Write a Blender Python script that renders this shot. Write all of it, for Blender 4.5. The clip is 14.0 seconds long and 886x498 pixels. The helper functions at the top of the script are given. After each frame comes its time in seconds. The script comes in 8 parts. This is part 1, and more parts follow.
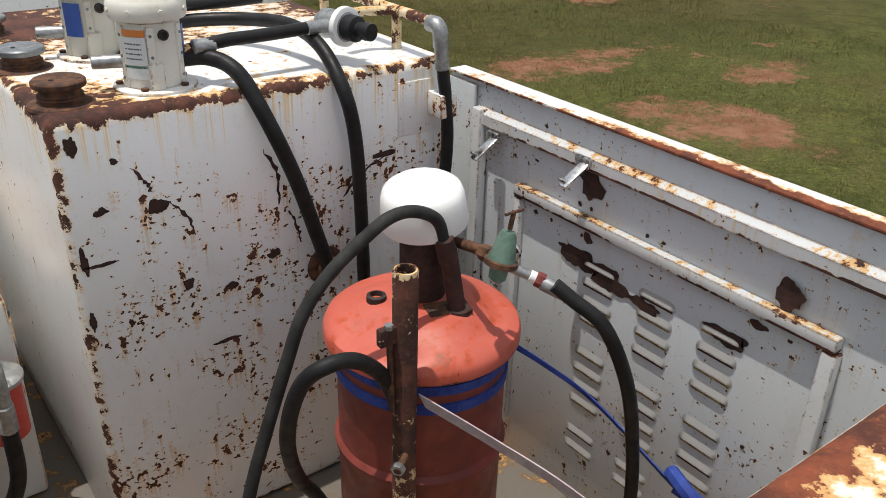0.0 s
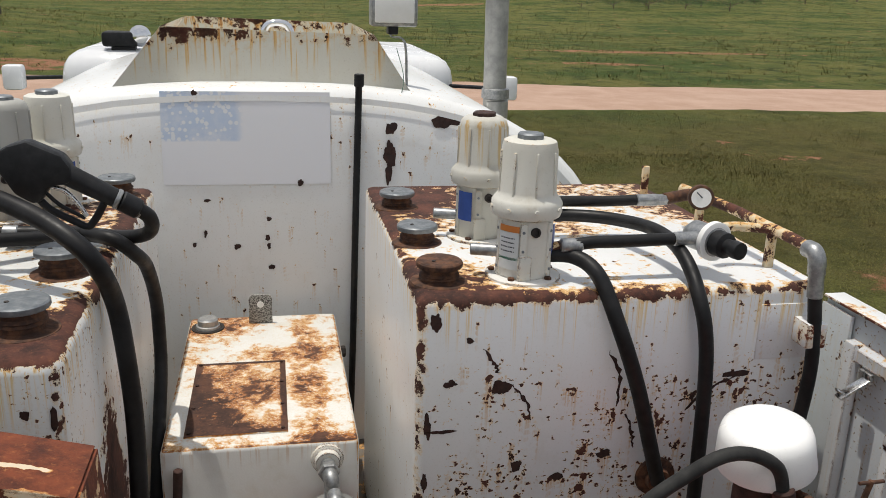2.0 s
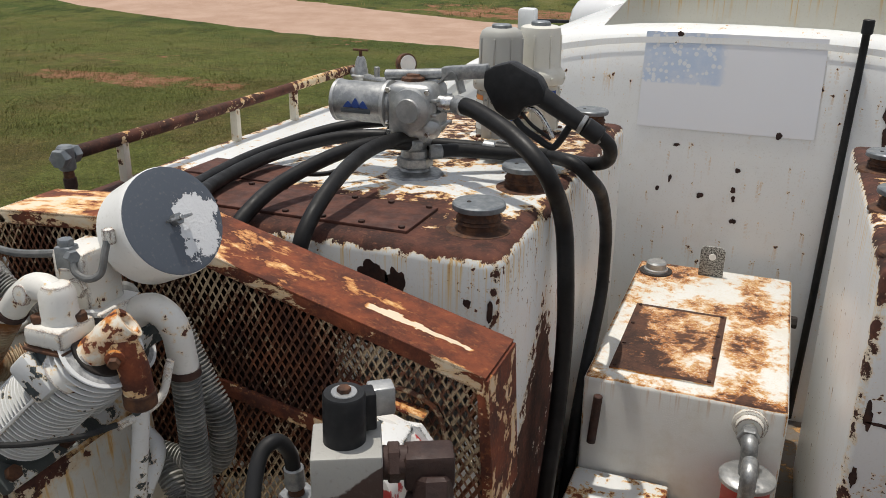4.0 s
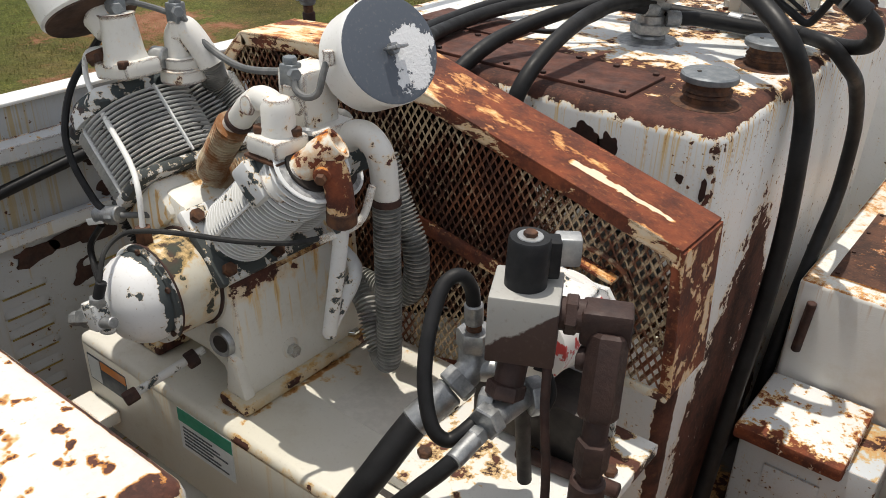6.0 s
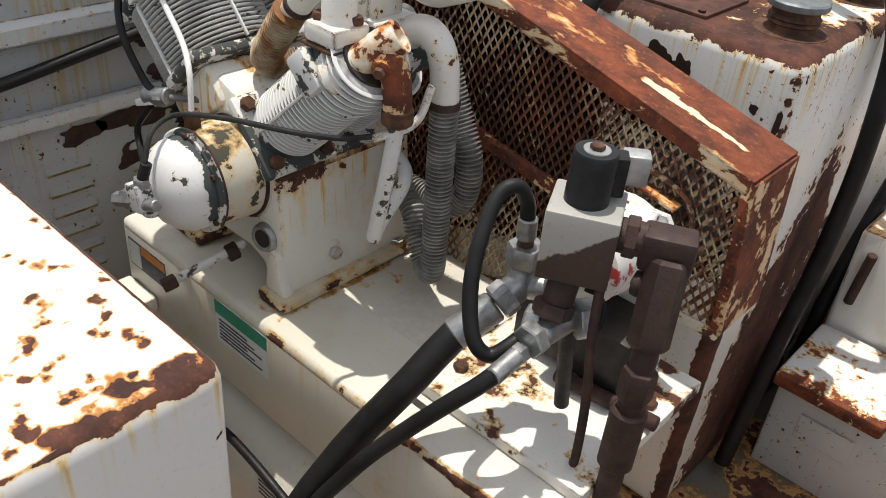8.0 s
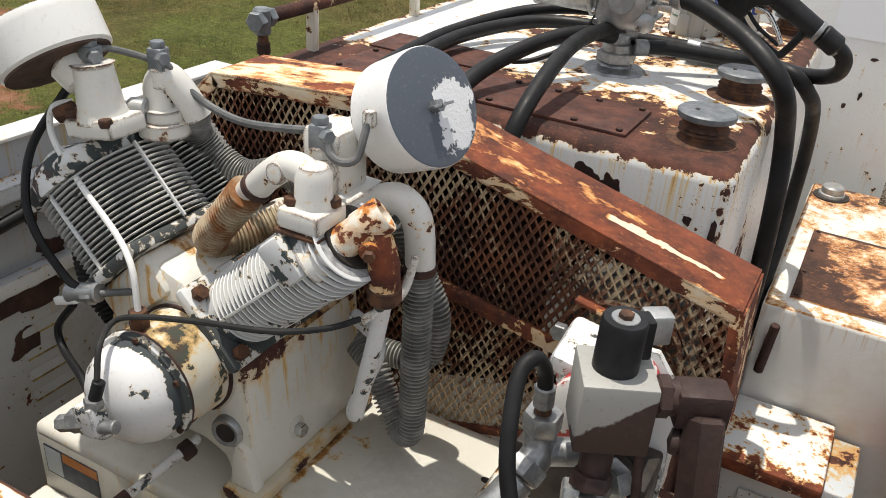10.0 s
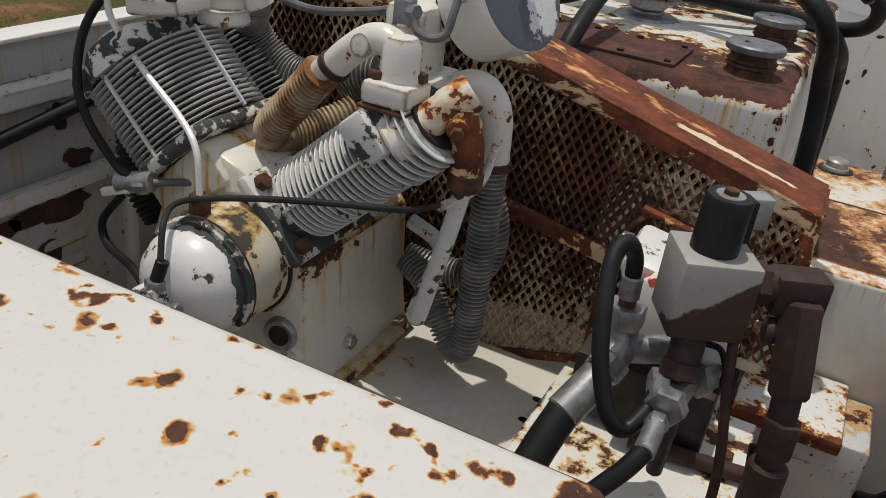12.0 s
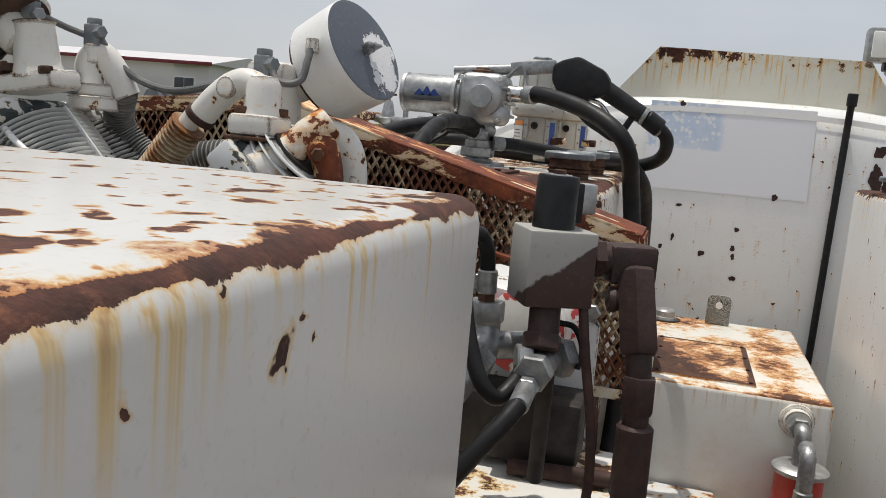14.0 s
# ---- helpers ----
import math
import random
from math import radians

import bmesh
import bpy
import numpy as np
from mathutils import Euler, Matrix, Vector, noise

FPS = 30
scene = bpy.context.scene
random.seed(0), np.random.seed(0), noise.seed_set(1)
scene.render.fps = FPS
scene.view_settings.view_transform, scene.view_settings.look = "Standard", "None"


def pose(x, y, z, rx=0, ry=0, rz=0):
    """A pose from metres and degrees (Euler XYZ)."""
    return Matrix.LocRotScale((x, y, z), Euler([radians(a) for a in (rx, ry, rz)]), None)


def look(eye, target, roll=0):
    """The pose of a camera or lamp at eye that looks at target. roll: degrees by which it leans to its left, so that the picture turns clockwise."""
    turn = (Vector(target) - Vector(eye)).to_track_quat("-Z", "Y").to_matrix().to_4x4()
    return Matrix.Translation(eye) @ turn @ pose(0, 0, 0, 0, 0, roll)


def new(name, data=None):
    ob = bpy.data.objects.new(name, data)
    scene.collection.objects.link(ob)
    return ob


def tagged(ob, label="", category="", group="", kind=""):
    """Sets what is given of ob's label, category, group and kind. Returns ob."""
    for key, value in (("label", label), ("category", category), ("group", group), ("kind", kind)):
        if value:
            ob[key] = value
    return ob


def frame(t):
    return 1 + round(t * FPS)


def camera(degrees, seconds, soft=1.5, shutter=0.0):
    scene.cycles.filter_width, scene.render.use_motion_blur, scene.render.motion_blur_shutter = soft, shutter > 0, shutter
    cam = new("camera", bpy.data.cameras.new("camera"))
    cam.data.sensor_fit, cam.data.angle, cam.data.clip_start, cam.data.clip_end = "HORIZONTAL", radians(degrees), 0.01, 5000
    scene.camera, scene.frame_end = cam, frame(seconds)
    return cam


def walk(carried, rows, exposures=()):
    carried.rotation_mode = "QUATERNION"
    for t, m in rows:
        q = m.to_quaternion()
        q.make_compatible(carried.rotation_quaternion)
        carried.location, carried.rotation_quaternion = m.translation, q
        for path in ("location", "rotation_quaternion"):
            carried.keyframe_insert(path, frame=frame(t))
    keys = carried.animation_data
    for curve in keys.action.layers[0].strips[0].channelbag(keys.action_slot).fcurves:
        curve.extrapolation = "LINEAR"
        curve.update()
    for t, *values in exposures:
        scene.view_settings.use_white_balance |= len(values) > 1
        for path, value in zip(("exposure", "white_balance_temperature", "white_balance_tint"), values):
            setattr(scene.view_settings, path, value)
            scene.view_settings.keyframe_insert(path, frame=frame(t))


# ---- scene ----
cam = camera(55.0, 14.0, soft=0.55)
PATH = [
    (0, (-0.002, -1.642, 1.528), (1.09, -0.234, 0.619), 1.7),
    (0.5, (0.013, -1.659, 1.568), (0.952, -0.056, 0.826), 0.6),
    (1, (0.039, -1.644, 1.596), (0.803, 0.086, 0.943), 0.5),
    (1.5, (0.043, -1.627, 1.601), (0.626, 0.181, 0.978), 1.2),
    (2, (0.038, -1.641, 1.621), (0.422, 0.232, 1.035), 1.9),
    (2.5, (0.03, -1.638, 1.616), (0.174, 0.273, 1.045), 2.1),
    (3, (0.045, -1.633, 1.597), (-0.102, 0.267, 0.992), 2.4),
    (3.5, (0.083, -1.622, 1.574), (-0.353, 0.215, 0.914), 2.0),
    (4, (0.103, -1.625, 1.561), (-0.576, 0.122, 0.864), 0.7),
    (4.2, (0.109, -1.625, 1.562), (-0.646, 0.087, 0.858), 0.1),
    (6.3, (0.139, -1.606, 1.506), (-0.94, -0.231, 0.534), 2.4),
    (6.5, (0.145, -1.604, 1.512), (-0.936, -0.229, 0.542), 3.2),
    (7, (0.149, -1.595, 1.477), (-0.937, -0.276, 0.437), 5.1),
    (7.2, (0.135, -1.598, 1.46), (-0.94, -0.322, 0.357), 6.0),
    (9.3, (0.009, -1.59, 1.491), (-1.017, -0.24, 0.43), 2.9),
    (9.5, (-0.049, -1.598, 1.5), (-1.024, -0.183, 0.476), 3.2),
    (10, (-0.165, -1.632, 1.536), (-0.954, -0.057, 0.589), 4.4),
    (10.5, (-0.273, -1.697, 1.544), (-0.967, -0.047, 0.652), 5.3),
    (11, (-0.285, -1.768, 1.519), (-1.111, -0.175, 0.637), 6.2),
    (11.5, (-0.284, -1.813, 1.4), (-1.149, -0.255, 0.492), 7.2),
    (12, (-0.272, -1.731, 1.369), (-0.979, -0.102, 0.449), 7.6),
    (12.5, (-0.238, -1.756, 1.245), (-0.818, 0.054, 0.62), 4.6),
    (13, (-0.219, -1.824, 1.171), (-0.713, 0.042, 0.648), 2.0),
    (13.5, (-0.206, -1.867, 1.153), (-0.576, 0.053, 0.731), 5.0),
    (14, (-0.186, -1.892, 1.078), (-0.713, 0.017, 0.798), 4.9),
]
EXPOSURES = [(0.0, 0.03, 6550, 10), (0.6, 0.05, 6550, 10), (1.1, -0.22, 6600, 10), (4.2, -0.2, 6600, 10), (6.4, 0.13, 6700, 10), (9.4, 0.22, 6700, 10), (10.4, 0.17, 6700, 10), (11.0, 0.06, 6700, 10), (11.6, -0.46, 6700, 10),
             (12.0, -0.57, 6700, 10), (12.5, -0.24, 6700, 10), (13.2, -0.24, 6600, 10), (14.0, -0.15, 6600, 10)]
walk(cam, [(t, look(eye, target, roll)) for t, eye, target, roll in PATH], EXPOSURES)

# ---- light ----
SUN_TO = Vector((-0.17, 0.045, 1.0)).normalized()
sun = new("sun", bpy.data.lights.new("sun", "SUN"))
sun.data.energy, sun.data.angle, sun.data.color = 3.5, radians(0.53), (1.0, 0.955, 0.88)
sun.rotation_mode = "QUATERNION"
sun.rotation_quaternion = SUN_TO.to_track_quat("Z", "Y")

world = bpy.data.worlds.new("sky")
scene.world = world
world.use_nodes = True
wn = world.node_tree
wn.nodes.clear()
sky = wn.nodes.new("ShaderNodeTexSky")
sky.sky_type, sky.sun_disc = "NISHITA", False
sky.sun_elevation = math.asin(SUN_TO.z)
sky.sun_rotation = math.atan2(SUN_TO.x, SUN_TO.y)
sky.air_density, sky.dust_density, sky.ozone_density = 1.0, 2.5, 1.0
wco = wn.nodes.new("ShaderNodeTexCoord")
wmap = wn.nodes.new("ShaderNodeMapping")
wmap.inputs["Scale"].default_value = (1.3, 1.3, 4.0)
wno = wn.nodes.new("ShaderNodeTexNoise")
wno.inputs["Scale"].default_value, wno.inputs["Detail"].default_value = 1.8, 7.0
wra = wn.nodes.new("ShaderNodeMapRange")
wra.inputs["From Min"].default_value, wra.inputs["From Max"].default_value = 0.42, 0.72
wra.inputs["To Min"].default_value, wra.inputs["To Max"].default_value = 0.62, 0.95
wmx = wn.nodes.new("ShaderNodeMix")
wmx.data_type = "RGBA"
wmx.inputs["B"].default_value = (6.1, 6.3, 6.7, 1.0)
wbg = wn.nodes.new("ShaderNodeBackground")
wbg.inputs["Strength"].default_value = 0.118
wout = wn.nodes.new("ShaderNodeOutputWorld")
wn.links.new(wco.outputs["Generated"], wmap.inputs["Vector"])
wn.links.new(wmap.outputs["Vector"], wno.inputs["Vector"])
wn.links.new(wno.outputs["Fac"], wra.inputs["Value"])
wn.links.new(wra.outputs["Result"], wmx.inputs["Factor"])
wn.links.new(sky.outputs["Color"], wmx.inputs["A"])
wn.links.new(wmx.outputs["Result"], wbg.inputs["Color"])
wn.links.new(wbg.outputs["Background"], wout.inputs["Surface"])
scene.view_settings.exposure = 0.0



# ---- materials ----
class Shader:
    """A small node builder; textures lie in world space, in metres."""

    def __init__(self, name):
        self.mat = bpy.data.materials.new(name)
        self.mat.use_nodes = True
        self.nt = self.mat.node_tree
        self.bsdf = self.nt.nodes["Principled BSDF"]
        self.geo = self.nt.nodes.new("ShaderNodeNewGeometry")
        self.pos = self.geo.outputs["Position"]

    def put(self, sock, v):
        if isinstance(v, bpy.types.NodeSocket):
            self.nt.links.new(v, sock)
        elif isinstance(v, (tuple, list)) and len(v) == 3 and sock.type == "RGBA":
            sock.default_value = (*v, 1.0)
        else:
            sock.default_value = v

    def math(self, op, a, b=0.0, c=0.0, clamp=False):
        n = self.nt.nodes.new("ShaderNodeMath")
        n.operation, n.use_clamp = op, clamp
        for i, v in enumerate((a, b, c)):
            self.put(n.inputs[i], v)
        return n.outputs[0]

    def scaled(self, s, v=None):
        n = self.nt.nodes.new("ShaderNodeMapping")
        n.inputs["Scale"].default_value = s
        self.put(n.inputs["Vector"], v or self.pos)
        return n.outputs[0]

    def noise(self, scale, detail=5.0, rough=0.6, vec=None, distort=0.0):
        n = self.nt.nodes.new("ShaderNodeTexNoise")
        self.put(n.inputs["Vector"], vec or self.pos)
        n.inputs["Scale"].default_value, n.inputs["Detail"].default_value = scale, detail
        n.inputs["Roughness"].default_value, n.inputs["Distortion"].default_value = rough, distort
        return n.outputs["Fac"]

    def voronoi(self, scale, vec=None, out="Distance", rand=1.0):
        n = self.nt.nodes.new("ShaderNodeTexVoronoi")
        self.put(n.inputs["Vector"], vec or self.pos)
        n.inputs["Scale"].default_value, n.inputs["Randomness"].default_value = scale, rand
        return n.outputs[out]

    def ramp(self, v, a, b, lo=0.0, hi=1.0, smooth=True):
        n = self.nt.nodes.new("ShaderNodeMapRange")
        n.interpolation_type = "SMOOTHSTEP" if smooth else "LINEAR"
        for k, x in (("Value", v), ("From Min", a), ("From Max", b), ("To Min", lo), ("To Max", hi)):
            self.put(n.inputs[k], x)
        return n.outputs["Result"]

    def mix(self, f, a, b, blend="MIX"):
        n = self.nt.nodes.new("ShaderNodeMix")
        n.data_type, n.blend_type = "RGBA", blend
        self.put(n.inputs["Factor"], f), self.put(n.inputs["A"], a), self.put(n.inputs["B"], b)
        return n.outputs["Result"]

    def xyz(self, v=None):
        n = self.nt.nodes.new("ShaderNodeSeparateXYZ")
        self.put(n.inputs[0], v or self.pos)
        return n.outputs

    def up(self):
        return self.xyz(self.geo.outputs["Normal"])[2]

    def bump(self, h, strength=0.3, dist=0.002):
        n = self.nt.nodes.new("ShaderNodeBump")
        n.inputs["Strength"].default_value, n.inputs["Distance"].default_value = strength, dist
        self.put(n.inputs["Height"], h)
        self.put(self.bsdf.inputs["Normal"], n.outputs[0])

    def done(self, color, rough=0.5, metal=0.0, spec=None):
        self.put(self.bsdf.inputs["Base Color"], color)
        self.put(self.bsdf.inputs["Roughness"], rough)
        self.put(self.bsdf.inputs["Metallic"], metal)
        if spec is not None:
            self.put(self.bsdf.inputs["Specular IOR Level"], spec)
        return self.mat

    def edge(self, box):
        """Distance of a point on a box from the nearest edge of that box."""
        p = self.xyz()
        d = []
        for i in range(3):
            lo, hi = box[2 * i], box[2 * i + 1]
            off = self.math("ABSOLUTE", self.math("SUBTRACT", p[i], (lo + hi) / 2))
            d.append(self.math("SUBTRACT", (hi - lo) / 2, off))
        a, b, c = d
        return self.math("MAXIMUM", self.math("MINIMUM", a, b), self.math("MINIMUM", self.math("MAXIMUM", a, b), c))

    def rust(self, dark=(0.034, 0.014, 0.010), mid=(0.115, 0.040, 0.025), light=(0.22, 0.085, 0.04)):
        a = self.noise(14, 7, 0.7)
        b = self.noise(90, 4, 0.7)
        c = self.mix(self.ramp(a, 0.36, 0.68), dark, mid)
        return self.mix(self.ramp(b, 0.52, 0.85), c, light)


def rusty_paint(name, base=(0.74, 0.75, 0.745), box=None, side=0.0, top=0.0, edge=0.0, spots=0.0, streak=0.0,
                streak_z=(0, 1), rough=0.32, big=2.6, mid=17.0, worn=(), tint=(0.56, 0.30, 0.11), grey=None, dirt=0.35, red=False, rim=0.07, halo_low=0.575, extra=None, greymix=(0.47, 0.56), wear=0.0, spot_up=0.2, spot_z=(2.0, 1.9), cells=((46, 1.0), (110, 0.9)), stain=(0.46, 0.20, 0.045), drift=(4.3, 0.36, 0.66), run_low=0.50, run_wide=0.18, run_fine=75, soak=0.35, spot_cut=0.0, drips=0.0, stretch=(1.0, 1.0, 1.0), face=None, chip_rough=0.62, ring_up=-0.085):
    """Old gloss paint over steel: flaked patches that rust, a stained rim round each, runs of rust, and dirt."""
    s = Shader(name)
    lie = s.scaled(stretch)
    n1, n2 = s.noise(big, 3, 0.55, lie), s.noise(mid, 8, 0.70, lie)
    v = s.math("ADD", s.math("MULTIPLY", n1, 0.45), s.math("MULTIPLY", n2, 0.55))
    up = s.ramp(s.up(), 0.55, 0.85)
    on_top = top
    for axis, lo, hi, much in worn:
        on_top = s.math("ADD", on_top, s.ramp(s.xyz()[axis], lo, hi, 0.0, much))
    boost = s.math("ADD", side, s.math("MULTIPLY", up, s.math("SUBTRACT", on_top, side)))
    if box is not None and edge:
        near = s.edge(box)
        e = s.math("MULTIPLY", s.ramp(near, 0.0, rim, 1.0, 0.0), up)
        e2 = s.math("MULTIPLY", s.ramp(near, 0.0, 0.048, 1.0, 0.0), s.math("SUBTRACT", 1.0, up))
        boost = s.math("ADD", boost, s.math("MULTIPLY", s.math("ADD", e, s.math("MULTIPLY", e2, 2.0)), edge))
    v = s.math("ADD", v, boost)
    if extra is not None:
        v = s.math("ADD", v, extra(s))
    if wear:
        bv = s.nt.nodes.new("ShaderNodeBevel")
        bv.samples = 4
        bv.inputs["Radius"].default_value = 0.008
        dot = s.nt.nodes.new("ShaderNodeVectorMath")
        dot.operation = "DOT_PRODUCT"
        s.put(dot.inputs[0], bv.outputs[0]), s.put(dot.inputs[1], s.geo.outputs["Normal"])
        v = s.math("ADD", v, s.ramp(dot.outputs["Value"], 0.995, 0.86, 0.0, wear))
    flake = s.ramp(v, 0.655, 0.664)
    halo = s.math("MULTIPLY", s.ramp(v, halo_low, 0.66), s.math("ADD", 0.3, s.math("MULTIPLY", up, 0.6)))
    drip = None
    if spots:
        where = s.ramp(s.noise(drift[0], 3, 0.6), drift[1], drift[2], 0.08, spots)
        where = s.math("MULTIPLY", where, s.math("ADD", 1.0, s.math("MULTIPLY", up, spot_up - 1.0)))
        where = s.math("MULTIPLY", where, s.ramp(s.xyz()[2], spot_z[0], spot_z[1], 0.45, 1.0))
        if spot_cut:
            where = s.math("SUBTRACT", where, s.math("MULTIPLY", s.math("SUBTRACT", 1.0, up), spot_cut))
        if face is not None:
            along = s.math("MULTIPLY", s.xyz(s.geo.outputs["Normal"])[face[0]], face[1])
            where = s.math("MULTIPLY", where, s.ramp(along, 0.5, 0.9, 0.25, 1.0))
        for i, (scale, k) in enumerate(cells):
            shape = (0.85, 0.85, 1.1) if i % 2 else (1.0, 1.0, 0.9)
            least = s.math("SUBTRACT", 0.72, s.math("MULTIPLY", where, 0.165 * k))
            f = s.noise(scale, 3.5, chip_rough, s.scaled(shape))
            over = s.math("SUBTRACT", f, least)
            flake = s.math("MAXIMUM", flake, s.ramp(over, 0.0, 0.008))
            ring = s.ramp(over, s.ramp(up, 0.0, 1.0, -0.05, ring_up), 0.0, 0.0, 1.0)
            halo = s.math("MAXIMUM", halo, s.math("MULTIPLY", ring, s.math("ADD", 0.34, s.math("MULTIPLY", up, 0.56))))
            if drips and i == 0:
                for rise, much in ((0.010, 0.9), (0.022, 0.65), (0.038, 0.45), (0.056, 0.25)):
                    n = s.nt.nodes.new("ShaderNodeVectorMath")
                    n.inputs[1].default_value = (0.0, 0.0, rise)
                    s.put(n.inputs[0], s.pos)
                    g = s.noise(scale, 1.5, 0.5, s.scaled(shape, n.outputs[0]))
                    d = s.ramp(s.math("SUBTRACT", g, least), -0.02, 0.03, 0.0, much * drips)
                    drip = d if drip is None else s.math("MAXIMUM", drip, d)
        if drip is not None:
            drip = s.math("MULTIPLY", drip, s.math("SUBTRACT", 1.0, up))
            drip = s.math("MULTIPLY", drip, s.ramp(s.noise(1.0, 2, 0.5, s.scaled((160, 160, 3))), 0.40, 0.60))
    low = s.noise(1.7, 4, 0.6)
    fine = s.noise(160, 3, 0.6)
    grime = s.noise(9, 6, 0.7)
    paint = s.mix(s.ramp(low, 0.35, 0.75, 0.0, dirt), base, tuple(c * k for c, k in zip(base, (0.80, 0.78, 0.70))))
    paint = s.mix(s.ramp(grime, 0.5, 0.8, 0.0, dirt), paint, tuple(c * k for c, k in zip(base, (0.72, 0.66, 0.55))))
    paint = s.mix(s.ramp(fine, 0.55, 0.8, 0.0, 0.26), paint, (0.36, 0.32, 0.26))
    if streak:
        z = s.xyz()[2]
        runs = s.noise(1.0, 3, 0.6, s.scaled((run_fine, run_fine, 1.6)))
        wander = s.math("ADD", z, s.math("MULTIPLY", s.math("SUBTRACT", s.noise(1.0, 2, 0.5, s.scaled((17, 17, 0.0))), 0.5), 0.9 * (streak_z[1] - streak_z[0])))
        m = s.math("MULTIPLY", s.ramp(runs, run_low, run_low + run_wide), s.ramp(wander, streak_z[0], streak_z[1]))
        m = s.math("MULTIPLY", s.math("MULTIPLY", m, s.math("SUBTRACT", 1.0, up)), streak)
        paint = s.mix(s.ramp(m, 0.0, 0.45, 0.0, 0.9), paint, s.mix(1.0, paint, (1.0, 0.74, 0.36), "MULTIPLY"))
        paint = s.mix(s.ramp(m, 0.35, 0.9, 0.0, 0.85), paint, stain)
    if drip is not None:
        paint = s.mix(drip, paint, s.mix(1.0, paint, (0.80, 0.48, 0.17), "MULTIPLY"))
    pale = s.mix(1.0, paint, (1.0, 0.70, 0.32), "MULTIPLY")
    col = s.mix(s.ramp(halo, 0.0, 0.55, 0.0, 0.95), paint, pale)
    col = s.mix(s.ramp(halo, soak, soak + 0.6), col, tint)
    bare = s.rust((0.07, 0.020, 0.011), (0.22, 0.055, 0.021), (0.38, 0.13, 0.045)) if red else s.rust()
    if grey is not None:
        bare = s.mix(s.ramp(s.noise(7, 3), *greymix), grey, bare)
    col = s.mix(flake, col, bare)
    s.bump(s.math("ADD", s.math("MULTIPLY", flake, s.math("SUBTRACT", s.noise(220, 3), 1.2)), s.math("MULTIPLY", low, 0.6)), 0.55, 0.002)
    return s.done(col, s.mix(flake, (rough,) * 3, (0.9,) * 3))


def plain(name, a, b, scale=30.0, rough=0.5, metal=0.0, bump=0.15, fine=180.0, spread=(0.35, 0.7), spec=None):
    """A surface of two close colours, mottled at two scales."""
    s = Shader(name)
    col = s.mix(s.ramp(s.noise(scale, 5, 0.65), *spread), a, b)
    n = s.noise(fine, 4, 0.65)
    col = s.mix(s.ramp(n, 0.55, 0.85, 0, 0.3), col, tuple(c * 0.55 for c in a))
    s.bump(n, bump, 0.001)
    return s.done(col, s.ramp(s.noise(scale * 1.7, 3), 0.3, 0.7, max(rough - 0.1, 0.04), min(rough + 0.12, 1)), metal, spec)


RT = (0.326, 1.278, 0.0, 1.06, -0.12, 1.0)
LT = (-1.372, -0.335, -0.205, 1.12, -0.12, 0.992)
CB = (-0.267, 0.24, 0.36, 1.28, -0.12, 0.476)
BX = (-1.40, -0.312, -2.75, -1.334, -0.12, 1.036)
BR = (0.36, 1.385, -2.75, -1.368, -0.12, 1.032)

def tank_peel(s):
    """Paint peeled off the lower part of the tank's side and along its front corner."""
    x, y, z = s.xyz()
    half = s.ramp(z, 0.80, 0.22, 0.03, 0.32, False)
    d = s.math("SUBTRACT", half, s.math("ABSOLUTE", s.math("SUBTRACT", y, 0.15)))
    side = s.ramp(s.xyz(s.geo.outputs["Normal"])[0], 0.6, 0.9)
    big = s.math("MULTIPLY", s.ramp(d, -0.06, 0.10, 0.0, 0.36, False), side)
    near = s.math("MAXIMUM", s.ramp(y, -0.14, -0.19), s.math("SUBTRACT", 1.0, side))
    near = s.math("MULTIPLY", near, s.ramp(x, -0.385, -0.345))
    corner = s.math("MULTIPLY", near, s.ramp(z, 0.86, 0.70, 0.0, 0.27))
    return s.math("MAXIMUM", big, corner)


def toolbox_edge(s):
    """Heavy rust along the lid's long edge and over its fold, and one wide bare patch, all ragged."""
    x, y, z = s.xyz()
    far = s.ramp(y, -1.50, -1.62, 0.0, 1.0)
    wide = s.math("ADD", 0.004, s.math("MULTIPLY", far, 0.009))
    wide = s.math("ADD", wide, s.ramp(s.noise(9, 3, 0.6), 0.38, 0.68, -0.014, 0.031))
    inset = s.math("SUBTRACT", -0.312, x)
    band = s.math("MULTIPLY", s.ramp(s.math("SUBTRACT", wide, inset), -0.004, 0.008), 0.17)
    d = s.math("SQRT", s.math("ADD", s.math("POWER", s.math("ABSOLUTE", s.math("ADD", x, 0.668)), 2.0), s.math("POWER", s.math("ABSOLUTE", s.math("ADD", y, 1.556)), 2.0)), 0.0)
    band = s.math("MAXIMUM", band, s.ramp(d, 0.030, 0.062, 0.21, 0.0))
    band = s.math("MULTIPLY", band, s.ramp(s.up(), 0.6, 0.9))
    lap = s.math("MULTIPLY", s.ramp(z, 1.011, 1.030, 0.0, 0.34), s.ramp(s.up(), 0.95, 0.7))
    return s.math("ADD", band, lap)


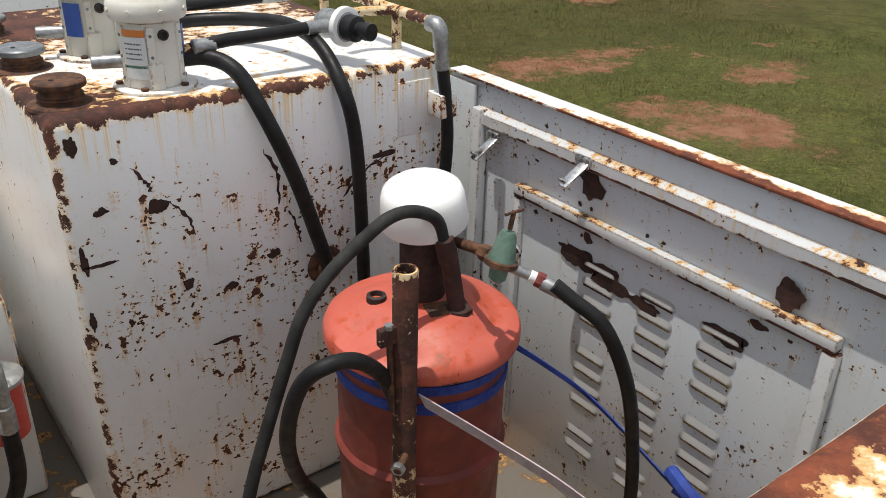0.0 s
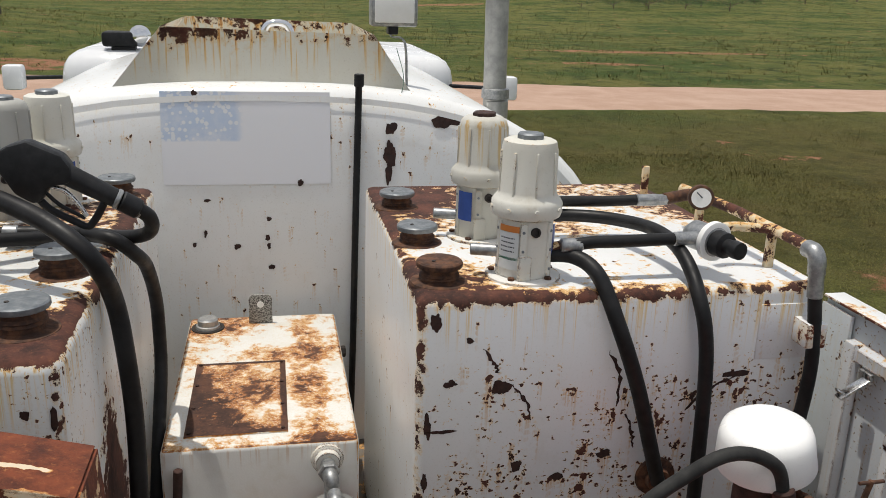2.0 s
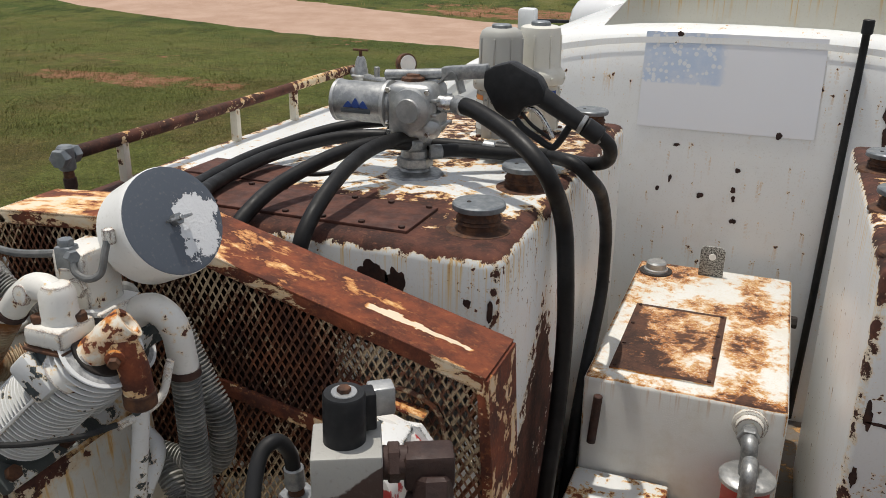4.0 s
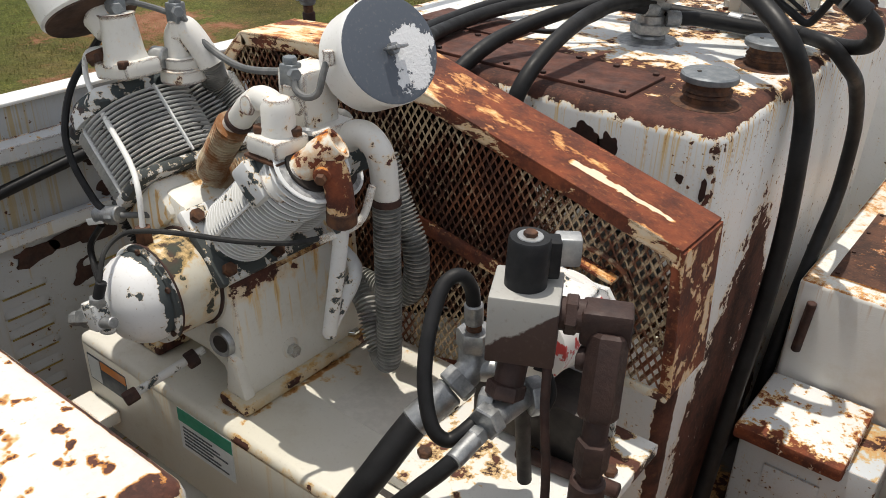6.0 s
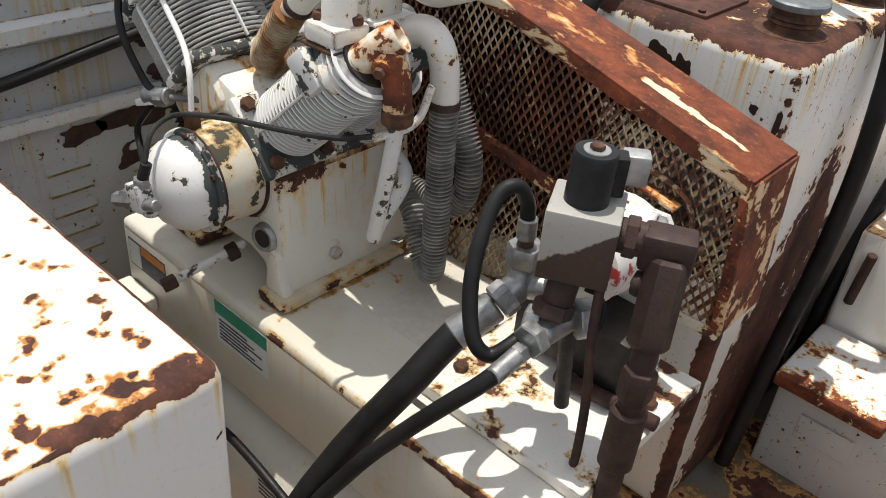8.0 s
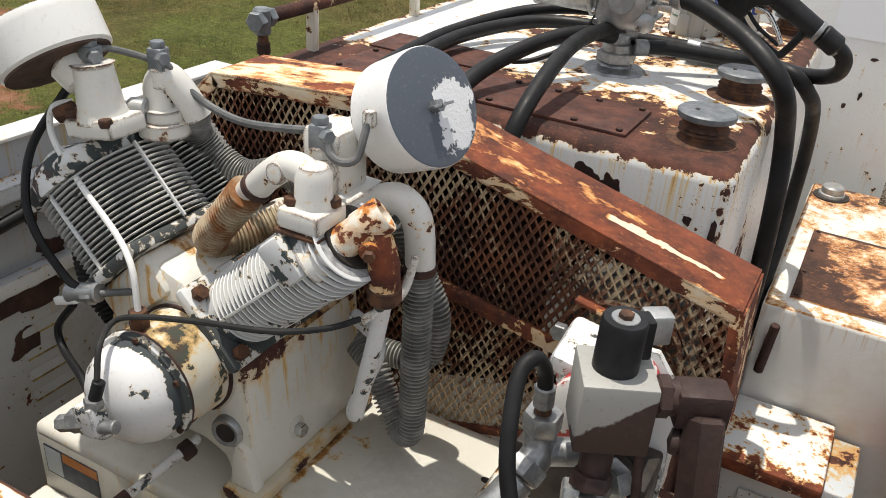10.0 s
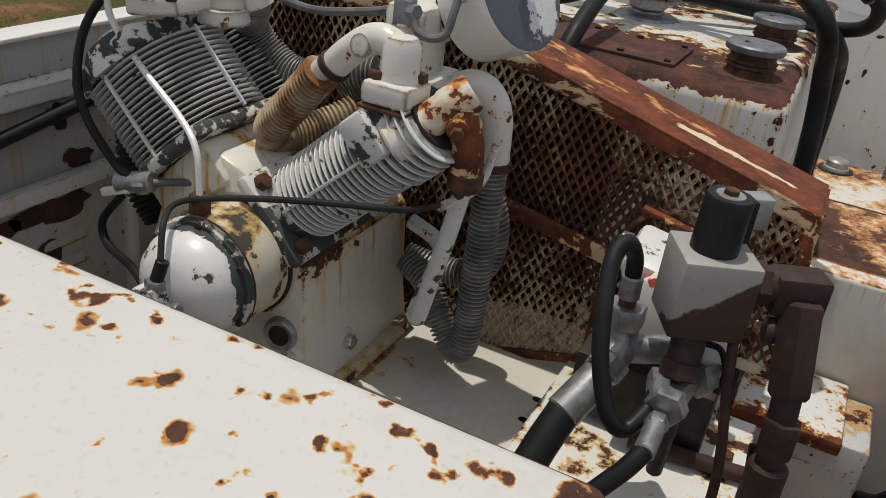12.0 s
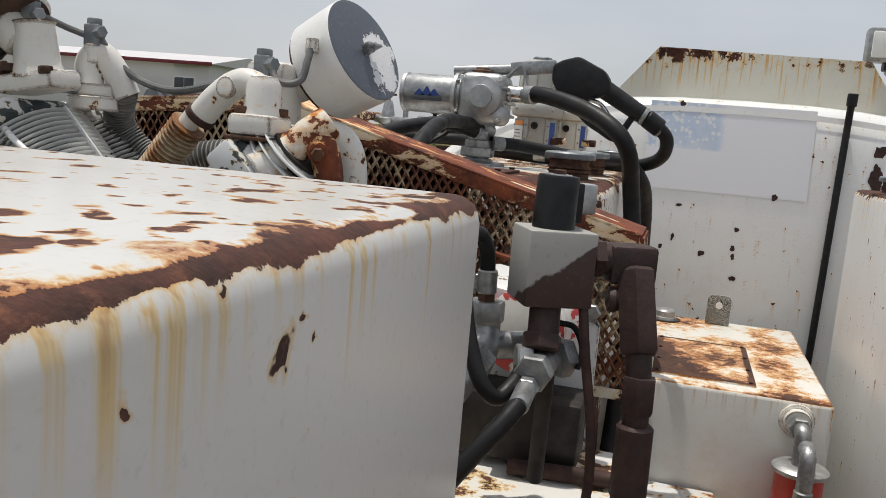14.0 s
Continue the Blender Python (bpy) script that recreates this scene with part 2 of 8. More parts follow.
def weathered_top(name, box, plate):
    """Paint that rust has soaked through: cream, orange, then brown scale, with salt-white specks left in it."""
    s = Shader(name)
    x, y, z = s.xyz()
    v = s.math("ADD", s.math("MULTIPLY", s.noise(7, 5, 0.6), 0.5), s.math("MULTIPLY", s.noise(34, 8, 0.72), 0.5))
    near = s.edge(box)
    up = s.ramp(s.up(), 0.55, 0.85)
    if plate:
        add = s.math("ADD", 0.085, s.ramp(near, 0.006, 0.022, 0.24, 0.0))
        add = s.math("ADD", add, s.ramp(s.math("ADD", x, s.math("MULTIPLY", y, 0.5)), 0.24, 0.10, 0.0, 0.17))
    else:
        add = s.math("ADD", -0.035, s.ramp(near, 0.0, 0.014, 0.16, 0.0))
        add = s.math("ADD", add, s.ramp(s.math("ABSOLUTE", s.math("SUBTRACT", x, 0.125)), 0.08, 0.02, 0.0, 0.105))
        add = s.math("ADD", add, s.ramp(s.math("ABSOLUTE", s.math("SUBTRACT", y, 0.94)), 0.09, 0.03, 0.0, 0.07))
        add = s.math("ADD", add, s.ramp(y, 0.42, 0.385, 0.0, 0.07))
        add = s.math("ADD", add, s.math("MULTIPLY", s.ramp(x, 0.05, -0.12, 0.0, 0.16), s.ramp(y, 1.06, 1.16)))
    side_v = s.math("ADD", v, s.ramp(near, 0.0, 0.012, 0.10, -0.22))
    v = s.mix(up, side_v, s.math("ADD", v, add))
    speck = s.ramp(s.noise(230, 3, 0.6), 0.52, 0.60)
    white = s.mix(s.ramp(s.noise(9, 6, 0.7), 0.45, 0.75, 0.0, 0.4), (0.76, 0.755, 0.72), (0.58, 0.52, 0.40))
    drop = s.ramp(s.noise(1.0, 3, 0.6, s.scaled((110, 110, 1.6))), 0.50, 0.66)
    drop = s.math("MULTIPLY", s.math("MULTIPLY", drop, s.ramp(z, 0.40, 0.475, 0.0, 0.5)), s.math("SUBTRACT", 1.0, up))
    white = s.mix(drop, white, (0.50, 0.27, 0.09))
    col = s.mix(s.ramp(v, 0.47, 0.56), white, (0.62, 0.34, 0.10))
    col = s.mix(s.ramp(v, 0.52, 0.62), col, (0.36, 0.125, 0.026))
    col = s.mix(s.ramp(v, 0.60, 0.66), col, s.rust((0.035, 0.016, 0.011), (0.10, 0.042, 0.024), (0.19, 0.08, 0.04)))
    col = s.mix(s.math("MULTIPLY", s.math("MULTIPLY", speck, s.ramp(v, 0.66, 0.58)), s.math("MULTIPLY", up, 0.75)), col, (0.70, 0.66, 0.56))
    s.bump(s.math("MULTIPLY", v, s.noise(200, 3)), 0.6, 0.003)
    return s.done(col, s.ramp(v, 0.50, 0.62, 0.35, 0.85))


def guard_remnant(s):
    """Paint left on the guard: flecks towards its high end and one long streak near its low end."""
    x, y, z = s.xyz()
    flecks = s.ramp(x, -0.50, -0.98, 0.0, -0.08)
    sway = s.math("MULTIPLY", s.math("SUBTRACT", s.noise(26, 4, 0.65, s.scaled((0.5, 1, 1))), 0.5), 0.045)
    off = s.math("ABSOLUTE", s.math("ADD", s.math("ADD", y, 0.505), sway))
    streak = s.math("MULTIPLY", s.ramp(off, 0.010, 0.004), s.math("MULTIPLY", s.ramp(x, -0.475, -0.44), s.ramp(x, -0.27, -0.295)))
    streak = s.math("MULTIPLY", streak, s.ramp(s.up(), 0.6, 0.9))
    return s.math("SUBTRACT", flecks, s.math("MULTIPLY", streak, 0.28))


def lip_rust(s):
    """The lip keeps its paint at the tank end and rusts from its inner edge towards the rear."""
    x, y, z = s.xyz()
    inner = s.ramp(x, 1.392, 1.358, 0.0, 1.0)
    return s.math("MULTIPLY", s.ramp(y, -0.05, -0.75, 0.05, 0.19), s.math("ADD", 0.15, s.math("MULTIPLY", inner, 0.85)))


def rail_edges(s):
    """Rust along the folds of the panel rails, and where the posts meet them."""
    x, y, z = s.xyz()
    most = None
    for at, much in ((0.828, 0.20), (0.862, 0.05), (0.714, 0.08), (0.687, 0.20)):
        e = s.ramp(s.math("ABSOLUTE", s.math("SUBTRACT", z, at)), 0.003, 0.009, much, 0.0)
        most = e if most is None else s.math("MAXIMUM", most, e)
    most = s.math("MULTIPLY", most, s.ramp(y, -0.07, -0.10))
    return s.math("MULTIPLY", most, s.ramp(s.noise(5.0, 4, 0.65), 0.36, 0.60, 0.35, 1.0))


def face_remnant(s):
    """White paint is left mostly on one half of the filter's face."""
    x, y, z = s.xyz()
    d = s.math("SQRT", s.math("ADD", s.math("POWER", s.math("ABSOLUTE", s.math("ADD", y, 0.682)), 2.0), s.math("POWER", s.math("ABSOLUTE", s.math("SUBTRACT", z, 1.172)), 2.0)), 0.0)
    return s.ramp(d, 0.020, 0.060, 0.08, -0.09)


def hood_edge(s):
    return s.ramp(s.xyz()[2], 1.36, 1.445, 0.0, 0.105)


M_RT = rusty_paint("white_paint_right_tank", box=RT, side=-0.03, top=0.02, edge=0.105, spots=1.0, drift=(5.0, 0.38, 0.62), streak=0.55, streak_z=(0.82, 1.0), run_fine=110, rim=0.06, wear=0.05, worn=((0, 0.66, 0.42, 0.085), (1, 0.34, 0.6, 0.11)), spot_z=(1.0, 0.72), mid=30, base=(0.76, 0.77, 0.77), cells=((34, 0.80), (72, 0.84)), drips=0.75, spot_up=0.5, chip_rough=0.56, face=(1, -1.0))
M_LT = rusty_paint("white_paint_left_tank", extra=tank_peel, box=LT, side=-0.07, top=0.118, edge=0.125, streak=0.8, streak_z=(0.82, 1.0), run_fine=110, wear=0.05, spots=0.42, worn=((1, 0.16, 0.0, 0.14), (0, -1.0, -1.3, -0.10)), mid=26, base=(0.76, 0.77, 0.76), drips=0.6, halo_low=0.60)
M_CB = weathered_top("white_paint_reservoir", CB, False)
M_BX = rusty_paint("white_paint_toolbox", box=BX, side=-0.24, top=-0.05, edge=0.05, spot_cut=0.75, run_wide=0.30, spots=0.92, cells=((26, 0.84), (58, 0.78)), drift=(5.0, 0.34, 0.60), run_low=0.45, run_fine=95, streak=0.95, streak_z=(0.955, 1.07), stain=(0.27, 0.10, 0.025), rough=0.25, mid=26, tint=(0.40, 0.15, 0.03), rim=0.03, spot_up=0.95, extra=toolbox_edge, base=(0.64, 0.635, 0.61), chip_rough=0.46, ring_up=-0.06)
M_BR = rusty_paint("white_paint_toolbox_rusted", box=BR, side=-0.1, top=0.16, edge=0.12, streak=0.9, streak_z=(0.6, 1.0), red=True)
M_HEAD = rusty_paint("white_paint_tank_head", side=-0.13, top=-0.05, spots=0.30, cells=((40, 0.9),), streak=0.12, streak_z=(0.9, 1.25), rough=0.2, dirt=0.2, base=(0.81, 0.82, 0.81), drips=0.5)
M_HOOD = rusty_paint("white_paint_spill_box", side=-0.02, top=0.15, streak=0.75, streak_z=(1.25, 1.44), base=(0.73, 0.72, 0.66), mid=24, wear=0.05, extra=hood_edge)
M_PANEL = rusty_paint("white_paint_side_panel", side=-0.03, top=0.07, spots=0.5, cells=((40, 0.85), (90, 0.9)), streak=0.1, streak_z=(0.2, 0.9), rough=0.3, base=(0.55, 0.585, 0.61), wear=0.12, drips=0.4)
# The same white panel with shade put into a darker base, plus extra dirt.
M_PANELSHADE = rusty_paint("shaded_white_side_panel", side=-0.03, top=0.05, spots=0.4, streak=0.4, streak_z=(0.2, 0.9), rough=0.45, base=(0.40, 0.42, 0.435), dirt=0.8, wear=0.05)
M_ENDRUST = rusty_paint("orange_rusted_sheet", base=(0.72, 0.56, 0.38), side=0.195, top=0.205, mid=30, big=12, red=True, tint=(0.42, 0.15, 0.04), rough=0.7)
M_BRACKET = rusty_paint("rust_flaked_bracket", base=(0.72, 0.68, 0.58), side=0.12, top=0.08, mid=40, big=14, tint=(0.42, 0.18, 0.05))
M_RAIL = rusty_paint("white_paint_panel_frame", side=0.0, top=0.02, spots=0.4, streak=0.25, streak_z=(0.0, 0.9), base=(0.57, 0.59, 0.605), mid=40, wear=0.16, extra=rail_edges)
M_LIP = rusty_paint("rusted_white_lip", side=0.10, top=0.0, streak=0.3, streak_z=(0.0, 1.0), mid=24, red=True, wear=0.05, tint=(0.46, 0.20, 0.06), extra=lip_rust)
M_WLIP = rusty_paint("white_top_lip", side=-0.04, top=-0.035, mid=30, big=8, base=(0.74, 0.74, 0.72), wear=0.08, streak=0.2, streak_z=(0.8, 0.98))
M_GUARD = rusty_paint("rusted_guard_paint", base=(0.76, 0.64, 0.48), side=0.21, top=0.218, mid=26, big=9, red=True, tint=(0.42, 0.15, 0.04), rough=0.6, stretch=(0.42, 1.0, 1.0), wear=0.06, extra=guard_remnant)
M_PIPE = rusty_paint("rusted_pipe_paint", base=(0.70, 0.60, 0.42), side=0.165, top=0.16, mid=30)
M_WPIPE = rusty_paint("white_paint_pipe", base=(0.74, 0.725, 0.68), side=0.045, top=0.02, mid=60, big=22, rough=0.3, tint=(0.36, 0.17, 0.05), wear=0.16, halo_low=0.585)
M_COMP = rusty_paint("cream_paint_compressor", base=(0.74, 0.725, 0.67), side=0.0, top=-0.03, mid=26, big=7, streak=0.3, streak_z=(0.45, 0.80), grey=(0.05, 0.045, 0.035), rough=0.35, dirt=0.6, halo_low=0.51, tint=(0.35, 0.16, 0.04), wear=0.20)
M_CHIP = rusty_paint("chipped_grey_white_paint", base=(0.72, 0.73, 0.73), side=0.085, top=0.06, mid=70, big=26, grey=(0.055, 0.066, 0.068), rough=0.4, dirt=0.3, tint=(0.55, 0.55, 0.52), halo_low=0.63, greymix=(0.62, 0.74), wear=0.10)
M_PRIME = rusty_paint("grey_primer_white_remnants", base=(0.66, 0.67, 0.67), side=0.185, top=0.17, mid=34, big=17, grey=(0.05, 0.062, 0.064), rough=0.5, dirt=0.3, tint=(0.5, 0.5, 0.48), halo_low=0.63, greymix=(0.60, 0.72))
M_BARREL = rusty_paint("rust_and_olive_barrel", base=(0.66, 0.63, 0.54), side=0.115, top=0.15, mid=30, big=14, grey=(0.055, 0.06, 0.045), rough=0.45, tint=(0.26, 0.18, 0.08), halo_low=0.55, greymix=(0.46, 0.56))
M_FIN = rusty_paint("cylinder_fin_paint", base=(0.72, 0.73, 0.73), side=0.055, top=0.055, mid=46, big=20, grey=(0.06, 0.07, 0.07), rough=0.42, tint=(0.5, 0.5, 0.47), halo_low=0.64, greymix=(0.66, 0.76))
M_BED = rusty_paint("painted_bed_floor", base=(0.16, 0.14, 0.12), side=0.05, top=0.1, mid=12, rough=0.7)
M_PUMP = rusty_paint("pump_white_paint", base=(0.70, 0.69, 0.63), side=-0.01, top=-0.01, mid=44, rough=0.5, dirt=0.9, wear=0.12)
M_PUMPGREY = rusty_paint("weathered_grey_pump_paint", base=(0.40, 0.40, 0.38), side=-0.01, top=0.0, mid=44, rough=0.6, dirt=1.0, wear=0.10)
M_PUMPOLD = rusty_paint("dulled_pump_paint", base=(0.55, 0.54, 0.49), side=0.0, top=0.02, mid=40, rough=0.6, dirt=1.0, wear=0.14, streak=0.6, streak_z=(1.1, 1.32))
M_ZINC = plain("zinc_cap", (0.16, 0.18, 0.195), (0.26, 0.275, 0.285), 40, 0.5, 0.45, 0.2)
M_GALV = plain("galvanised_fitting", (0.26, 0.27, 0.275), (0.42, 0.425, 0.42), 60, 0.42, 0.75, 0.2)
M_ALU = plain("cast_aluminium", (0.36, 0.37, 0.37), (0.52, 0.52, 0.51), 40, 0.42, 0.7, 0.4)
M_STEEL = plain("bright_steel", (0.55, 0.55, 0.54), (0.70, 0.70, 0.69), 50, 0.25, 1.0, 0.1)
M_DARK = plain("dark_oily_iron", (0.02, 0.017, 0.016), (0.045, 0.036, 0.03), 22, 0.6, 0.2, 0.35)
# Fin sides: grime, and the shade of the gaps mixed into the grey.
M_FINSIDE = plain("grey_fin_side_grime_and_shade", (0.22, 0.222, 0.22), (0.48, 0.48, 0.47), 60, 0.7, 0.0, 0.3)
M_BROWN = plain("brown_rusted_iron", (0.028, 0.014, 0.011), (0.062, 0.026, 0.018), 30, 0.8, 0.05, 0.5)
M_SOLRUST = plain("brown_painted_brass", (0.026, 0.013, 0.011), (0.052, 0.026, 0.020), 26, 0.62, 0.1, 0.8)
M_NECK = plain("rusted_neck", (0.045, 0.022, 0.014), (0.15, 0.065, 0.03), 45, 0.8, 0.1, 0.5)
M_HOSE = plain("black_rubber_hose", (0.0065, 0.0065, 0.007), (0.015, 0.015, 0.0155), 18, 0.5, 0, 0.2, spec=0.3)
M_HOSE2 = plain("dusty_rubber_hose", (0.018, 0.018, 0.018), (0.036, 0.036, 0.034), 20, 0.7, 0, 0.25, spec=0.25)
M_BLACK = plain("black_plastic", (0.008, 0.0085, 0.0095), (0.018, 0.0185, 0.02), 25, 0.5, 0, 0.2, spec=0.3)
M_GREYTUBE = plain("grey_plastic_tube", (0.09, 0.095, 0.095), (0.17, 0.17, 0.165), 30, 0.5, 0, 0.1)
M_FLEX = plain("grey_flex_hose", (0.17, 0.17, 0.16), (0.34, 0.335, 0.31), 26, 0.45, 0.2, 0.2)
M_FOOT = rusty_paint("rust_stained_casting_foot", base=(0.68, 0.62, 0.50), side=0.10, top=0.03, mid=22, big=8, rough=0.5, dirt=0.9, halo_low=0.5, tint=(0.34, 0.14, 0.04), wear=0.15)
M_TEE = rusty_paint("orange_rusted_tee", base=(0.74, 0.70, 0.62), side=0.125, top=0.10, mid=44, big=22, red=True, tint=(0.50, 0.17, 0.03), halo_low=0.50, soak=0.08, rough=0.8)
M_TEEDROP = rusty_paint("orange_rust_scale", base=(0.72, 0.60, 0.42), side=0.20, top=0.16, mid=50, big=26, red=True, tint=(0.50, 0.19, 0.04), halo_low=0.50, soak=0.1, rough=0.85)
M_FLEXRUST = plain("rust_stained_flex_hose", (0.44, 0.36, 0.24), (0.22, 0.085, 0.022), 18, 0.65, 0.1, 0.2, spread=(0.40, 0.64))
M_WHITE = plain("clean_white_plastic", (0.80, 0.80, 0.78), (0.84, 0.84, 0.82), 8, 0.35, 0, 0.04)
M_RED = rusty_paint("red_drum_lid_paint", base=(0.56, 0.118, 0.082), side=0.04, top=-0.02, mid=30, big=9, rough=0.5, dirt=1.0, halo_low=0.50, tint=(0.26, 0.07, 0.035), wear=0.16)
M_REDBODY = plain("dark_red_drum_paint", (0.15, 0.028, 0.022), (0.25, 0.048, 0.035), 10, 0.5, 0, 0.2)
M_REDFILT = plain("red_filter_paint", (0.52, 0.045, 0.03), (0.58, 0.07, 0.05), 20, 0.4, 0, 0.05)
M_REDCHIP = plain("chipped_red_white_paint", (0.72, 0.70, 0.66), (0.48, 0.05, 0.045), 16, 0.5, 0, 0.2, spread=(0.52, 0.55))
M_BLUE = plain("blue_strap", (0.012, 0.035, 0.22), (0.03, 0.07, 0.33), 40, 0.75, 0, 0.4)
M_STRAP = plain("faded_strap", (0.36, 0.30, 0.32), (0.46, 0.40, 0.40), 40, 0.85, 0, 0.4)
M_GREEN = plain("green_regulator_paint", (0.065, 0.125, 0.095), (0.13, 0.20, 0.155), 40, 0.55, 0.1, 0.3, spread=(0.3, 0.7))
M_PRIMER = rusty_paint("blue_grey_primer_chipped", base=(0.085, 0.10, 0.125), side=0.125, top=0.125, mid=55, big=15, grey=(0.72, 0.73, 0.74), greymix=(0.9, 0.95), tint=(0.09, 0.105, 0.13), halo_low=0.65, dirt=0.1, rough=0.5, extra=face_remnant)
M_FELT = plain("rusty_filter_base", (0.045, 0.024, 0.017), (0.10, 0.055, 0.035), 20, 0.85, 0, 0.4)
M_LABEL = plain("paper_label", (0.62, 0.66, 0.66), (0.72, 0.74, 0.73), 20, 0.45, 0, 0.05)
M_LBLUE = plain("blue_label", (0.02, 0.06, 0.25), (0.03, 0.08, 0.32), 20, 0.4, 0, 0.05)
M_LGREEN = plain("green_label", (0.03, 0.25, 0.15), (0.05, 0.30, 0.19), 20, 0.5, 0, 0.05)
M_LORANGE = plain("orange_label", (0.62, 0.20, 0.04), (0.66, 0.26, 0.06), 20, 0.5, 0, 0.05)
M_OCHRE = plain("ochre_rust_and_leaked_light", (0.36, 0.29, 0.09), (0.12, 0.06, 0.02), 40, 0.8, 0, 0.2)
M_SPECK = plain("corroded_speckled_steel", (0.06, 0.055, 0.05), (0.42, 0.42, 0.39), 230, 0.7, 0.1, 0.5, spread=(0.46, 0.54))
M_HATCH = plain("red_brown_hatch_rust", (0.055, 0.020, 0.014), (0.12, 0.043, 0.027), 24, 0.75, 0.0, 0.5)
M_INK = plain("label_ink", (0.06, 0.07, 0.08), (0.10, 0.11, 0.12), 20, 0.6, 0, 0.05)
M_DIAL = plain("dial_white", (0.78, 0.78, 0.75), (0.82, 0.82, 0.8), 20, 0.4, 0, 0.02)
M_HOUSE = plain("house_siding", (0.56, 0.55, 0.56), (0.60, 0.59, 0.60), 0.5, 0.7, 0, 0.1)
M_MAROON = plain("maroon_trim", (0.16, 0.02, 0.03), (0.2, 0.03, 0.04), 2, 0.6, 0, 0.1)
M_WOOD = plain("brown_deck_wood", (0.12, 0.07, 0.05), (0.19, 0.12, 0.08), 5, 0.8, 0, 0.2)
M_GLASS = plain("dark_window_glass", (0.03, 0.035, 0.04), (0.04, 0.045, 0.05), 3, 0.08, 0, 0.02)
M_CAB = plain("cab_white_paint", (0.72, 0.73, 0.74), (0.77, 0.78, 0.78), 3, 0.2, 0, 0.05)
M_EXH = plain("exhaust_steel", (0.34, 0.34, 0.33), (0.48, 0.48, 0.46), 14, 0.5, 0.85, 0.3)
M_CHROME = plain("chrome", (0.75, 0.75, 0.75), (0.8, 0.8, 0.8), 20, 0.1, 1.0, 0.02)
M_LEAF = plain("tree_leaves", (0.035, 0.07, 0.022), (0.07, 0.12, 0.035), 1.5, 0.75, 0, 0.1)
M_BARK = plain("bark", (0.08, 0.06, 0.045), (0.14, 0.11, 0.08), 8, 0.9, 0, 0.5)


BARE = ((7.6, 5.9, 1.5, 0.6), (7.3, 3.3, 0.9, 1.1), (9.5, 4.2, 0.9, 0.5), (-9.6, 4.6, 1.7, 1.2), (-7.8, 3.0, 1.0, 0.8), (5.2, 4.5, 0.5, 0.4), (12.0, 9.0, 2.0, 0.7), (-12, 12, 2.5, 0.8), (16, 12.5, 3.0, 0.5), (-6, 28, 7, 1.2), (20, 40, 8, 1.0), (-8.8, 26.6, 4.0, 0.8), (14, 33.2, 3.2, 0.7), (19, 98, 7, 2.2), (-27, 122, 26, 8.0), (7, 118, 9, 2.5))


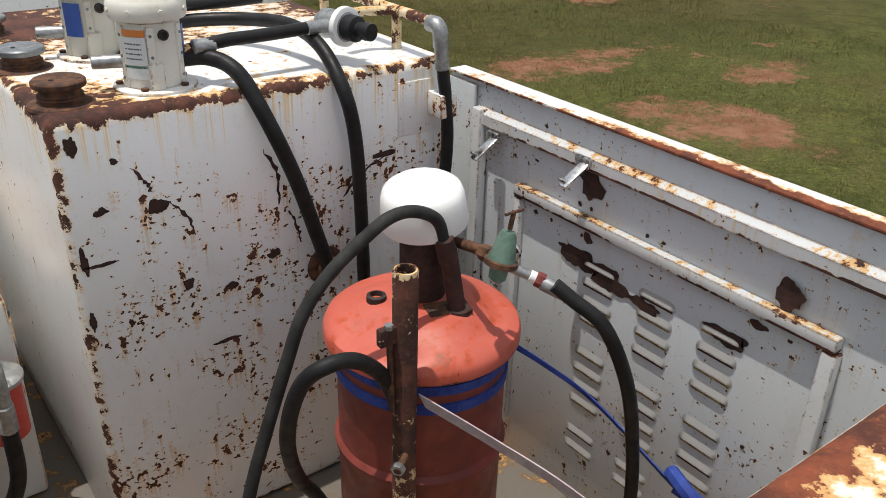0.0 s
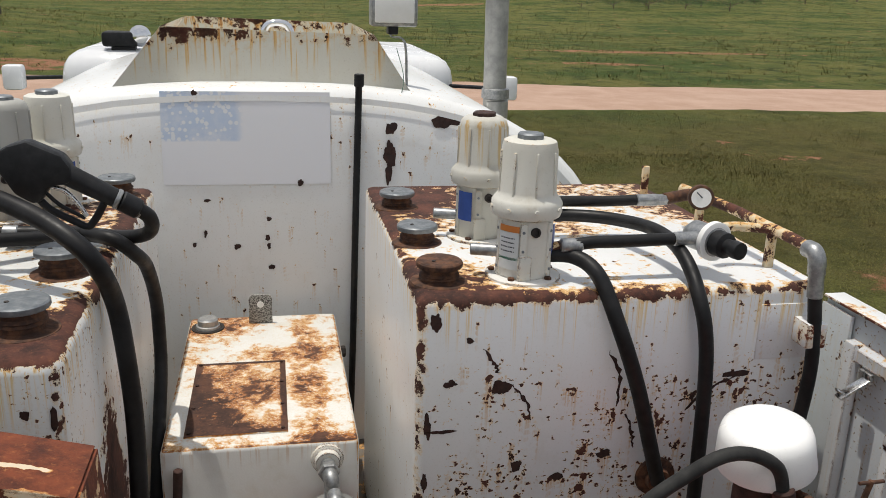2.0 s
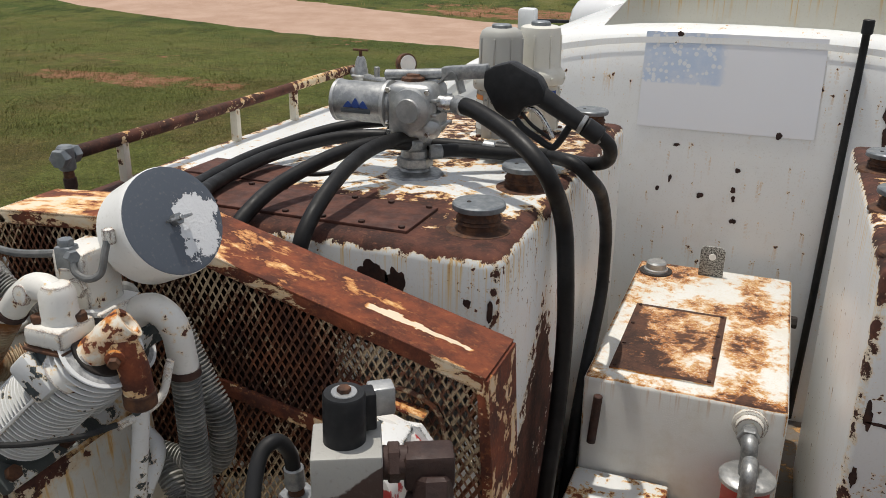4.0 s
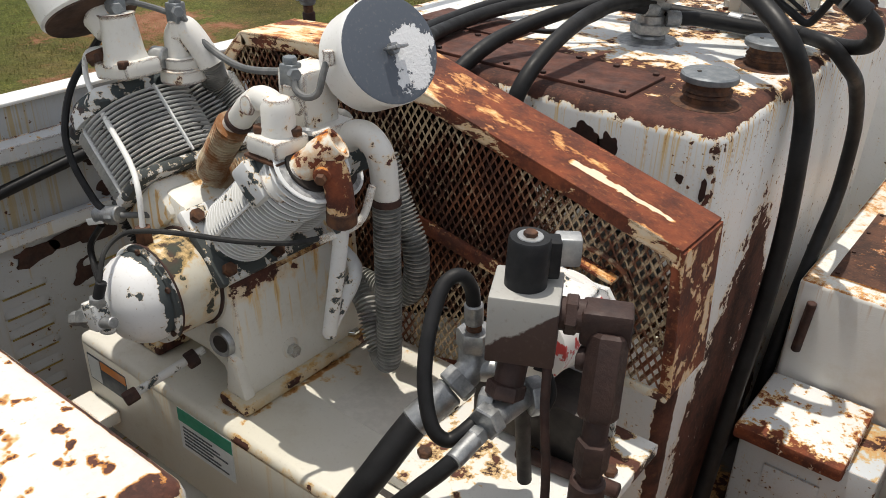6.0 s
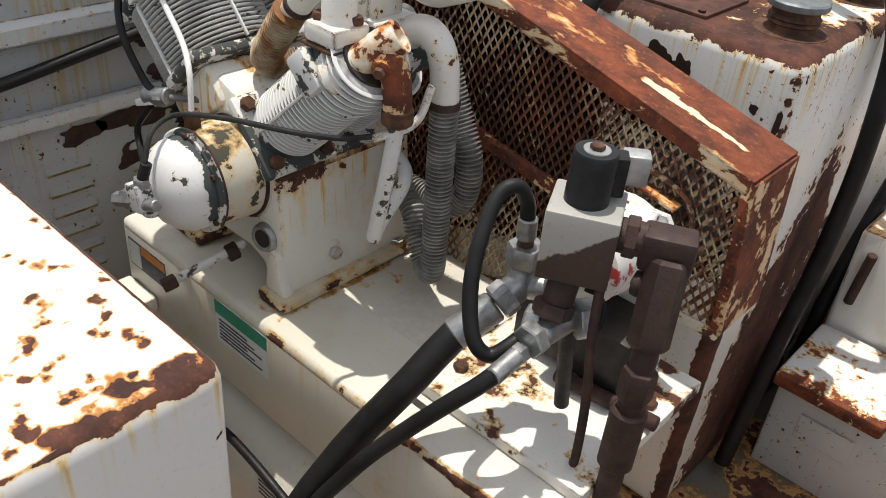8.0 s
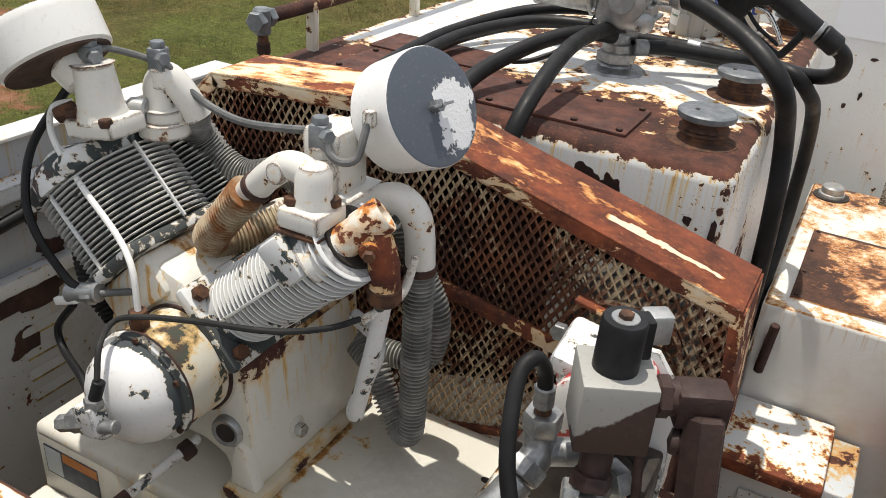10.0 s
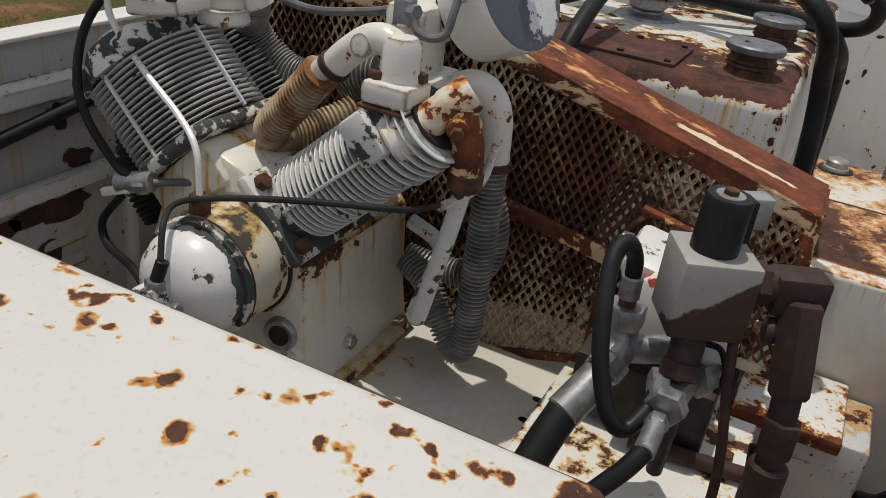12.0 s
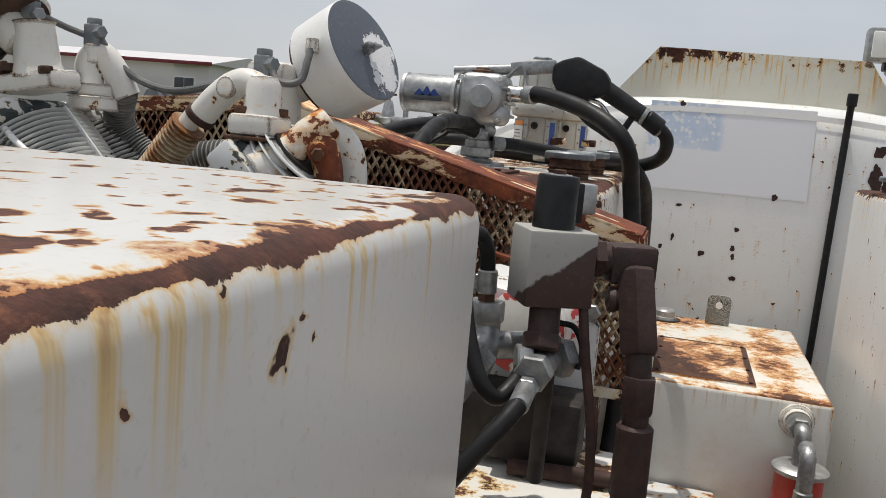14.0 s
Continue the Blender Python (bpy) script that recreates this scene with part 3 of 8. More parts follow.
def grass_ground():
    s = Shader("grass_and_red_earth")
    x, y, z = s.xyz()
    fine = s.noise(2.2, 6, 0.7)
    tuft = s.noise(14, 6, 0.78)
    soil = s.mix(s.ramp(s.noise(3.5, 6, 0.7), 0.3, 0.7), (0.24, 0.105, 0.055), (0.37, 0.19, 0.115))
    dry = s.mix(s.ramp(fine, 0.35, 0.65), (0.175, 0.135, 0.055), (0.115, 0.108, 0.035))
    green = s.mix(s.ramp(tuft, 0.35, 0.65), (0.098, 0.114, 0.028), (0.155, 0.168, 0.048))
    col = s.mix(s.ramp(s.noise(0.42, 5, 0.65), 0.34, 0.56), dry, green)
    col = s.mix(s.ramp(s.noise(24, 5, 0.8), 0.48, 0.66, 0, 0.7), col, (0.048, 0.054, 0.014))
    brown = s.math("MULTIPLY", s.ramp(x, 0.0, 6.0, 0.0, 0.8), s.ramp(s.math("ADD", y, s.math("MULTIPLY", s.noise(0.3, 3, 0.6), 3.0)), 5.5, 9.0, 0.25, 1.0))
    col = s.mix(brown, col, s.mix(tuft, (0.056, 0.052, 0.015), (0.125, 0.102, 0.036)))
    col = s.mix(s.ramp(s.noise(1.3, 7, 0.8), 0.44, 0.62, 0.0, 0.75), col, s.mix(1.0, col, (0.52, 0.56, 0.45), "MULTIPLY"))
    col = s.mix(s.ramp(s.noise(5.5, 5, 0.8), 0.5, 0.66, 0.0, 0.6), col, s.mix(1.0, col, (1.5, 1.45, 1.2), "MULTIPLY"))
    col = s.mix(s.ramp(s.noise(0.22, 8, 0.75), 0.48, 0.62, 0.0, 0.4), col, (0.064, 0.082, 0.020))
    col = s.mix(s.ramp(s.noise(60, 3, 0.8), 0.46, 0.60, 0.0, 0.5), col, s.mix(1.0, col, (0.58, 0.60, 0.52), "MULTIPLY"))
    col = s.mix(s.ramp(s.noise(33, 4, 0.8), 0.52, 0.66, 0.0, 0.8), col, s.mix(1.0, col, (1.75, 1.7, 1.5), "MULTIPLY"))
    far = s.ramp(y, 13.0, 22.0)
    sweep, clump = s.noise(1.0, 5, 0.7, s.scaled((0.10, 0.22, 0.0))), s.noise(1.0, 4, 0.75, s.scaled((0.9, 0.55, 0.0)))
    meadow = s.mix(s.ramp(sweep, 0.40, 0.58), (0.052, 0.086, 0.019), (0.135, 0.136, 0.038))
    meadow = s.mix(s.ramp(clump, 0.50, 0.64, 0.0, 0.85), meadow, (0.024, 0.042, 0.011))
    meadow = s.mix(s.ramp(clump, 0.44, 0.34, 0.0, 0.7), meadow, (0.185, 0.165, 0.062))
    col = s.mix(s.math("MULTIPLY", far, 0.85), col, meadow)
    bare = s.math("MULTIPLY", s.ramp(s.noise(0.35, 6, 0.7), 0.58, 0.68), 0.8)
    for bx, by, ru, rv in BARE:
        d = s.math("ADD", s.math("POWER", s.math("ABSOLUTE", s.math("DIVIDE", s.math("SUBTRACT", x, bx), ru)), 2.0),
                   s.math("POWER", s.math("ABSOLUTE", s.math("DIVIDE", s.math("SUBTRACT", y, by), rv)), 2.0))
        bare = s.math("MAXIMUM", bare, s.ramp(d, 2.2, 0.0, 0.0, 0.85))
    bare = s.ramp(s.math("ADD", bare, s.math("MULTIPLY", s.math("SUBTRACT", s.noise(1.3, 9, 0.78), 0.5), 3.2)), 0.55, 0.95)
    col = s.mix(bare, col, soil)
    s.bump(s.math("ADD", tuft, s.noise(45, 3)), 0.9, 0.05)
    return s.done(col, 0.95, 0, 0.15)


def blade_mat():
    s = Shader("grass_blades")
    n = s.nt.nodes.new("ShaderNodeNewGeometry").outputs["Random Per Island"]
    col = s.mix(s.ramp(n, 0.0, 0.6, smooth=False), (0.082, 0.106, 0.026), (0.160, 0.182, 0.050))
    col = s.mix(s.ramp(n, 0.62, 1.0, smooth=False), col, (0.25, 0.225, 0.085))
    dry = s.ramp(s.noise(0.5, 4, 0.6), 0.40, 0.60, 0.85, 0.0)
    col = s.mix(dry, col, s.mix(n, (0.10, 0.075, 0.03), (0.30, 0.225, 0.10)))
    shade = s.ramp(s.noise(2.6, 4, 0.65), 0.36, 0.62, 0.66, 1.15)
    col = s.mix(1.0, col, s.mix(shade, (0.0, 0.0, 0.0), (1.0, 1.0, 1.0)), "MULTIPLY")
    x, y, z = s.xyz()
    brown = s.math("MULTIPLY", s.ramp(x, 0.0, 6.0, 0.0, 0.7), s.ramp(s.math("ADD", y, s.math("MULTIPLY", s.noise(0.3, 3, 0.6), 3.0)), 5.5, 9.0))
    col = s.mix(brown, col, s.mix(n, (0.055, 0.050, 0.014), (0.19, 0.155, 0.060)))
    return s.done(col, 0.8, 0, 0.1)


def road_mat():
    s = Shader("pink_gravel_road")
    col = s.mix(s.ramp(s.noise(0.8, 6, 0.65), 0.3, 0.7), (0.37, 0.235, 0.165), (0.46, 0.315, 0.235))
    col = s.mix(s.ramp(s.noise(30, 4, 0.7), 0.5, 0.8, 0, 0.5), col, (0.52, 0.39, 0.30))
    s.bump(s.noise(40, 4), 0.8, 0.02)
    return s.done(col, 0.95)


def mesh_mat():
    s = Shader("rusted_mesh_strand")
    v = s.math("ADD", s.math("MULTIPLY", s.noise(6.0, 4, 0.6), 0.55), s.math("MULTIPLY", s.noise(75, 4, 0.7), 0.45))
    rust = s.rust((0.055, 0.020, 0.011), (0.20, 0.070, 0.030), (0.34, 0.135, 0.06))
    col = s.mix(s.ramp(v, 0.49, 0.56), rust, (0.46, 0.35, 0.22))
    s.bump(s.noise(200, 3), 0.4, 0.001)
    return s.done(col, 0.8)


def flag_mat():
    """A sun-bleached flag transfer: pale ground, faint blue canton with pale stars."""
    s = Shader("faded_flag_transfer")
    x, y, z = s.xyz()
    d = s.voronoi(52, s.scaled((1, 0, 1)), rand=0.75)
    star = s.ramp(d, 0.36, 0.46)
    blue = s.mix(star, (0.74, 0.77, 0.80), (0.50, 0.60, 0.75))
    fade = s.math("MULTIPLY", s.ramp(x, -0.06, -0.10), s.ramp(z, 1.075, 1.085))
    fade = s.math("MULTIPLY", fade, s.ramp(s.noise(9, 5, 0.7), 0.30, 0.62, 0.35, 0.95))
    col = s.mix(fade, (0.775, 0.785, 0.81), blue)
    s.bump(s.noise(60, 3), 0.05, 0.001)
    return s.done(col, 0.45)


def dome_mat():
    """White gloss dome whose rim has lost its paint, with a few sharp chips."""
    def rim(s):
        return s.ramp(s.xyz()[1], -1.006, -0.984, -0.0, 0.13)
    return rusty_paint("white_dome_paint", base=(0.76, 0.765, 0.77), side=0.085, top=0.05, mid=30, big=16, grey=(0.055, 0.066, 0.068), rough=0.3, dirt=0.2, tint=(0.55, 0.55, 0.52), halo_low=0.64, greymix=(0.7, 0.8), extra=rim)


def crankcase_mat():
    def top_rust(s):
        x, y, z = s.xyz()
        return s.math("MULTIPLY", s.ramp(z, 0.72, 0.80, 0.0, 0.13), s.ramp(x, -0.865, -0.84))
    return rusty_paint("crankcase_paint", base=(0.78, 0.765, 0.71), side=0.012, top=0.02, mid=26, big=8, streak=0.75, streak_z=(0.62, 0.80), rough=0.35, dirt=0.5, halo_low=0.52, tint=(0.34, 0.14, 0.03), wear=0.12, extra=top_rust, soak=0.2)


def base_mat():
    """Folded base: rust creeps out from under the casting foot and along the front fold."""
    def creep(s):
        x, y, z = s.xyz()
        dx = s.math("SUBTRACT", s.math("ABSOLUTE", s.math("ADD", x, 0.833)), 0.036)
        dy = s.math("SUBTRACT", s.math("ABSOLUTE", s.math("ADD", y, 0.7625)), 0.1625)
        ring = s.ramp(s.math("MAXIMUM", dx, dy), 0.0, 0.014, 0.10, 0.0)
        return s.math("ADD", ring, s.math("MULTIPLY", s.ramp(y, -0.944, -0.955, 0.0, 0.22), s.math("MULTIPLY", s.ramp(z, 0.534, 0.548), s.ramp(x, -0.84, -0.76))))
    return rusty_paint("machine_base_paint", base=(0.72, 0.70, 0.64), side=-0.03, top=-0.03, mid=30, big=6, streak=0.22, streak_z=(0.38, 0.56), rough=0.4, dirt=0.9, halo_low=0.51, tint=(0.36, 0.17, 0.05), wear=0.14, extra=creep, soak=0.2)


M_CRANK, M_BASE = crankcase_mat(), base_mat()
M_LOUV = rusty_paint("louvre_paint", base=(0.40, 0.405, 0.40), side=0.0, top=0.0, mid=40, wear=0.3, tint=(0.36, 0.24, 0.06), halo_low=0.53, soak=0.15)
M_FLANGE = rusty_paint("flange_worn_to_primer", base=(0.70, 0.71, 0.71), side=0.155, top=0.145, mid=34, big=16, grey=(0.06, 0.068, 0.066), rough=0.5, dirt=0.3, tint=(0.45, 0.44, 0.40), halo_low=0.63, greymix=(0.68, 0.78))
M_DOME = dome_mat()
M_FILTER = rusty_paint("white_filter_paint", base=(0.77, 0.77, 0.75), side=-0.005, top=-0.02, mid=95, big=40, rough=0.3, dirt=0.25, halo_low=0.64, wear=0.05)
M_STRIP = rusty_paint("paint_stripped_plate", base=(0.74, 0.73, 0.69), side=0.13, top=0.115, mid=14, big=9, rough=0.4, grey=(0.03, 0.025, 0.02), tint=(0.45, 0.30, 0.15), halo_low=0.62, wear=0.05)
M_GRASS, M_BLADE, M_ROAD, M_MESH, M_FLAG = grass_ground(), blade_mat(), road_mat(), mesh_mat(), flag_mat()


# ---- building helpers ----
def part(name, bm, material, parent, label=""):
    """One mesh object under a thing or part; bm is given in world metres."""
    root = parent
    while root is not None and root.parent is not None:
        root = root.parent
    if root is not None:
        bm.transform(Matrix.Translation(-root.location))
    me = bpy.data.meshes.new(name)
    bm.normal_update()
    bm.to_mesh(me)
    bm.free()
    me.materials.append(material)
    me.shade_smooth()
    me.set_sharp_from_angle(angle=radians(35))
    ob = new(name, me)
    if parent is not None:
        ob.parent = parent
    if label:
        ob["label"] = label
    return ob


def thing(name, at, label, category, group="", kind=""):
    ob = new(name)
    ob.empty_display_size = 0.05
    ob.location = at
    return tagged(ob, label, category, group, kind)


def solo(name, bm, material, label, category, group="", kind=""):
    return tagged(part(name, bm, material, None), label, category, group, kind)


def rbox(x0, x1, y0, y1, z0, z1, r=0.006, seg=2, bm=None):
    bm = bm or bmesh.new()
    vs = [bm.verts.new((x, y, z)) for z in (z0, z1) for y in (y0, y1) for x in (x0, x1)]
    fs = [bm.faces.new([vs[i] for i in q]) for q in ((0, 2, 3, 1), (4, 5, 7, 6), (0, 1, 5, 4), (2, 6, 7, 3), (0, 4, 6, 2), (1, 3, 7, 5))]
    if r:
        es = list({e for f in fs for e in f.edges})
        bmesh.ops.bevel(bm, geom=es, offset=r, segments=seg, profile=0.5, affect="EDGES")
    return bm


def obox(c, u, v, w, hu, hv, hw, r=0.004, bm=None):
    """A rounded box at c with half sizes along the directions u, v, w."""
    b = rbox(-hu, hu, -hv, hv, -hw, hw, r)
    m = Matrix((Vector(u).normalized(), Vector(v).normalized(), Vector(w).normalized())).transposed().to_4x4()
    b.transform(Matrix.Translation(c) @ m)
    return joined(bm, b)


def joined(bm, other):
    if bm is None:
        return other
    me = bpy.data.meshes.new("join")
    other.to_mesh(me)
    other.free()
    bm.from_mesh(me)
    bpy.data.meshes.remove(me)
    return bm


def frame_of(a):
    a = Vector(a).normalized()
    u = a.cross(Vector((0, 0, 1)) if abs(a.z) < 0.9 else Vector((1, 0, 0))).normalized()
    return a, u, a.cross(u).normalized()


def lathe(p, axis, prof, seg=24, bm=None, flat=1.0):
    """Turns a profile of (distance along axis, radius) about the axis through p; ends are closed."""
    bm = bm or bmesh.new()
    a, u, v = frame_of(axis)
    p = Vector(p)
    rings = []
    for d, r in prof:
        c = p + a * d
        if r < 1e-5:
            rings.append([bm.verts.new(c)])
        else:
            rings.append([bm.verts.new(c + r * (math.cos(t) * u + flat * math.sin(t) * v)) for t in (2 * math.pi * k / seg for k in range(seg))])
    for q, s in zip(rings, rings[1:]):
        for k in range(seg):
            n = (k + 1) % seg
            f = [q[k % len(q)], q[n % len(q)], s[n % len(s)], s[k % len(s)]]
            f = list(dict.fromkeys(f))
            if len(f) > 2:
                bm.faces.new(f)
    for ring, rev in ((rings[0], True), (rings[-1], False)):
        if len(ring) > 2:
            bm.faces.new(ring[::-1] if rev else ring)
    bmesh.ops.recalc_face_normals(bm, faces=bm.faces[:])
    return bm


def rod(p0, p1, r, bm=None, seg=16, r1=None, bev=0.15):
    p0, p1 = Vector(p0), Vector(p1)
    n = (p1 - p0).length
    r1 = r if r1 is None else r1
    b = min(bev * r, n * 0.2)
    return lathe(p0, p1 - p0, [(0, r - b), (b, r), (n - b, r1), (n, r1 - b)], seg, bm)


def hexa(p, axis, r, h, bm=None):
    return lathe(p, axis, [(0, r * 0.93), (h * 0.12, r), (h * 0.88, r), (h, r * 0.9)], 6, bm)


def curve(points, per=8):
    """A smooth run of points through the given ones (Catmull-Rom)."""
    p = [Vector(q) for q in points]
    p = [2 * p[0] - p[1]] + p + [2 * p[-1] - p[-2]]
    out = []
    for i in range(1, len(p) - 2):
        for k in range(per):
            t = k / per
            out.append(0.5 * (2 * p[i] + (p[i + 1] - p[i - 1]) * t + (2 * p[i - 1] - 5 * p[i] + 4 * p[i + 1] - p[i + 2]) * t * t
                              + (3 * p[i] - p[i - 1] - 3 * p[i + 1] + p[i + 2]) * t ** 3))
    return out + [p[-2]]


def tube(points, r, bm=None, seg=12, per=8, ribs=0.0, pitch=0.008, straight=False):
    """A round hose along the points; with ribs its radius swells at every pitch."""
    pts = [Vector(q) for q in points] if straight else curve(points, per)
    if ribs:
        fine, acc = [pts[0]], 0.0
        step = pitch / 4
        for a, b in zip(pts, pts[1:]):
            n = (b - a).length
            while acc + n >= step:
                a = a + (b - a).normalized() * (step - acc)
                n = (b - a).length
                fine.append(a)
                acc = 0.0
            acc += n
        pts = fine
    bm = bm or bmesh.new()
    d = (pts[1] - pts[0]).normalized()
    _, u, _ = frame_of(d)
    rings = []
    for i, c in enumerate(pts):
        t = (pts[min(i + 1, len(pts) - 1)] - pts[max(i - 1, 0)]).normalized()
        u = (u - t * u.dot(t)).normalized()
        v = t.cross(u)
        rr = r + (ribs * (1, 1, -1, -1)[i % 4] if ribs else 0)
        rings.append([bm.verts.new(c + rr * (math.cos(w) * u + math.sin(w) * v)) for w in (2 * math.pi * k / seg for k in range(seg))])
    for q, s in zip(rings, rings[1:]):
        for k in range(seg):
            bm.faces.new((q[k], q[(k + 1) % seg], s[(k + 1) % seg], s[k]))
    bm.faces.new(rings[0][::-1]), bm.faces.new(rings[-1])
    return bm


def ribbon(points, width, thick, side, bm=None, per=6):
    """A flat band along the points; side is the direction of its width."""
    pts = curve(points, per)
    bm = bm or bmesh.new()
    s = Vector(side).normalized()
    rows = []
    for i, c in enumerate(pts):
        t = (pts[min(i + 1, len(pts) - 1)] - pts[max(i - 1, 0)]).normalized()
        n = t.cross(s).normalized()
        rows.append([bm.verts.new(c + a * s * width / 2 + b * n * thick / 2) for a, b in ((-1, -1), (1, -1), (1, 1), (-1, 1))])
    for q, r in zip(rows, rows[1:]):
        for k in range(4):
            bm.faces.new((q[k], q[(k + 1) % 4], r[(k + 1) % 4], r[k]))
    bm.faces.new(rows[0][::-1]), bm.faces.new(rows[-1])
    return bm


def prism(poly, axis, lo, hi, r=0.0, bm=None):
    """A flat polygon of two coordinates, drawn out along the axis 0, 1 or 2."""
    b = bmesh.new()
    def place(p, d):
        q = list(p)
        q.insert(axis, d)
        return q
    a = [b.verts.new(place(p, lo)) for p in poly]
    c = [b.verts.new(place(p, hi)) for p in poly]
    b.faces.new(a), b.faces.new(c[::-1])
    n = len(poly)
    for k in range(n):
        b.faces.new((a[k], a[(k + 1) % n], c[(k + 1) % n], c[k]))
    bmesh.ops.recalc_face_normals(b, faces=b.faces[:])
    if r:
        bmesh.ops.bevel(b, geom=b.edges[:], offset=r, segments=2, profile=0.5, affect="EDGES")
    return joined(bm, b)


def ragged(w, h, seed, n=30):
    """The outline of a flaked patch about its middle: two-scale wavy radius."""
    r = random.Random(seed)
    waves = [(k, r.uniform(0.25, 1.0) / k ** 0.8, r.uniform(0, 6.283)) for k in (2, 3, 4, 5, 7, 9, 11)]
    out = []
    for i in range(n):
        t = 2 * math.pi * i / n
        f = max(0.3, 1.0 + 0.34 * sum(a * math.sin(k * t + p) for k, a, p in waves) + r.uniform(-0.08, 0.08))
        out.append((w * f * math.cos(t), h * f * math.sin(t)))
    return out


def flaked(points, at):
    """A thin flat patch; at(u, v) places each outline point."""
    b = bmesh.new()
    b.faces.new([b.verts.new(at(u, v)) for u, v in points])
    bmesh.ops.triangulate(b, faces=b.faces[:])
    return b


def scratch(points, width, seed, y):
    """A jagged bare line on an upright face at y, of uneven width."""
    r = random.Random(seed)
    pts = curve([(a, 0, c) for a, c in points], 7)
    b = bmesh.new()
    rows = []
    for i, p in enumerate(pts):
        t = (pts[min(i + 1, len(pts) - 1)] - pts[max(i - 1, 0)]).normalized()
        n = Vector((-t.z, 0, t.x))
        w = width * r.uniform(0.25, 1.3) * (0.35 + 0.65 * math.sin(math.pi * min(1, (i + 0.6) / len(pts))))
        j = r.uniform(-0.3, 0.3) * width
        rows.append([b.verts.new((p.x + n.x * (j + q * w / 2), y, p.z + n.z * (j + q * w / 2))) for q in (-1, 1)])
    for p, q in zip(rows, rows[1:]):
        b.faces.new((p[0], q[0], q[1], p[1]))
    return b


# ---- ground and distance ----
def height(x, y):
    d = math.hypot(x + 30, y - 46)
    s = max(0.0, min(1.0, (34 - d) / 22))
    h = -1.25 + 1.0 * s * s * (3 - 2 * s)
    f = max(0.0, min(1.0, (math.hypot(x, y) - 4) / 20))
    up = max(0.0, min(1.0, (y - 55) / 110)) * max(0.0, min(1.0, (x + 25) / 60))
    h += 5.0 * up * up * (3 - 2 * up)
    return h + f * 0.16 * (noise.noise((x * 0.06, y * 0.06, 0)) + 0.4 * noise.noise((x * 0.25, y * 0.25, 3)))


def axis_steps(lim):
    out, v, st = [0.0], 0.0, 0.8
    while v < lim:
        v += st
        st *= 1.045
        out.append(v)
    return [-a for a in out[:0:-1]] + out


def build_ground():
    bm = bmesh.new()
    xs, ys = axis_steps(1500), axis_steps(1500)
    g = [[bm.verts.new((x, y, height(x, y))) for x in xs] for y in ys]
    for a, b in zip(g, g[1:]):
        for k in range(len(xs) - 1):
            bm.faces.new((a[k], a[k + 1], b[k + 1], b[k]))
    solo("ground", bm, M_GRASS, "patchy green grass over red bare earth", "grass", kind="structure")


def road_mid(x):
    return 21.6 + 0.0045 * x * x - 0.05 * x


def build_road():
    bm = bmesh.new()
    rows = []
    for i in range(241):
        x = -120 + i
        y = road_mid(x) if abs(x) < 60 else road_mid(60 if x > 0 else -60) + (abs(x) - 60) * 0.5
        row = []
        for k in range(9):
            w = -1 + k / 4
            half = 3.1 + 0.35 * noise.noise((x * 0.3, w, 7))
            yy = y + w * half
            row.append(bm.verts.new((x, yy, height(x, yy) + 0.035 * (1 - w ** 8) - 0.01)))
        rows.append(row)
    for a, b in zip(rows, rows[1:]):
        for k in range(8):
            bm.faces.new((a[k], b[k], b[k + 1], a[k + 1]))
    bmesh.ops.recalc_face_normals(bm, faces=bm.faces[:])
    solo("road", bm, M_ROAD, "pale pink gravel farm road", "road", kind="structure")


def build_grass():
    rng = np.random.default_rng(4)
    verts, faces = [], []
    def field(tufts, blades, x0, x1, y0, y1, big):
        px, py = rng.uniform(x0, x1, tufts), rng.uniform(y0, y1, tufts)
        for x0_, y0_ in zip(px, py):
            if abs(x0_) < 1.6 and -3 < y0_ < 7 or abs(y0_ - road_mid(x0_)) < 3.2:
                continue
            d = noise.noise((x0_ * 0.45, y0_ * 0.45, 11)) + 0.5 * noise.noise((x0_ * 1.4, y0_ * 1.4, 5))
            if d < -0.5 + 0.4 * rng.random():
                continue
            tall = big * rng.uniform(0.55, 1.5) * (0.75 + 0.6 * max(d, 0))
            spread = big * rng.uniform(0.4, 1.1)
            z = height(x0_, y0_)
            for _ in range(blades):
                ox, oy = rng.normal(0, spread), rng.normal(0, spread)
                h = tall * rng.uniform(0.5, 1.2)
                w, t = big * 0.065, rng.uniform(0, 6.283)
                lx, ly = ox * 0.5 + rng.normal(0, 0.3 * h), oy * 0.5 + rng.normal(0, 0.3 * h)
                x, y = x0_ + ox, y0_ + oy
                n = len(verts)
                c, s = math.cos(t) * w, math.sin(t) * w
                verts.extend(((x - c, y - s, z - 0.01), (x + c, y + s, z - 0.01), (x + lx, y + ly, z + h)))
                faces.append((n, n + 1, n + 2))
    field(46000, 6, 2.0, 13.0, -2.0, 13.0, 0.034)
    field(42000, 6, -14.0, -2.0, 0.0, 13.0, 0.034)
    field(16000, 6, -25.0, 32.0, 8.0, 20.0, 0.06)
    field(6000, 6, -40.0, 50.0, 24.0, 60.0, 0.16)
    field(5000, 5, -60.0, 80.0, 50.0, 125.0, 0.22)
    me = bpy.data.meshes.new("grass")
    me.from_pydata(verts, [], faces)
    me.materials.append(M_BLADE)
    me.shade_smooth()
    up = np.zeros((len(verts), 3))
    up[:, 2] = 1.0
    me.normals_split_custom_set_from_vertices(up.tolist())
    tagged(new("grass", me), "short green and straw-coloured grass", "grass", kind="stuff")


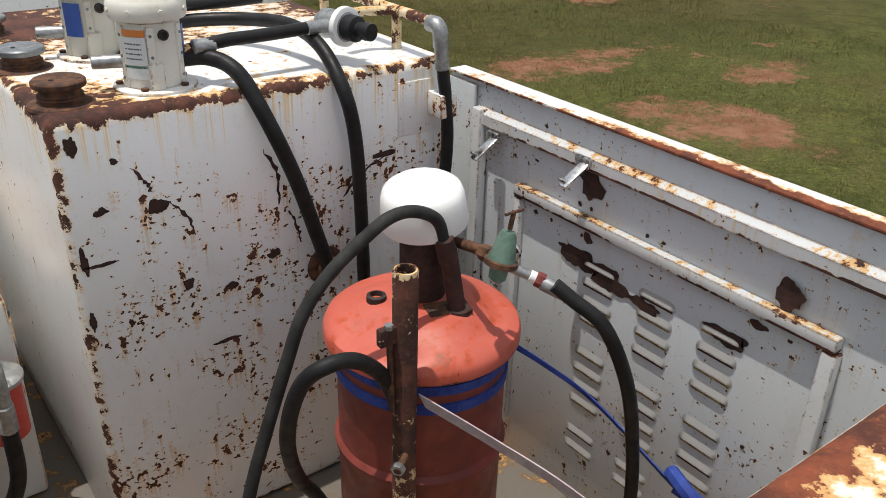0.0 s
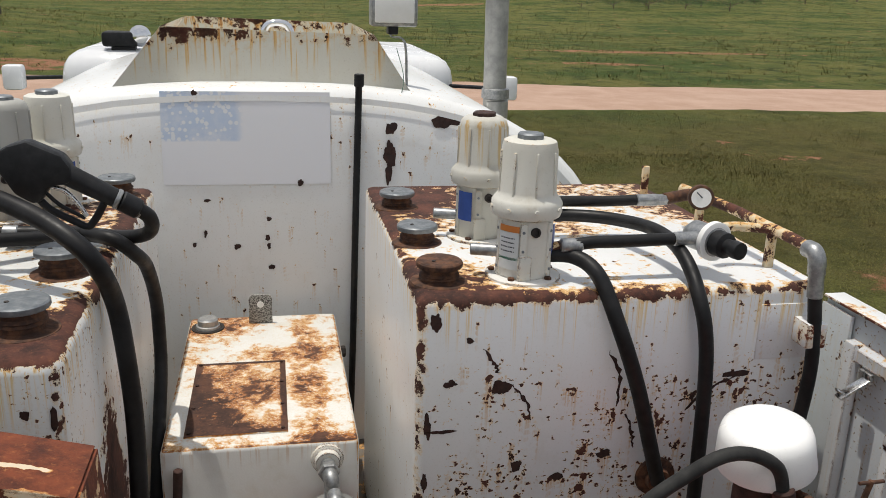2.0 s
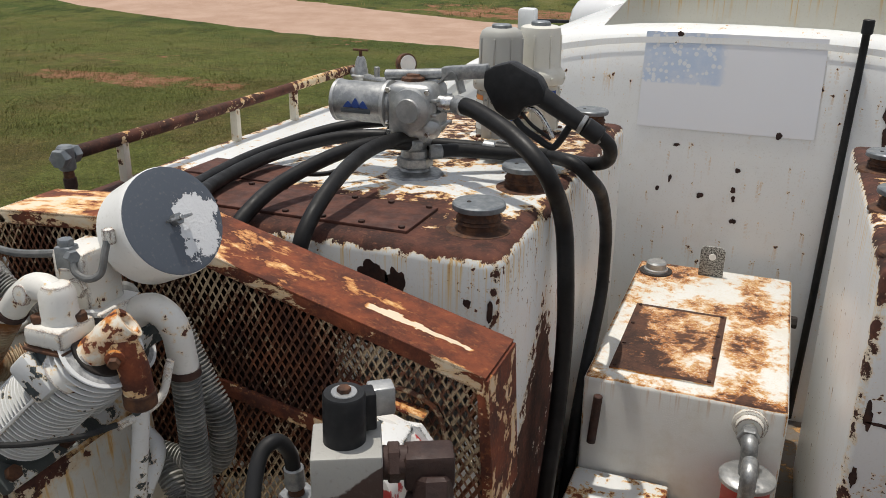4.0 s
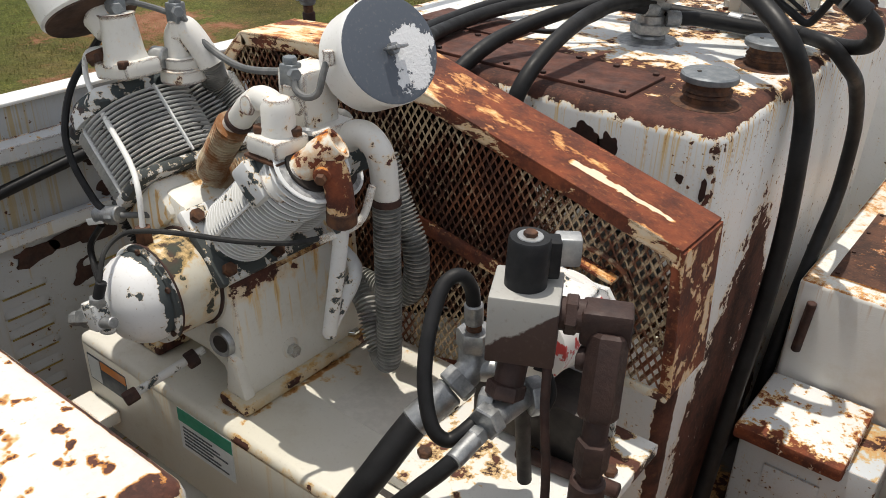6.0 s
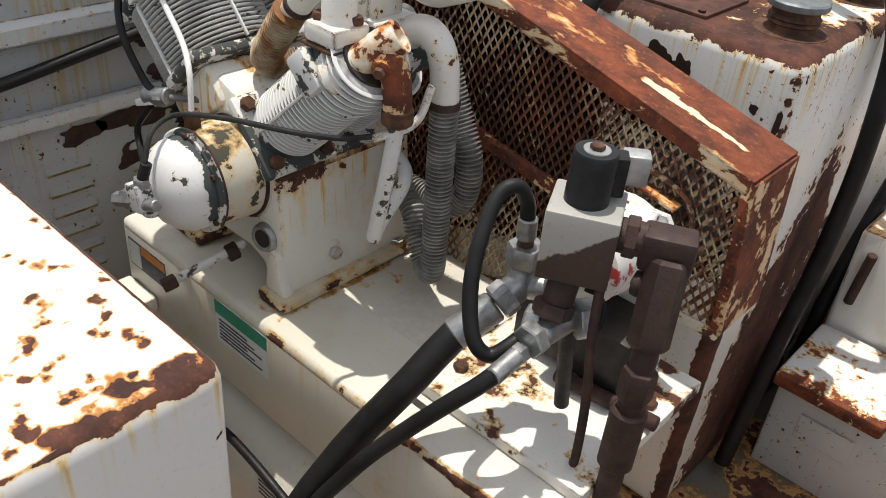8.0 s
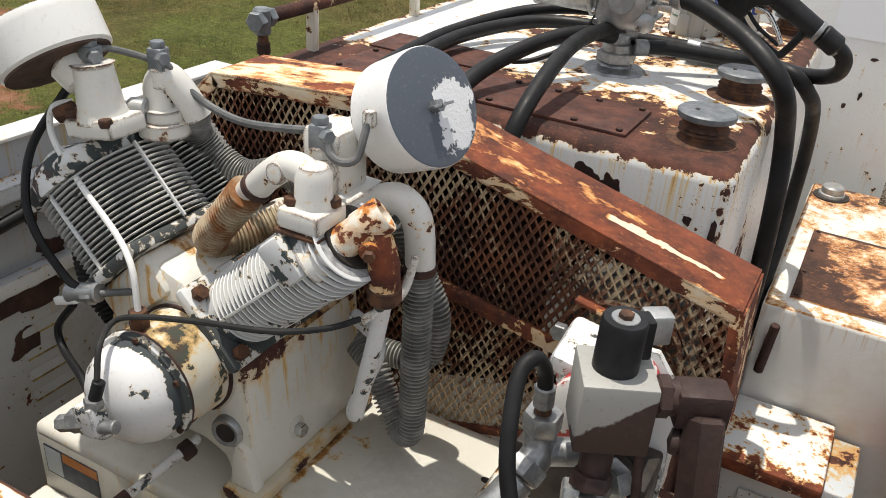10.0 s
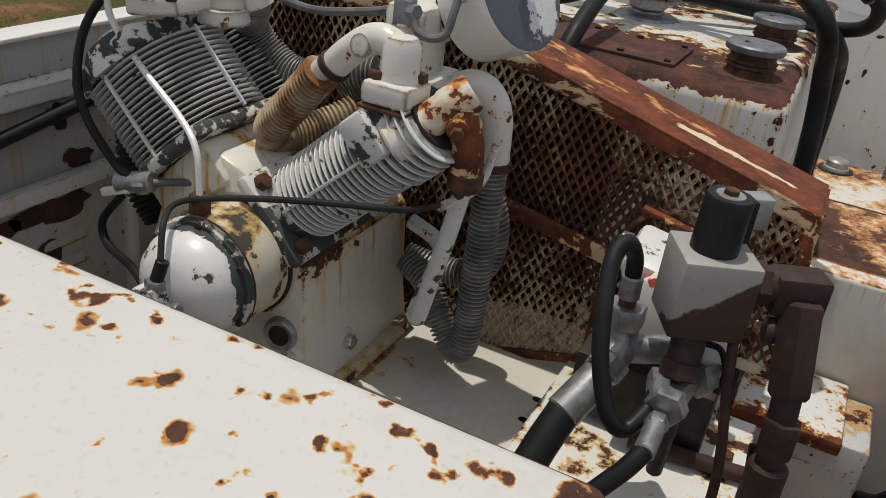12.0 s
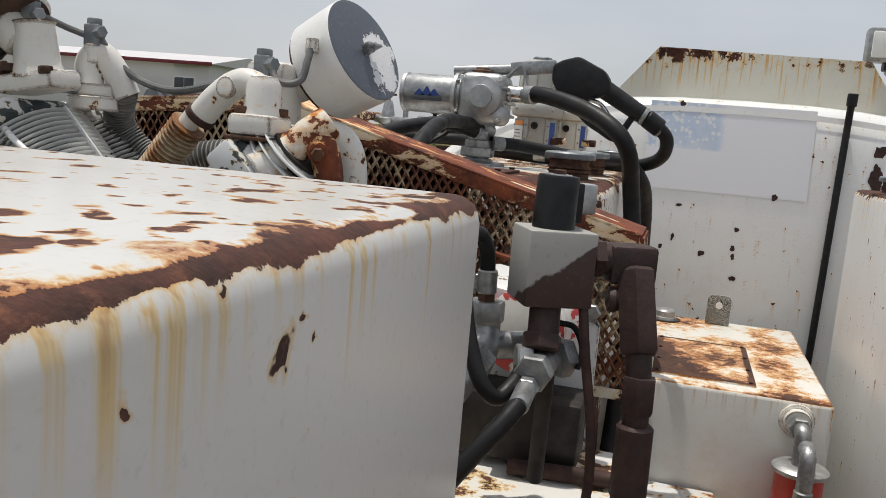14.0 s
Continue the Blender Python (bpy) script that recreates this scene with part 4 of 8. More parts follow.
def field_cart(x, y):
    """A small burnt-brown cart left in the grass, its drawbar in the air."""
    z = height(x, y)
    c = thing("cart", (x, y, z), "dark rusted little cart with raised drawbar in tall grass", "cart")
    part("floor", rbox(x - 0.46, x + 0.46, y - 0.3, y + 0.3, z + 0.26, z + 0.30, 0.008), M_BROWN, c)
    for a, b in ((-0.3, -0.27), (0.27, 0.3)):
        part("side", rbox(x - 0.46, x + 0.46, y + a, y + b, z + 0.30, z + 0.62, 0.008), M_BROWN, c)
    for a, b in ((-0.46, -0.43), (0.43, 0.46)):
        part("end", rbox(x + a, x + b, y - 0.27, y + 0.27, z + 0.30, z + 0.60, 0.008), M_BROWN, c)
    for sy in (-0.36, 0.32):
        part("wheel", lathe((x + 0.05, y + sy, z + 0.16), (0, 1, 0), [(0, 0.06), (0.0, 0.15), (0.01, 0.19), (0.05, 0.19), (0.06, 0.15), (0.06, 0.06)], 20), M_HOSE, c)
    part("axle", rod((x + 0.05, y - 0.35, z + 0.18), (x + 0.05, y + 0.35, z + 0.18), 0.02), M_BROWN, c)
    part("drawbar", rod((x - 0.40, y, z + 0.45), (x - 1.25, y - 0.1, z + 1.02), 0.022), M_BROWN, c)


def leafy(name, at, tall, wide, label, seed, clumps=26):
    """A trunk with limbs and a crown of many small leaf clumps."""
    rng = random.Random(seed)
    t = thing(name, at, label, "tree" if name == "tree" else "shrub", "bushes in the field" if name == "shrub" else "far trees")
    a = Vector(at)
    bm = lathe(a - Vector((0, 0, 0.1)), (0.03, 0, 1), [(0, 0.05 * tall), (tall * 0.25, 0.035 * tall), (tall * 0.62, 0.012 * tall)], 9)
    ends = []
    for k in range(7):
        w = k * 0.9 + rng.random()
        e = a + Vector((math.cos(w) * wide * 0.32, math.sin(w) * wide * 0.32, tall * rng.uniform(0.45, 0.85)))
        rod(a + Vector((0, 0, tall * rng.uniform(0.15, 0.4))), e, 0.014 * tall, bm, 6, 0.004 * tall)
        ends.append(e)
    part("trunk", bm, M_BARK, t)
    verts, faces = [], []
    for k in range(clumps):
        c = ends[k % 7] + Vector((rng.gauss(0, wide * 0.17), rng.gauss(0, wide * 0.17), rng.gauss(0, tall * 0.11)))
        for j in range(60):
            p = c + Vector((rng.gauss(0, wide * 0.075), rng.gauss(0, wide * 0.075), rng.gauss(0, tall * 0.055)))
            if p.z < a.z:
                continue
            u = Vector((rng.gauss(0, 1), rng.gauss(0, 1), rng.gauss(0, 1))).normalized() * tall * 0.035
            v = Vector((rng.gauss(0, 1), rng.gauss(0, 1), rng.gauss(0, 1))).normalized() * tall * 0.022
            n = len(verts)
            verts.extend((tuple(p - u - a), tuple(p + v - a), tuple(p + u - a), tuple(p - v - a)))
            faces.append((n, n + 1, n + 2, n + 3))
    me = bpy.data.meshes.new("crown")
    me.from_pydata(verts, [], faces)
    me.materials.append(M_LEAF)
    ob = new("crown", me)
    ob.parent = t


def build_house():
    """A pale prefabricated house with maroon roof trim, steps and an air-conditioner."""
    x1, x0, y0, y1, zb, zt = -27.0, -46.0, 42.0, 50.0, -0.35, 3.55
    h = thing("house", (-36, 46, zb), "pale grey prefabricated house with maroon roof trim", "house")
    part("wall", rbox(x0, x1, y0, y1, zb + 0.35, zt, 0.02), M_HOUSE, h)
    part("skirting", rbox(x0 + 0.04, x1 - 0.04, y0 + 0.04, y1 - 0.04, zb - 0.3, zb + 0.4, 0.01), M_GREYTUBE, h, "grey lattice skirting")
    part("roof", prism([(y0 - 0.35, zt), (y1 + 0.35, zt), ((y0 + y1) / 2, zt + 0.75)], 0, x0 - 0.3, x1 + 0.3), M_HOUSE, h, "pale shallow gable roof")
    part("fascia", rbox(x0 - 0.35, x1 + 0.35, y0 - 0.42, y0 - 0.36, zt - 0.1, zt + 0.1, 0.01), M_MAROON, h, "maroon fascia board")
    def window(wx, wz, w, hh):
        f = part("window", rbox(wx - w / 2 - 0.06, wx + w / 2 + 0.06, y0 - 0.05, y0 + 0.02, wz - 0.06, wz + hh + 0.06, 0.01), M_CAB, h, "white window frame")
        for k in (0, 1):
            part("pane", rbox(wx - w / 2 + k * w / 2 + 0.02, wx + k * w / 2 - 0.02, y0 - 0.07, y0 - 0.052, wz, wz + hh, 0.003), M_GLASS, f, "dark glass")
    window(-28.6, 1.75, 1.3, 0.95)
    window(-38.0, 1.75, 1.3, 0.95)
    d = part("door", rbox(-34.3, -33.2, y0 - 0.05, y0 + 0.02, zb + 0.5, zb + 2.65, 0.02), M_WHITE, h, "white house door with a small pane")
    part("pane", rbox(-33.95, -33.6, y0 - 0.07, y0 - 0.052, zb + 2.0, zb + 2.35, 0.005), M_GLASS, d)
    ac = part("air_conditioner", rbox(-26.98, -26.4, 44.0, 45.0, 1.9, 2.5, 0.03), M_GREYTUBE, h, "grey wall air-conditioner")
    part("grille", rbox(-26.41, -26.36, 44.1, 44.9, 2.0, 2.4, 0.01), M_GLASS, ac)
    s = thing("porch_steps", (-33.7, 41, zb), "brown wooden porch steps with slatted railing", "steps")
    part("landing", rbox(-34.9, -32.6, 40.5, 41.9, zb - 0.3, zb + 0.45, 0.02), M_WOOD, s)
    for k in range(3):
        part("tread", rbox(-34.3, -33.2, 39.6 + 0.3 * k, 40.0 + 0.3 * k, zb - 0.3, zb + 0.1 + 0.11 * k, 0.01), M_WOOD, s)
    for ax, bx in ((-34.9, -34.35), (-33.15, -32.6)):
        part("handrail", rbox(ax, bx, 40.5, 40.58, zb + 1.35, zb + 1.43, 0.01), M_WOOD, s)
        for k in range(6):
            xx = ax + (bx - ax) * k / 5
            part("baluster", rbox(xx - 0.03, xx + 0.03, 40.51, 40.57, zb + 0.45, zb + 1.36, 0.005), M_WOOD, s)


# ---- truck body ----
def build_bed():
    solo("truck_deck", rbox(-1.44, 1.44, -3.2, 1.5, -0.22, -0.12, 0.01), M_BED, "worn painted steel truck bed floor", "deck", kind="structure")
    ch = thing("truck_chassis", (0, 1.2, -0.5), "dark steel truck chassis on black tyres", "chassis")
    for sx in (-0.4, 0.4):
        part("rail", rbox(sx - 0.06, sx + 0.06, -3.2, 5.6, -0.5, -0.23, 0.01), M_DARK, ch)
    for sx in (-1.02, 1.02):
        for y in (-2.2, -0.9, 4.9):
            w = part("wheel", rod((math.copysign(0.3, sx), y, -0.74), (sx, y, -0.74), 0.06), M_DARK, ch)
            part("tyre", lathe((sx - 0.15, y, -0.74), (1, 0, 0), [(0, 0.3), (0.02, 0.46), (0.06, 0.5), (0.24, 0.5), (0.28, 0.46), (0.3, 0.3)], 32), M_HOSE, w)
            part("rim", lathe((sx - 0.13, y, -0.74), (1, 0, 0), [(0, 0.1), (0.03, 0.29), (0.23, 0.29), (0.26, 0.1)], 24), M_CAB, w, "white steel rim")


def tank_section(s, n=72):
    a, b, zc, e = 1.40 * s, 1.02 * s, 0.255, 2.75
    out = []
    for k in range(n):
        t = 2 * math.pi * k / n
        c, d = math.cos(t), math.sin(t)
        out.append((a * math.copysign(abs(c) ** (2 / e), c), zc + b * math.copysign(abs(d) ** (2 / e), d)))
    return out


def dish(x, z):
    """Depth of the dished end at a point of it."""
    s = min(1.0, ((abs(x) / 1.4) ** 2.75 + (abs(z - 0.255) / 1.02) ** 2.75) ** (1 / 2.75))
    return 1.388 + 0.075 * s * s


def build_road_tank():
    t = thing("tank_body", (0, 2.4, -0.76), "white oval road tank with a dished, rust-chipped end", "tank")
    bm = bmesh.new()
    rings = []
    prof = [(0.02, 0)] + [(k / 12, None) for k in range(1, 12)] + [(0.955, 1.468), (0.985, 1.49), (1.0, 1.53), (1.0, 3.55), (0.97, 3.62), (0.5, 3.68), (0.02, 3.7)]
    for s, y in prof:
        y = 1.388 + 0.075 * s * s if not y else y
        rings.append([bm.verts.new((x, y, z)) for x, z in tank_section(s)])
    for q, r in zip(rings, rings[1:]):
        for k in range(72):
            bm.faces.new((q[k], q[(k + 1) % 72], r[(k + 1) % 72], r[k]))
    bm.faces.new(rings[0][::-1]), bm.faces.new(rings[-1])
    bmesh.ops.recalc_face_normals(bm, faces=bm.faces[:])
    part("shell", bm, M_HEAD, t)
    sk = bmesh.new()
    a, b = tank_section(0.945), tank_section(0.965)
    g = [[sk.verts.new((x, dish(x, z) - 0.004 + dy, z)) for x, z in sec] for sec, dy in ((a, 0), (b, 0))]
    for k in range(72):
        sk.faces.new((g[0][k], g[0][(k + 1) % 72], g[1][(k + 1) % 72], g[1][k]))
    bmesh.ops.recalc_face_normals(sk, faces=sk.faces[:])
    part("seam_weld", sk, M_HEAD, t)
    # chips of bare rusted steel with their own outline
    rng = random.Random(3)
    def chip(cx, cz, w, hgt, seed):
        c = flaked(ragged(w, hgt, seed), lambda u, v: (cx + u, dish(cx + u, cz + v) - 0.0035, cz + v))
        part("bare_patch", c, M_BROWN, t, "bare rusted patch")
    chip(0.668, 1.150, 0.062, 0.022, 1)
    chip(0.462, 1.125, 0.022, 0.02, 2)
    chip(0.457, 1.03, 0.022, 0.045, 3)
    chip(0.452, 0.96, 0.012, 0.04, 4)
    for k, (x, z) in enumerate(((0.012, 0.70), (0.008, 0.73), (-0.20, 0.87), (-0.21, 0.75), (-0.25, 0.71), (-0.1, 0.70), (0.02, 0.62), (0.015, 0.8), (0.13, 0.93), (-0.23, 1.245), (-0.235, 1.225))):
        chip(x, z, 0.006 + 0.006 * rng.random(), 0.006 + 0.008 * rng.random(), 20 + k)
    # flag transfer on the end
    fl = bmesh.new()
    nx, nz = 14, 8
    g = [[fl.verts.new((x, dish(x, z) - 0.0025, z)) for x in (-0.345 + 0.585 * i / nx for i in range(nx + 1))] for z in (0.926 + 0.325 * k / nz for k in range(nz + 1))]
    for a, b in zip(g, g[1:]):
        for i in range(nx):
            fl.faces.new((a[i], a[i + 1], b[i + 1], b[i]))
    part("flag_transfer", fl, M_FLAG, t, "sun-bleached pale flag transfer with a faint blue corner")
    h = thing("spill_box", (0.02, 1.58, 1.25), "open white spill box with rust-streaked sloping sides", "spill box")
    def wall(poly, name):
        b = bmesh.new()
        vs = [b.verts.new(p) for p in poly]
        f = b.faces.new(vs)
        ext = bmesh.ops.solidify(b, geom=[f], thickness=0.008)
        part(name, b, M_HOOD, h)
    wall([(-0.53, 1.57, 1.235), (0.57, 1.57, 1.215), (0.413, 1.575, 1.448), (-0.343, 1.575, 1.462)], "front_wall")
    wall([(-0.53, 2.6, 1.235), (0.57, 2.6, 1.215), (0.413, 2.55, 1.448), (-0.343, 2.55, 1.462)], "back_wall")
    wall([(-0.53, 1.57, 1.235), (-0.343, 1.575, 1.462), (-0.343, 2.55, 1.462), (-0.53, 2.6, 1.235)], "side_wall")
    wall([(0.57, 1.57, 1.215), (0.57, 2.6, 1.215), (0.413, 2.55, 1.448), (0.413, 1.575, 1.448)], "side_wall")
    part("hatch_handle", tube([(0.0, 1.95, 1.4), (0.03, 1.95, 1.46), (0.1, 1.95, 1.46), (0.13, 1.95, 1.4)], 0.014), M_CHROME, h, "chrome hatch handle")
    s = thing("sight_hose", (0.33, 1.45, 0.0), "black rubber hose running up the tank end", "hose")
    part("hose", tube([(x, dish(x, z) - 0.015, z) for x, z in ((0.306, -0.1), (0.316, 0.3), (0.325, 0.7), (0.334, 1.0), (0.341, 1.20))] + [(0.342, 1.43, 1.3)], 0.0125), M_HOSE, s)
    part("end_cap", rod((0.342, 1.43, 1.275), (0.343, 1.43, 1.32), 0.018), M_BLACK, s)
    c = solo("thin_wire", tube([(0.5, 1.6, 1.40), (0.52, 1.55, 1.30), (0.50, 1.50, 1.22), (0.46, 1.45, 1.13)], 0.0016, seg=6), M_GREEN, "thin green wire hanging on the tank", "wire")


def build_cab():
    c = thing("truck_cab", (0, 4.7, -0.5), "white truck cab with a rounded roof", "truck cab")
    part("roof", rbox(-1.22, 1.22, 3.85, 5.4, 0.4, 1.2, 0.16, 4), M_CAB, c)
    part("body", rbox(-1.2, 1.2, 3.8, 6.6, -0.8, 0.45, 0.08, 3), M_CAB, c)
    part("window", rbox(-0.95, 0.95, 3.84, 3.86, 0.55, 0.95, 0.01), M_GLASS, c, "dark rear window")
    for sx, y in ((-1.4, 3.6), (1.42, 3.3)):
        m = part("mirror", rbox(sx - 0.055, sx + 0.055, y, y + 0.1, 0.99, 1.13, 0.02), M_CAB, c, "white door mirror")
        part("arm", rod((sx, y + 0.1, 1.05), (math.copysign(1.15, sx), y + 0.7, 1.0), 0.012), M_BLACK, m)
    b = thing("roof_siren", (-0.85, 4.0, 1.2), "black horn unit and chrome dome on the cab roof", "siren")
    part("bracket", rbox(-0.92, -0.78, 3.98, 4.06, 1.18, 1.22, 0.004), M_BLACK, b)
    part("horn_unit", rbox(-0.97, -0.76, 3.95, 4.1, 1.215, 1.305, 0.02), M_BLACK, b)
    part("dome", lathe((-0.75, 4.0, 1.28), (0.2, -1, 0.1), [(-0.02, 0.0), (-0.02, 0.06), (0.01, 0.065), (0.05, 0.045), (0.07, 0.0)]), M_CHROME, b, "chrome dome")
    l = thing("marker_lamp", (0.72, 4.0, 1.2), "small amber marker lamp on the cab roof", "lamp")
    part("lens", lathe((0.62, 3.6, 1.2), (0, 0, 1), [(0, 0.035), (0.05, 0.032), (0.08, 0.0)]), M_LORANGE, l)
    part("base", rod((0.62, 3.6, 1.05), (0.62, 3.6, 1.2), 0.03), M_BLACK, l)
    e = thing("exhaust_stack", (1.15, 2.6, -0.2), "upright galvanised exhaust pipe", "exhaust pipe")
    part("pipe", rod((1.165, 2.6, 0.2), (1.137, 2.6, 1.75), 0.058, seg=24), M_EXH, e)
    part("clamp", lathe((1.152, 2.6, 1.09), (0, 0, 1), [(0, 0.064), (0.004, 0.07), (0.05, 0.07), (0.054, 0.064)]), M_GALV, e, "pipe clamp")
    part("lower_sleeve", rod((1.165, 2.6, 0.2), (1.155, 2.6, 1.09), 0.064, seg=24), M_EXH, e)
    w = thing("work_lamp", (0.51, 1.8, 1.28), "rectangular work lamp on a bent bracket", "lamp")
    part("housing", rbox(0.42, 0.605, 1.76, 1.84, 1.47, 1.6, 0.012), M_GALV, w)
    part("lens", rbox(0.435, 0.59, 1.75, 1.762, 1.485, 1.585, 0.006), M_DIAL, w, "pale ribbed lens")
    part("bracket", ribbon([(0.51, 1.82, 1.47), (0.51, 1.82, 1.43), (0.56, 1.8, 1.41), (0.57, 1.79, 1.24)], 0.03, 0.006, (0, 1, 0)), M_GALV, w)
    part("clamp", rbox(0.49, 0.53, 1.77, 1.83, 1.44, 1.475, 0.005), M_BLACK, w)


# ---- the box tanks ----
def vent_cap(parent, x, y, z, disc, tall=0.055, r=0.052):
    n = part("neck", lathe((x, y, z - 0.005), (0, 0, 1), [(0, r * 1.25), (0.006, r * 1.22), (0.01, r * 0.78), (tall * 0.35, r * 0.78), (tall * 0.4, r * 0.86), (tall * 0.5, r * 0.78),
                                                        (tall * 0.55, r * 0.86), (tall * 0.66, r * 0.76), (tall * 0.9, r * 0.78)], 28), M_NECK, parent, "rusty threaded neck")
    part("lid", lathe((x, y, z + tall * 0.78), (0, 0, 1), [(0, r * 0.8), (0.001, r * 0.97), (0.004, r), (0.012, r * 0.99), (0.015, r * 0.93), (0.017, r * 0.3), (0.017, 0)], 32), disc, n, "flat round lid")
    part("vent_hole", lathe((x - r * 0.3, y - r * 0.25, z + tall * 0.78 + 0.0145), (0, 0, 1), [(0, 0.005), (0.0035, 0.0045), (0.003, 0.0025)], 10), M_DARK, n)


def piston_pump(at, label, round_top, plate=False, paint=None):
    """An air-driven lubricant pump: flange, skirt with labels, air motor with a cap."""
    x, y, z = at
    paint = paint or M_PUMP
    p = thing("air_pump", at, label, "pump", "lubricant pumps")
    part("flange", lathe((x, y, z), (0, 0, 1), [(0, 0.086), (0.005, 0.086), (0.008, 0.08), (0.008, 0.055)], 32), M_STRIP, p, "rust-streaked bolt flange")
    for k in range(5):
        w = k * 1.256 + 0.3
        part("bolt", hexa((x + 0.072 * math.cos(w), y + 0.072 * math.sin(w), z + 0.006), (0, 0, 1), 0.008, 0.008), M_NECK, p)
    part("skirt", lathe((x, y, z + 0.006), (0, 0, 1), [(0, 0.060), (0.004, 0.063), (0.135, 0.062), (0.138, 0.058)], 32), paint, p)
    for k in range(6):
        w = k * math.pi / 3 + 0.2
        c, s = math.cos(w), math.sin(w)
        part("tie_bar", obox((x + 0.062 * c, y + 0.062 * s, z + 0.072), (c, s, 0), (-s, c, 0), (0, 0, 1), 0.005, 0.008, 0.064, 0.002), paint, p)
        for dz in (0.03, 0.075, 0.118):
            part("screw", hexa((x + 0.066 * c, y + 0.066 * s, z + dz), (c, s, 0), 0.0035, 0.003), M_ZINC, p)
    prof = [(0, 0.062), (0.004, 0.076), (0.012, 0.079), (0.034, 0.079), (0.042, 0.074), (0.05, 0.067), (0.06, 0.064), (0.150, 0.062)]
    prof += [(0.165, 0.057), (0.174, 0.045), (0.176, 0.0)] if round_top else [(0.168, 0.058), (0.172, 0.05), (0.174, 0.0)]
    part("air_motor", lathe((x, y, z + 0.142), (0, 0, 1), prof, 36), paint, p)
    for k in range(8):
        w = k * math.pi / 4
        c, s = math.cos(w), math.sin(w)
        part("rib", obox((x + 0.063 * c, y + 0.063 * s, z + 0.24), (c, s, 0), (-s, c, 0), (0, 0, 1), 0.003, 0.0025, 0.05, 0.001), paint, p)
        part("cap_bolt", hexa((x + 0.079 * c, y + 0.079 * s, z + 0.166), (c, s, 0), 0.005, 0.004), paint, p)
    part("top_plug", lathe((x, y, z + 0.312), (0, 0, 1), [(0, 0.03), (0.012, 0.03), (0.015, 0.026), (0.015, 0)], 8), M_BROWN if plate else M_ZINC, p)
    part("drain_tab", obox((x - 0.0655 * math.sin(0.25), y - 0.0655 * math.cos(0.25), z + 0.035), (1, 0, 0), (0, 1, 0), (0, 0, 1), 0.016, 0.006, 0.03, 0.005), paint, p)
    part("port", lathe((x + 0.005, y - 0.062, z + 0.118), (0.1, -1, 0), [(0, 0.011), (0.006, 0.011), (0.006, 0.007), (0.002, 0.006), (0.002, 0)], 16), M_DARK, p, "dark screw port")
    def label_on(w0, w1, z0, z1, mat, name, lab):
        b = bmesh.new()
        rows = []
        for k in range(9):
            w = w0 + (w1 - w0) * k / 8
            rows.append([b.verts.new((x + 0.0665 * math.cos(w), y + 0.0665 * math.sin(w), zz)) for zz in (z + z0, z + z1)])
        for q, r in zip(rows, rows[1:]):
            b.faces.new((q[0], r[0], r[1], q[1]))
        part(name, b, mat, p, lab)
    if plate:
        label_on(-2.85, -2.15, 0.055, 0.13, M_LBLUE, "maker_plate", "blue maker's plate")
    else:
        label_on(-2.85, -2.05, 0.03, 0.115, M_LABEL, "paper_label", "white instruction label with a green band")
        label_on(-2.85, -2.05, 0.116, 0.13, M_LORANGE, "label_band", "orange warning band")
        label_on(-2.85, -2.05, 0.052, 0.058, M_LGREEN, "label_band", "green band")
        for k in range(4):
            label_on(-2.75, -2.2, 0.07 + k * 0.01, 0.073 + k * 0.01, M_INK, "print_line", "")
    label_on(-0.75, -0.35, 0.06, 0.13, M_LBLUE, "paper_label", "blue maker's plate")
    part("inlet", rod((x + 0.055, y - 0.03, z + 0.075), (x + 0.1, y - 0.03, z + 0.078), 0.011), M_PIPE, p, "rusty inlet nipple")
    part("outlet", rod((x - 0.055, y, z + 0.06), (x - 0.12, y + 0.02, z + 0.06), 0.014), M_GALV, p, "pipe stub")
    return p


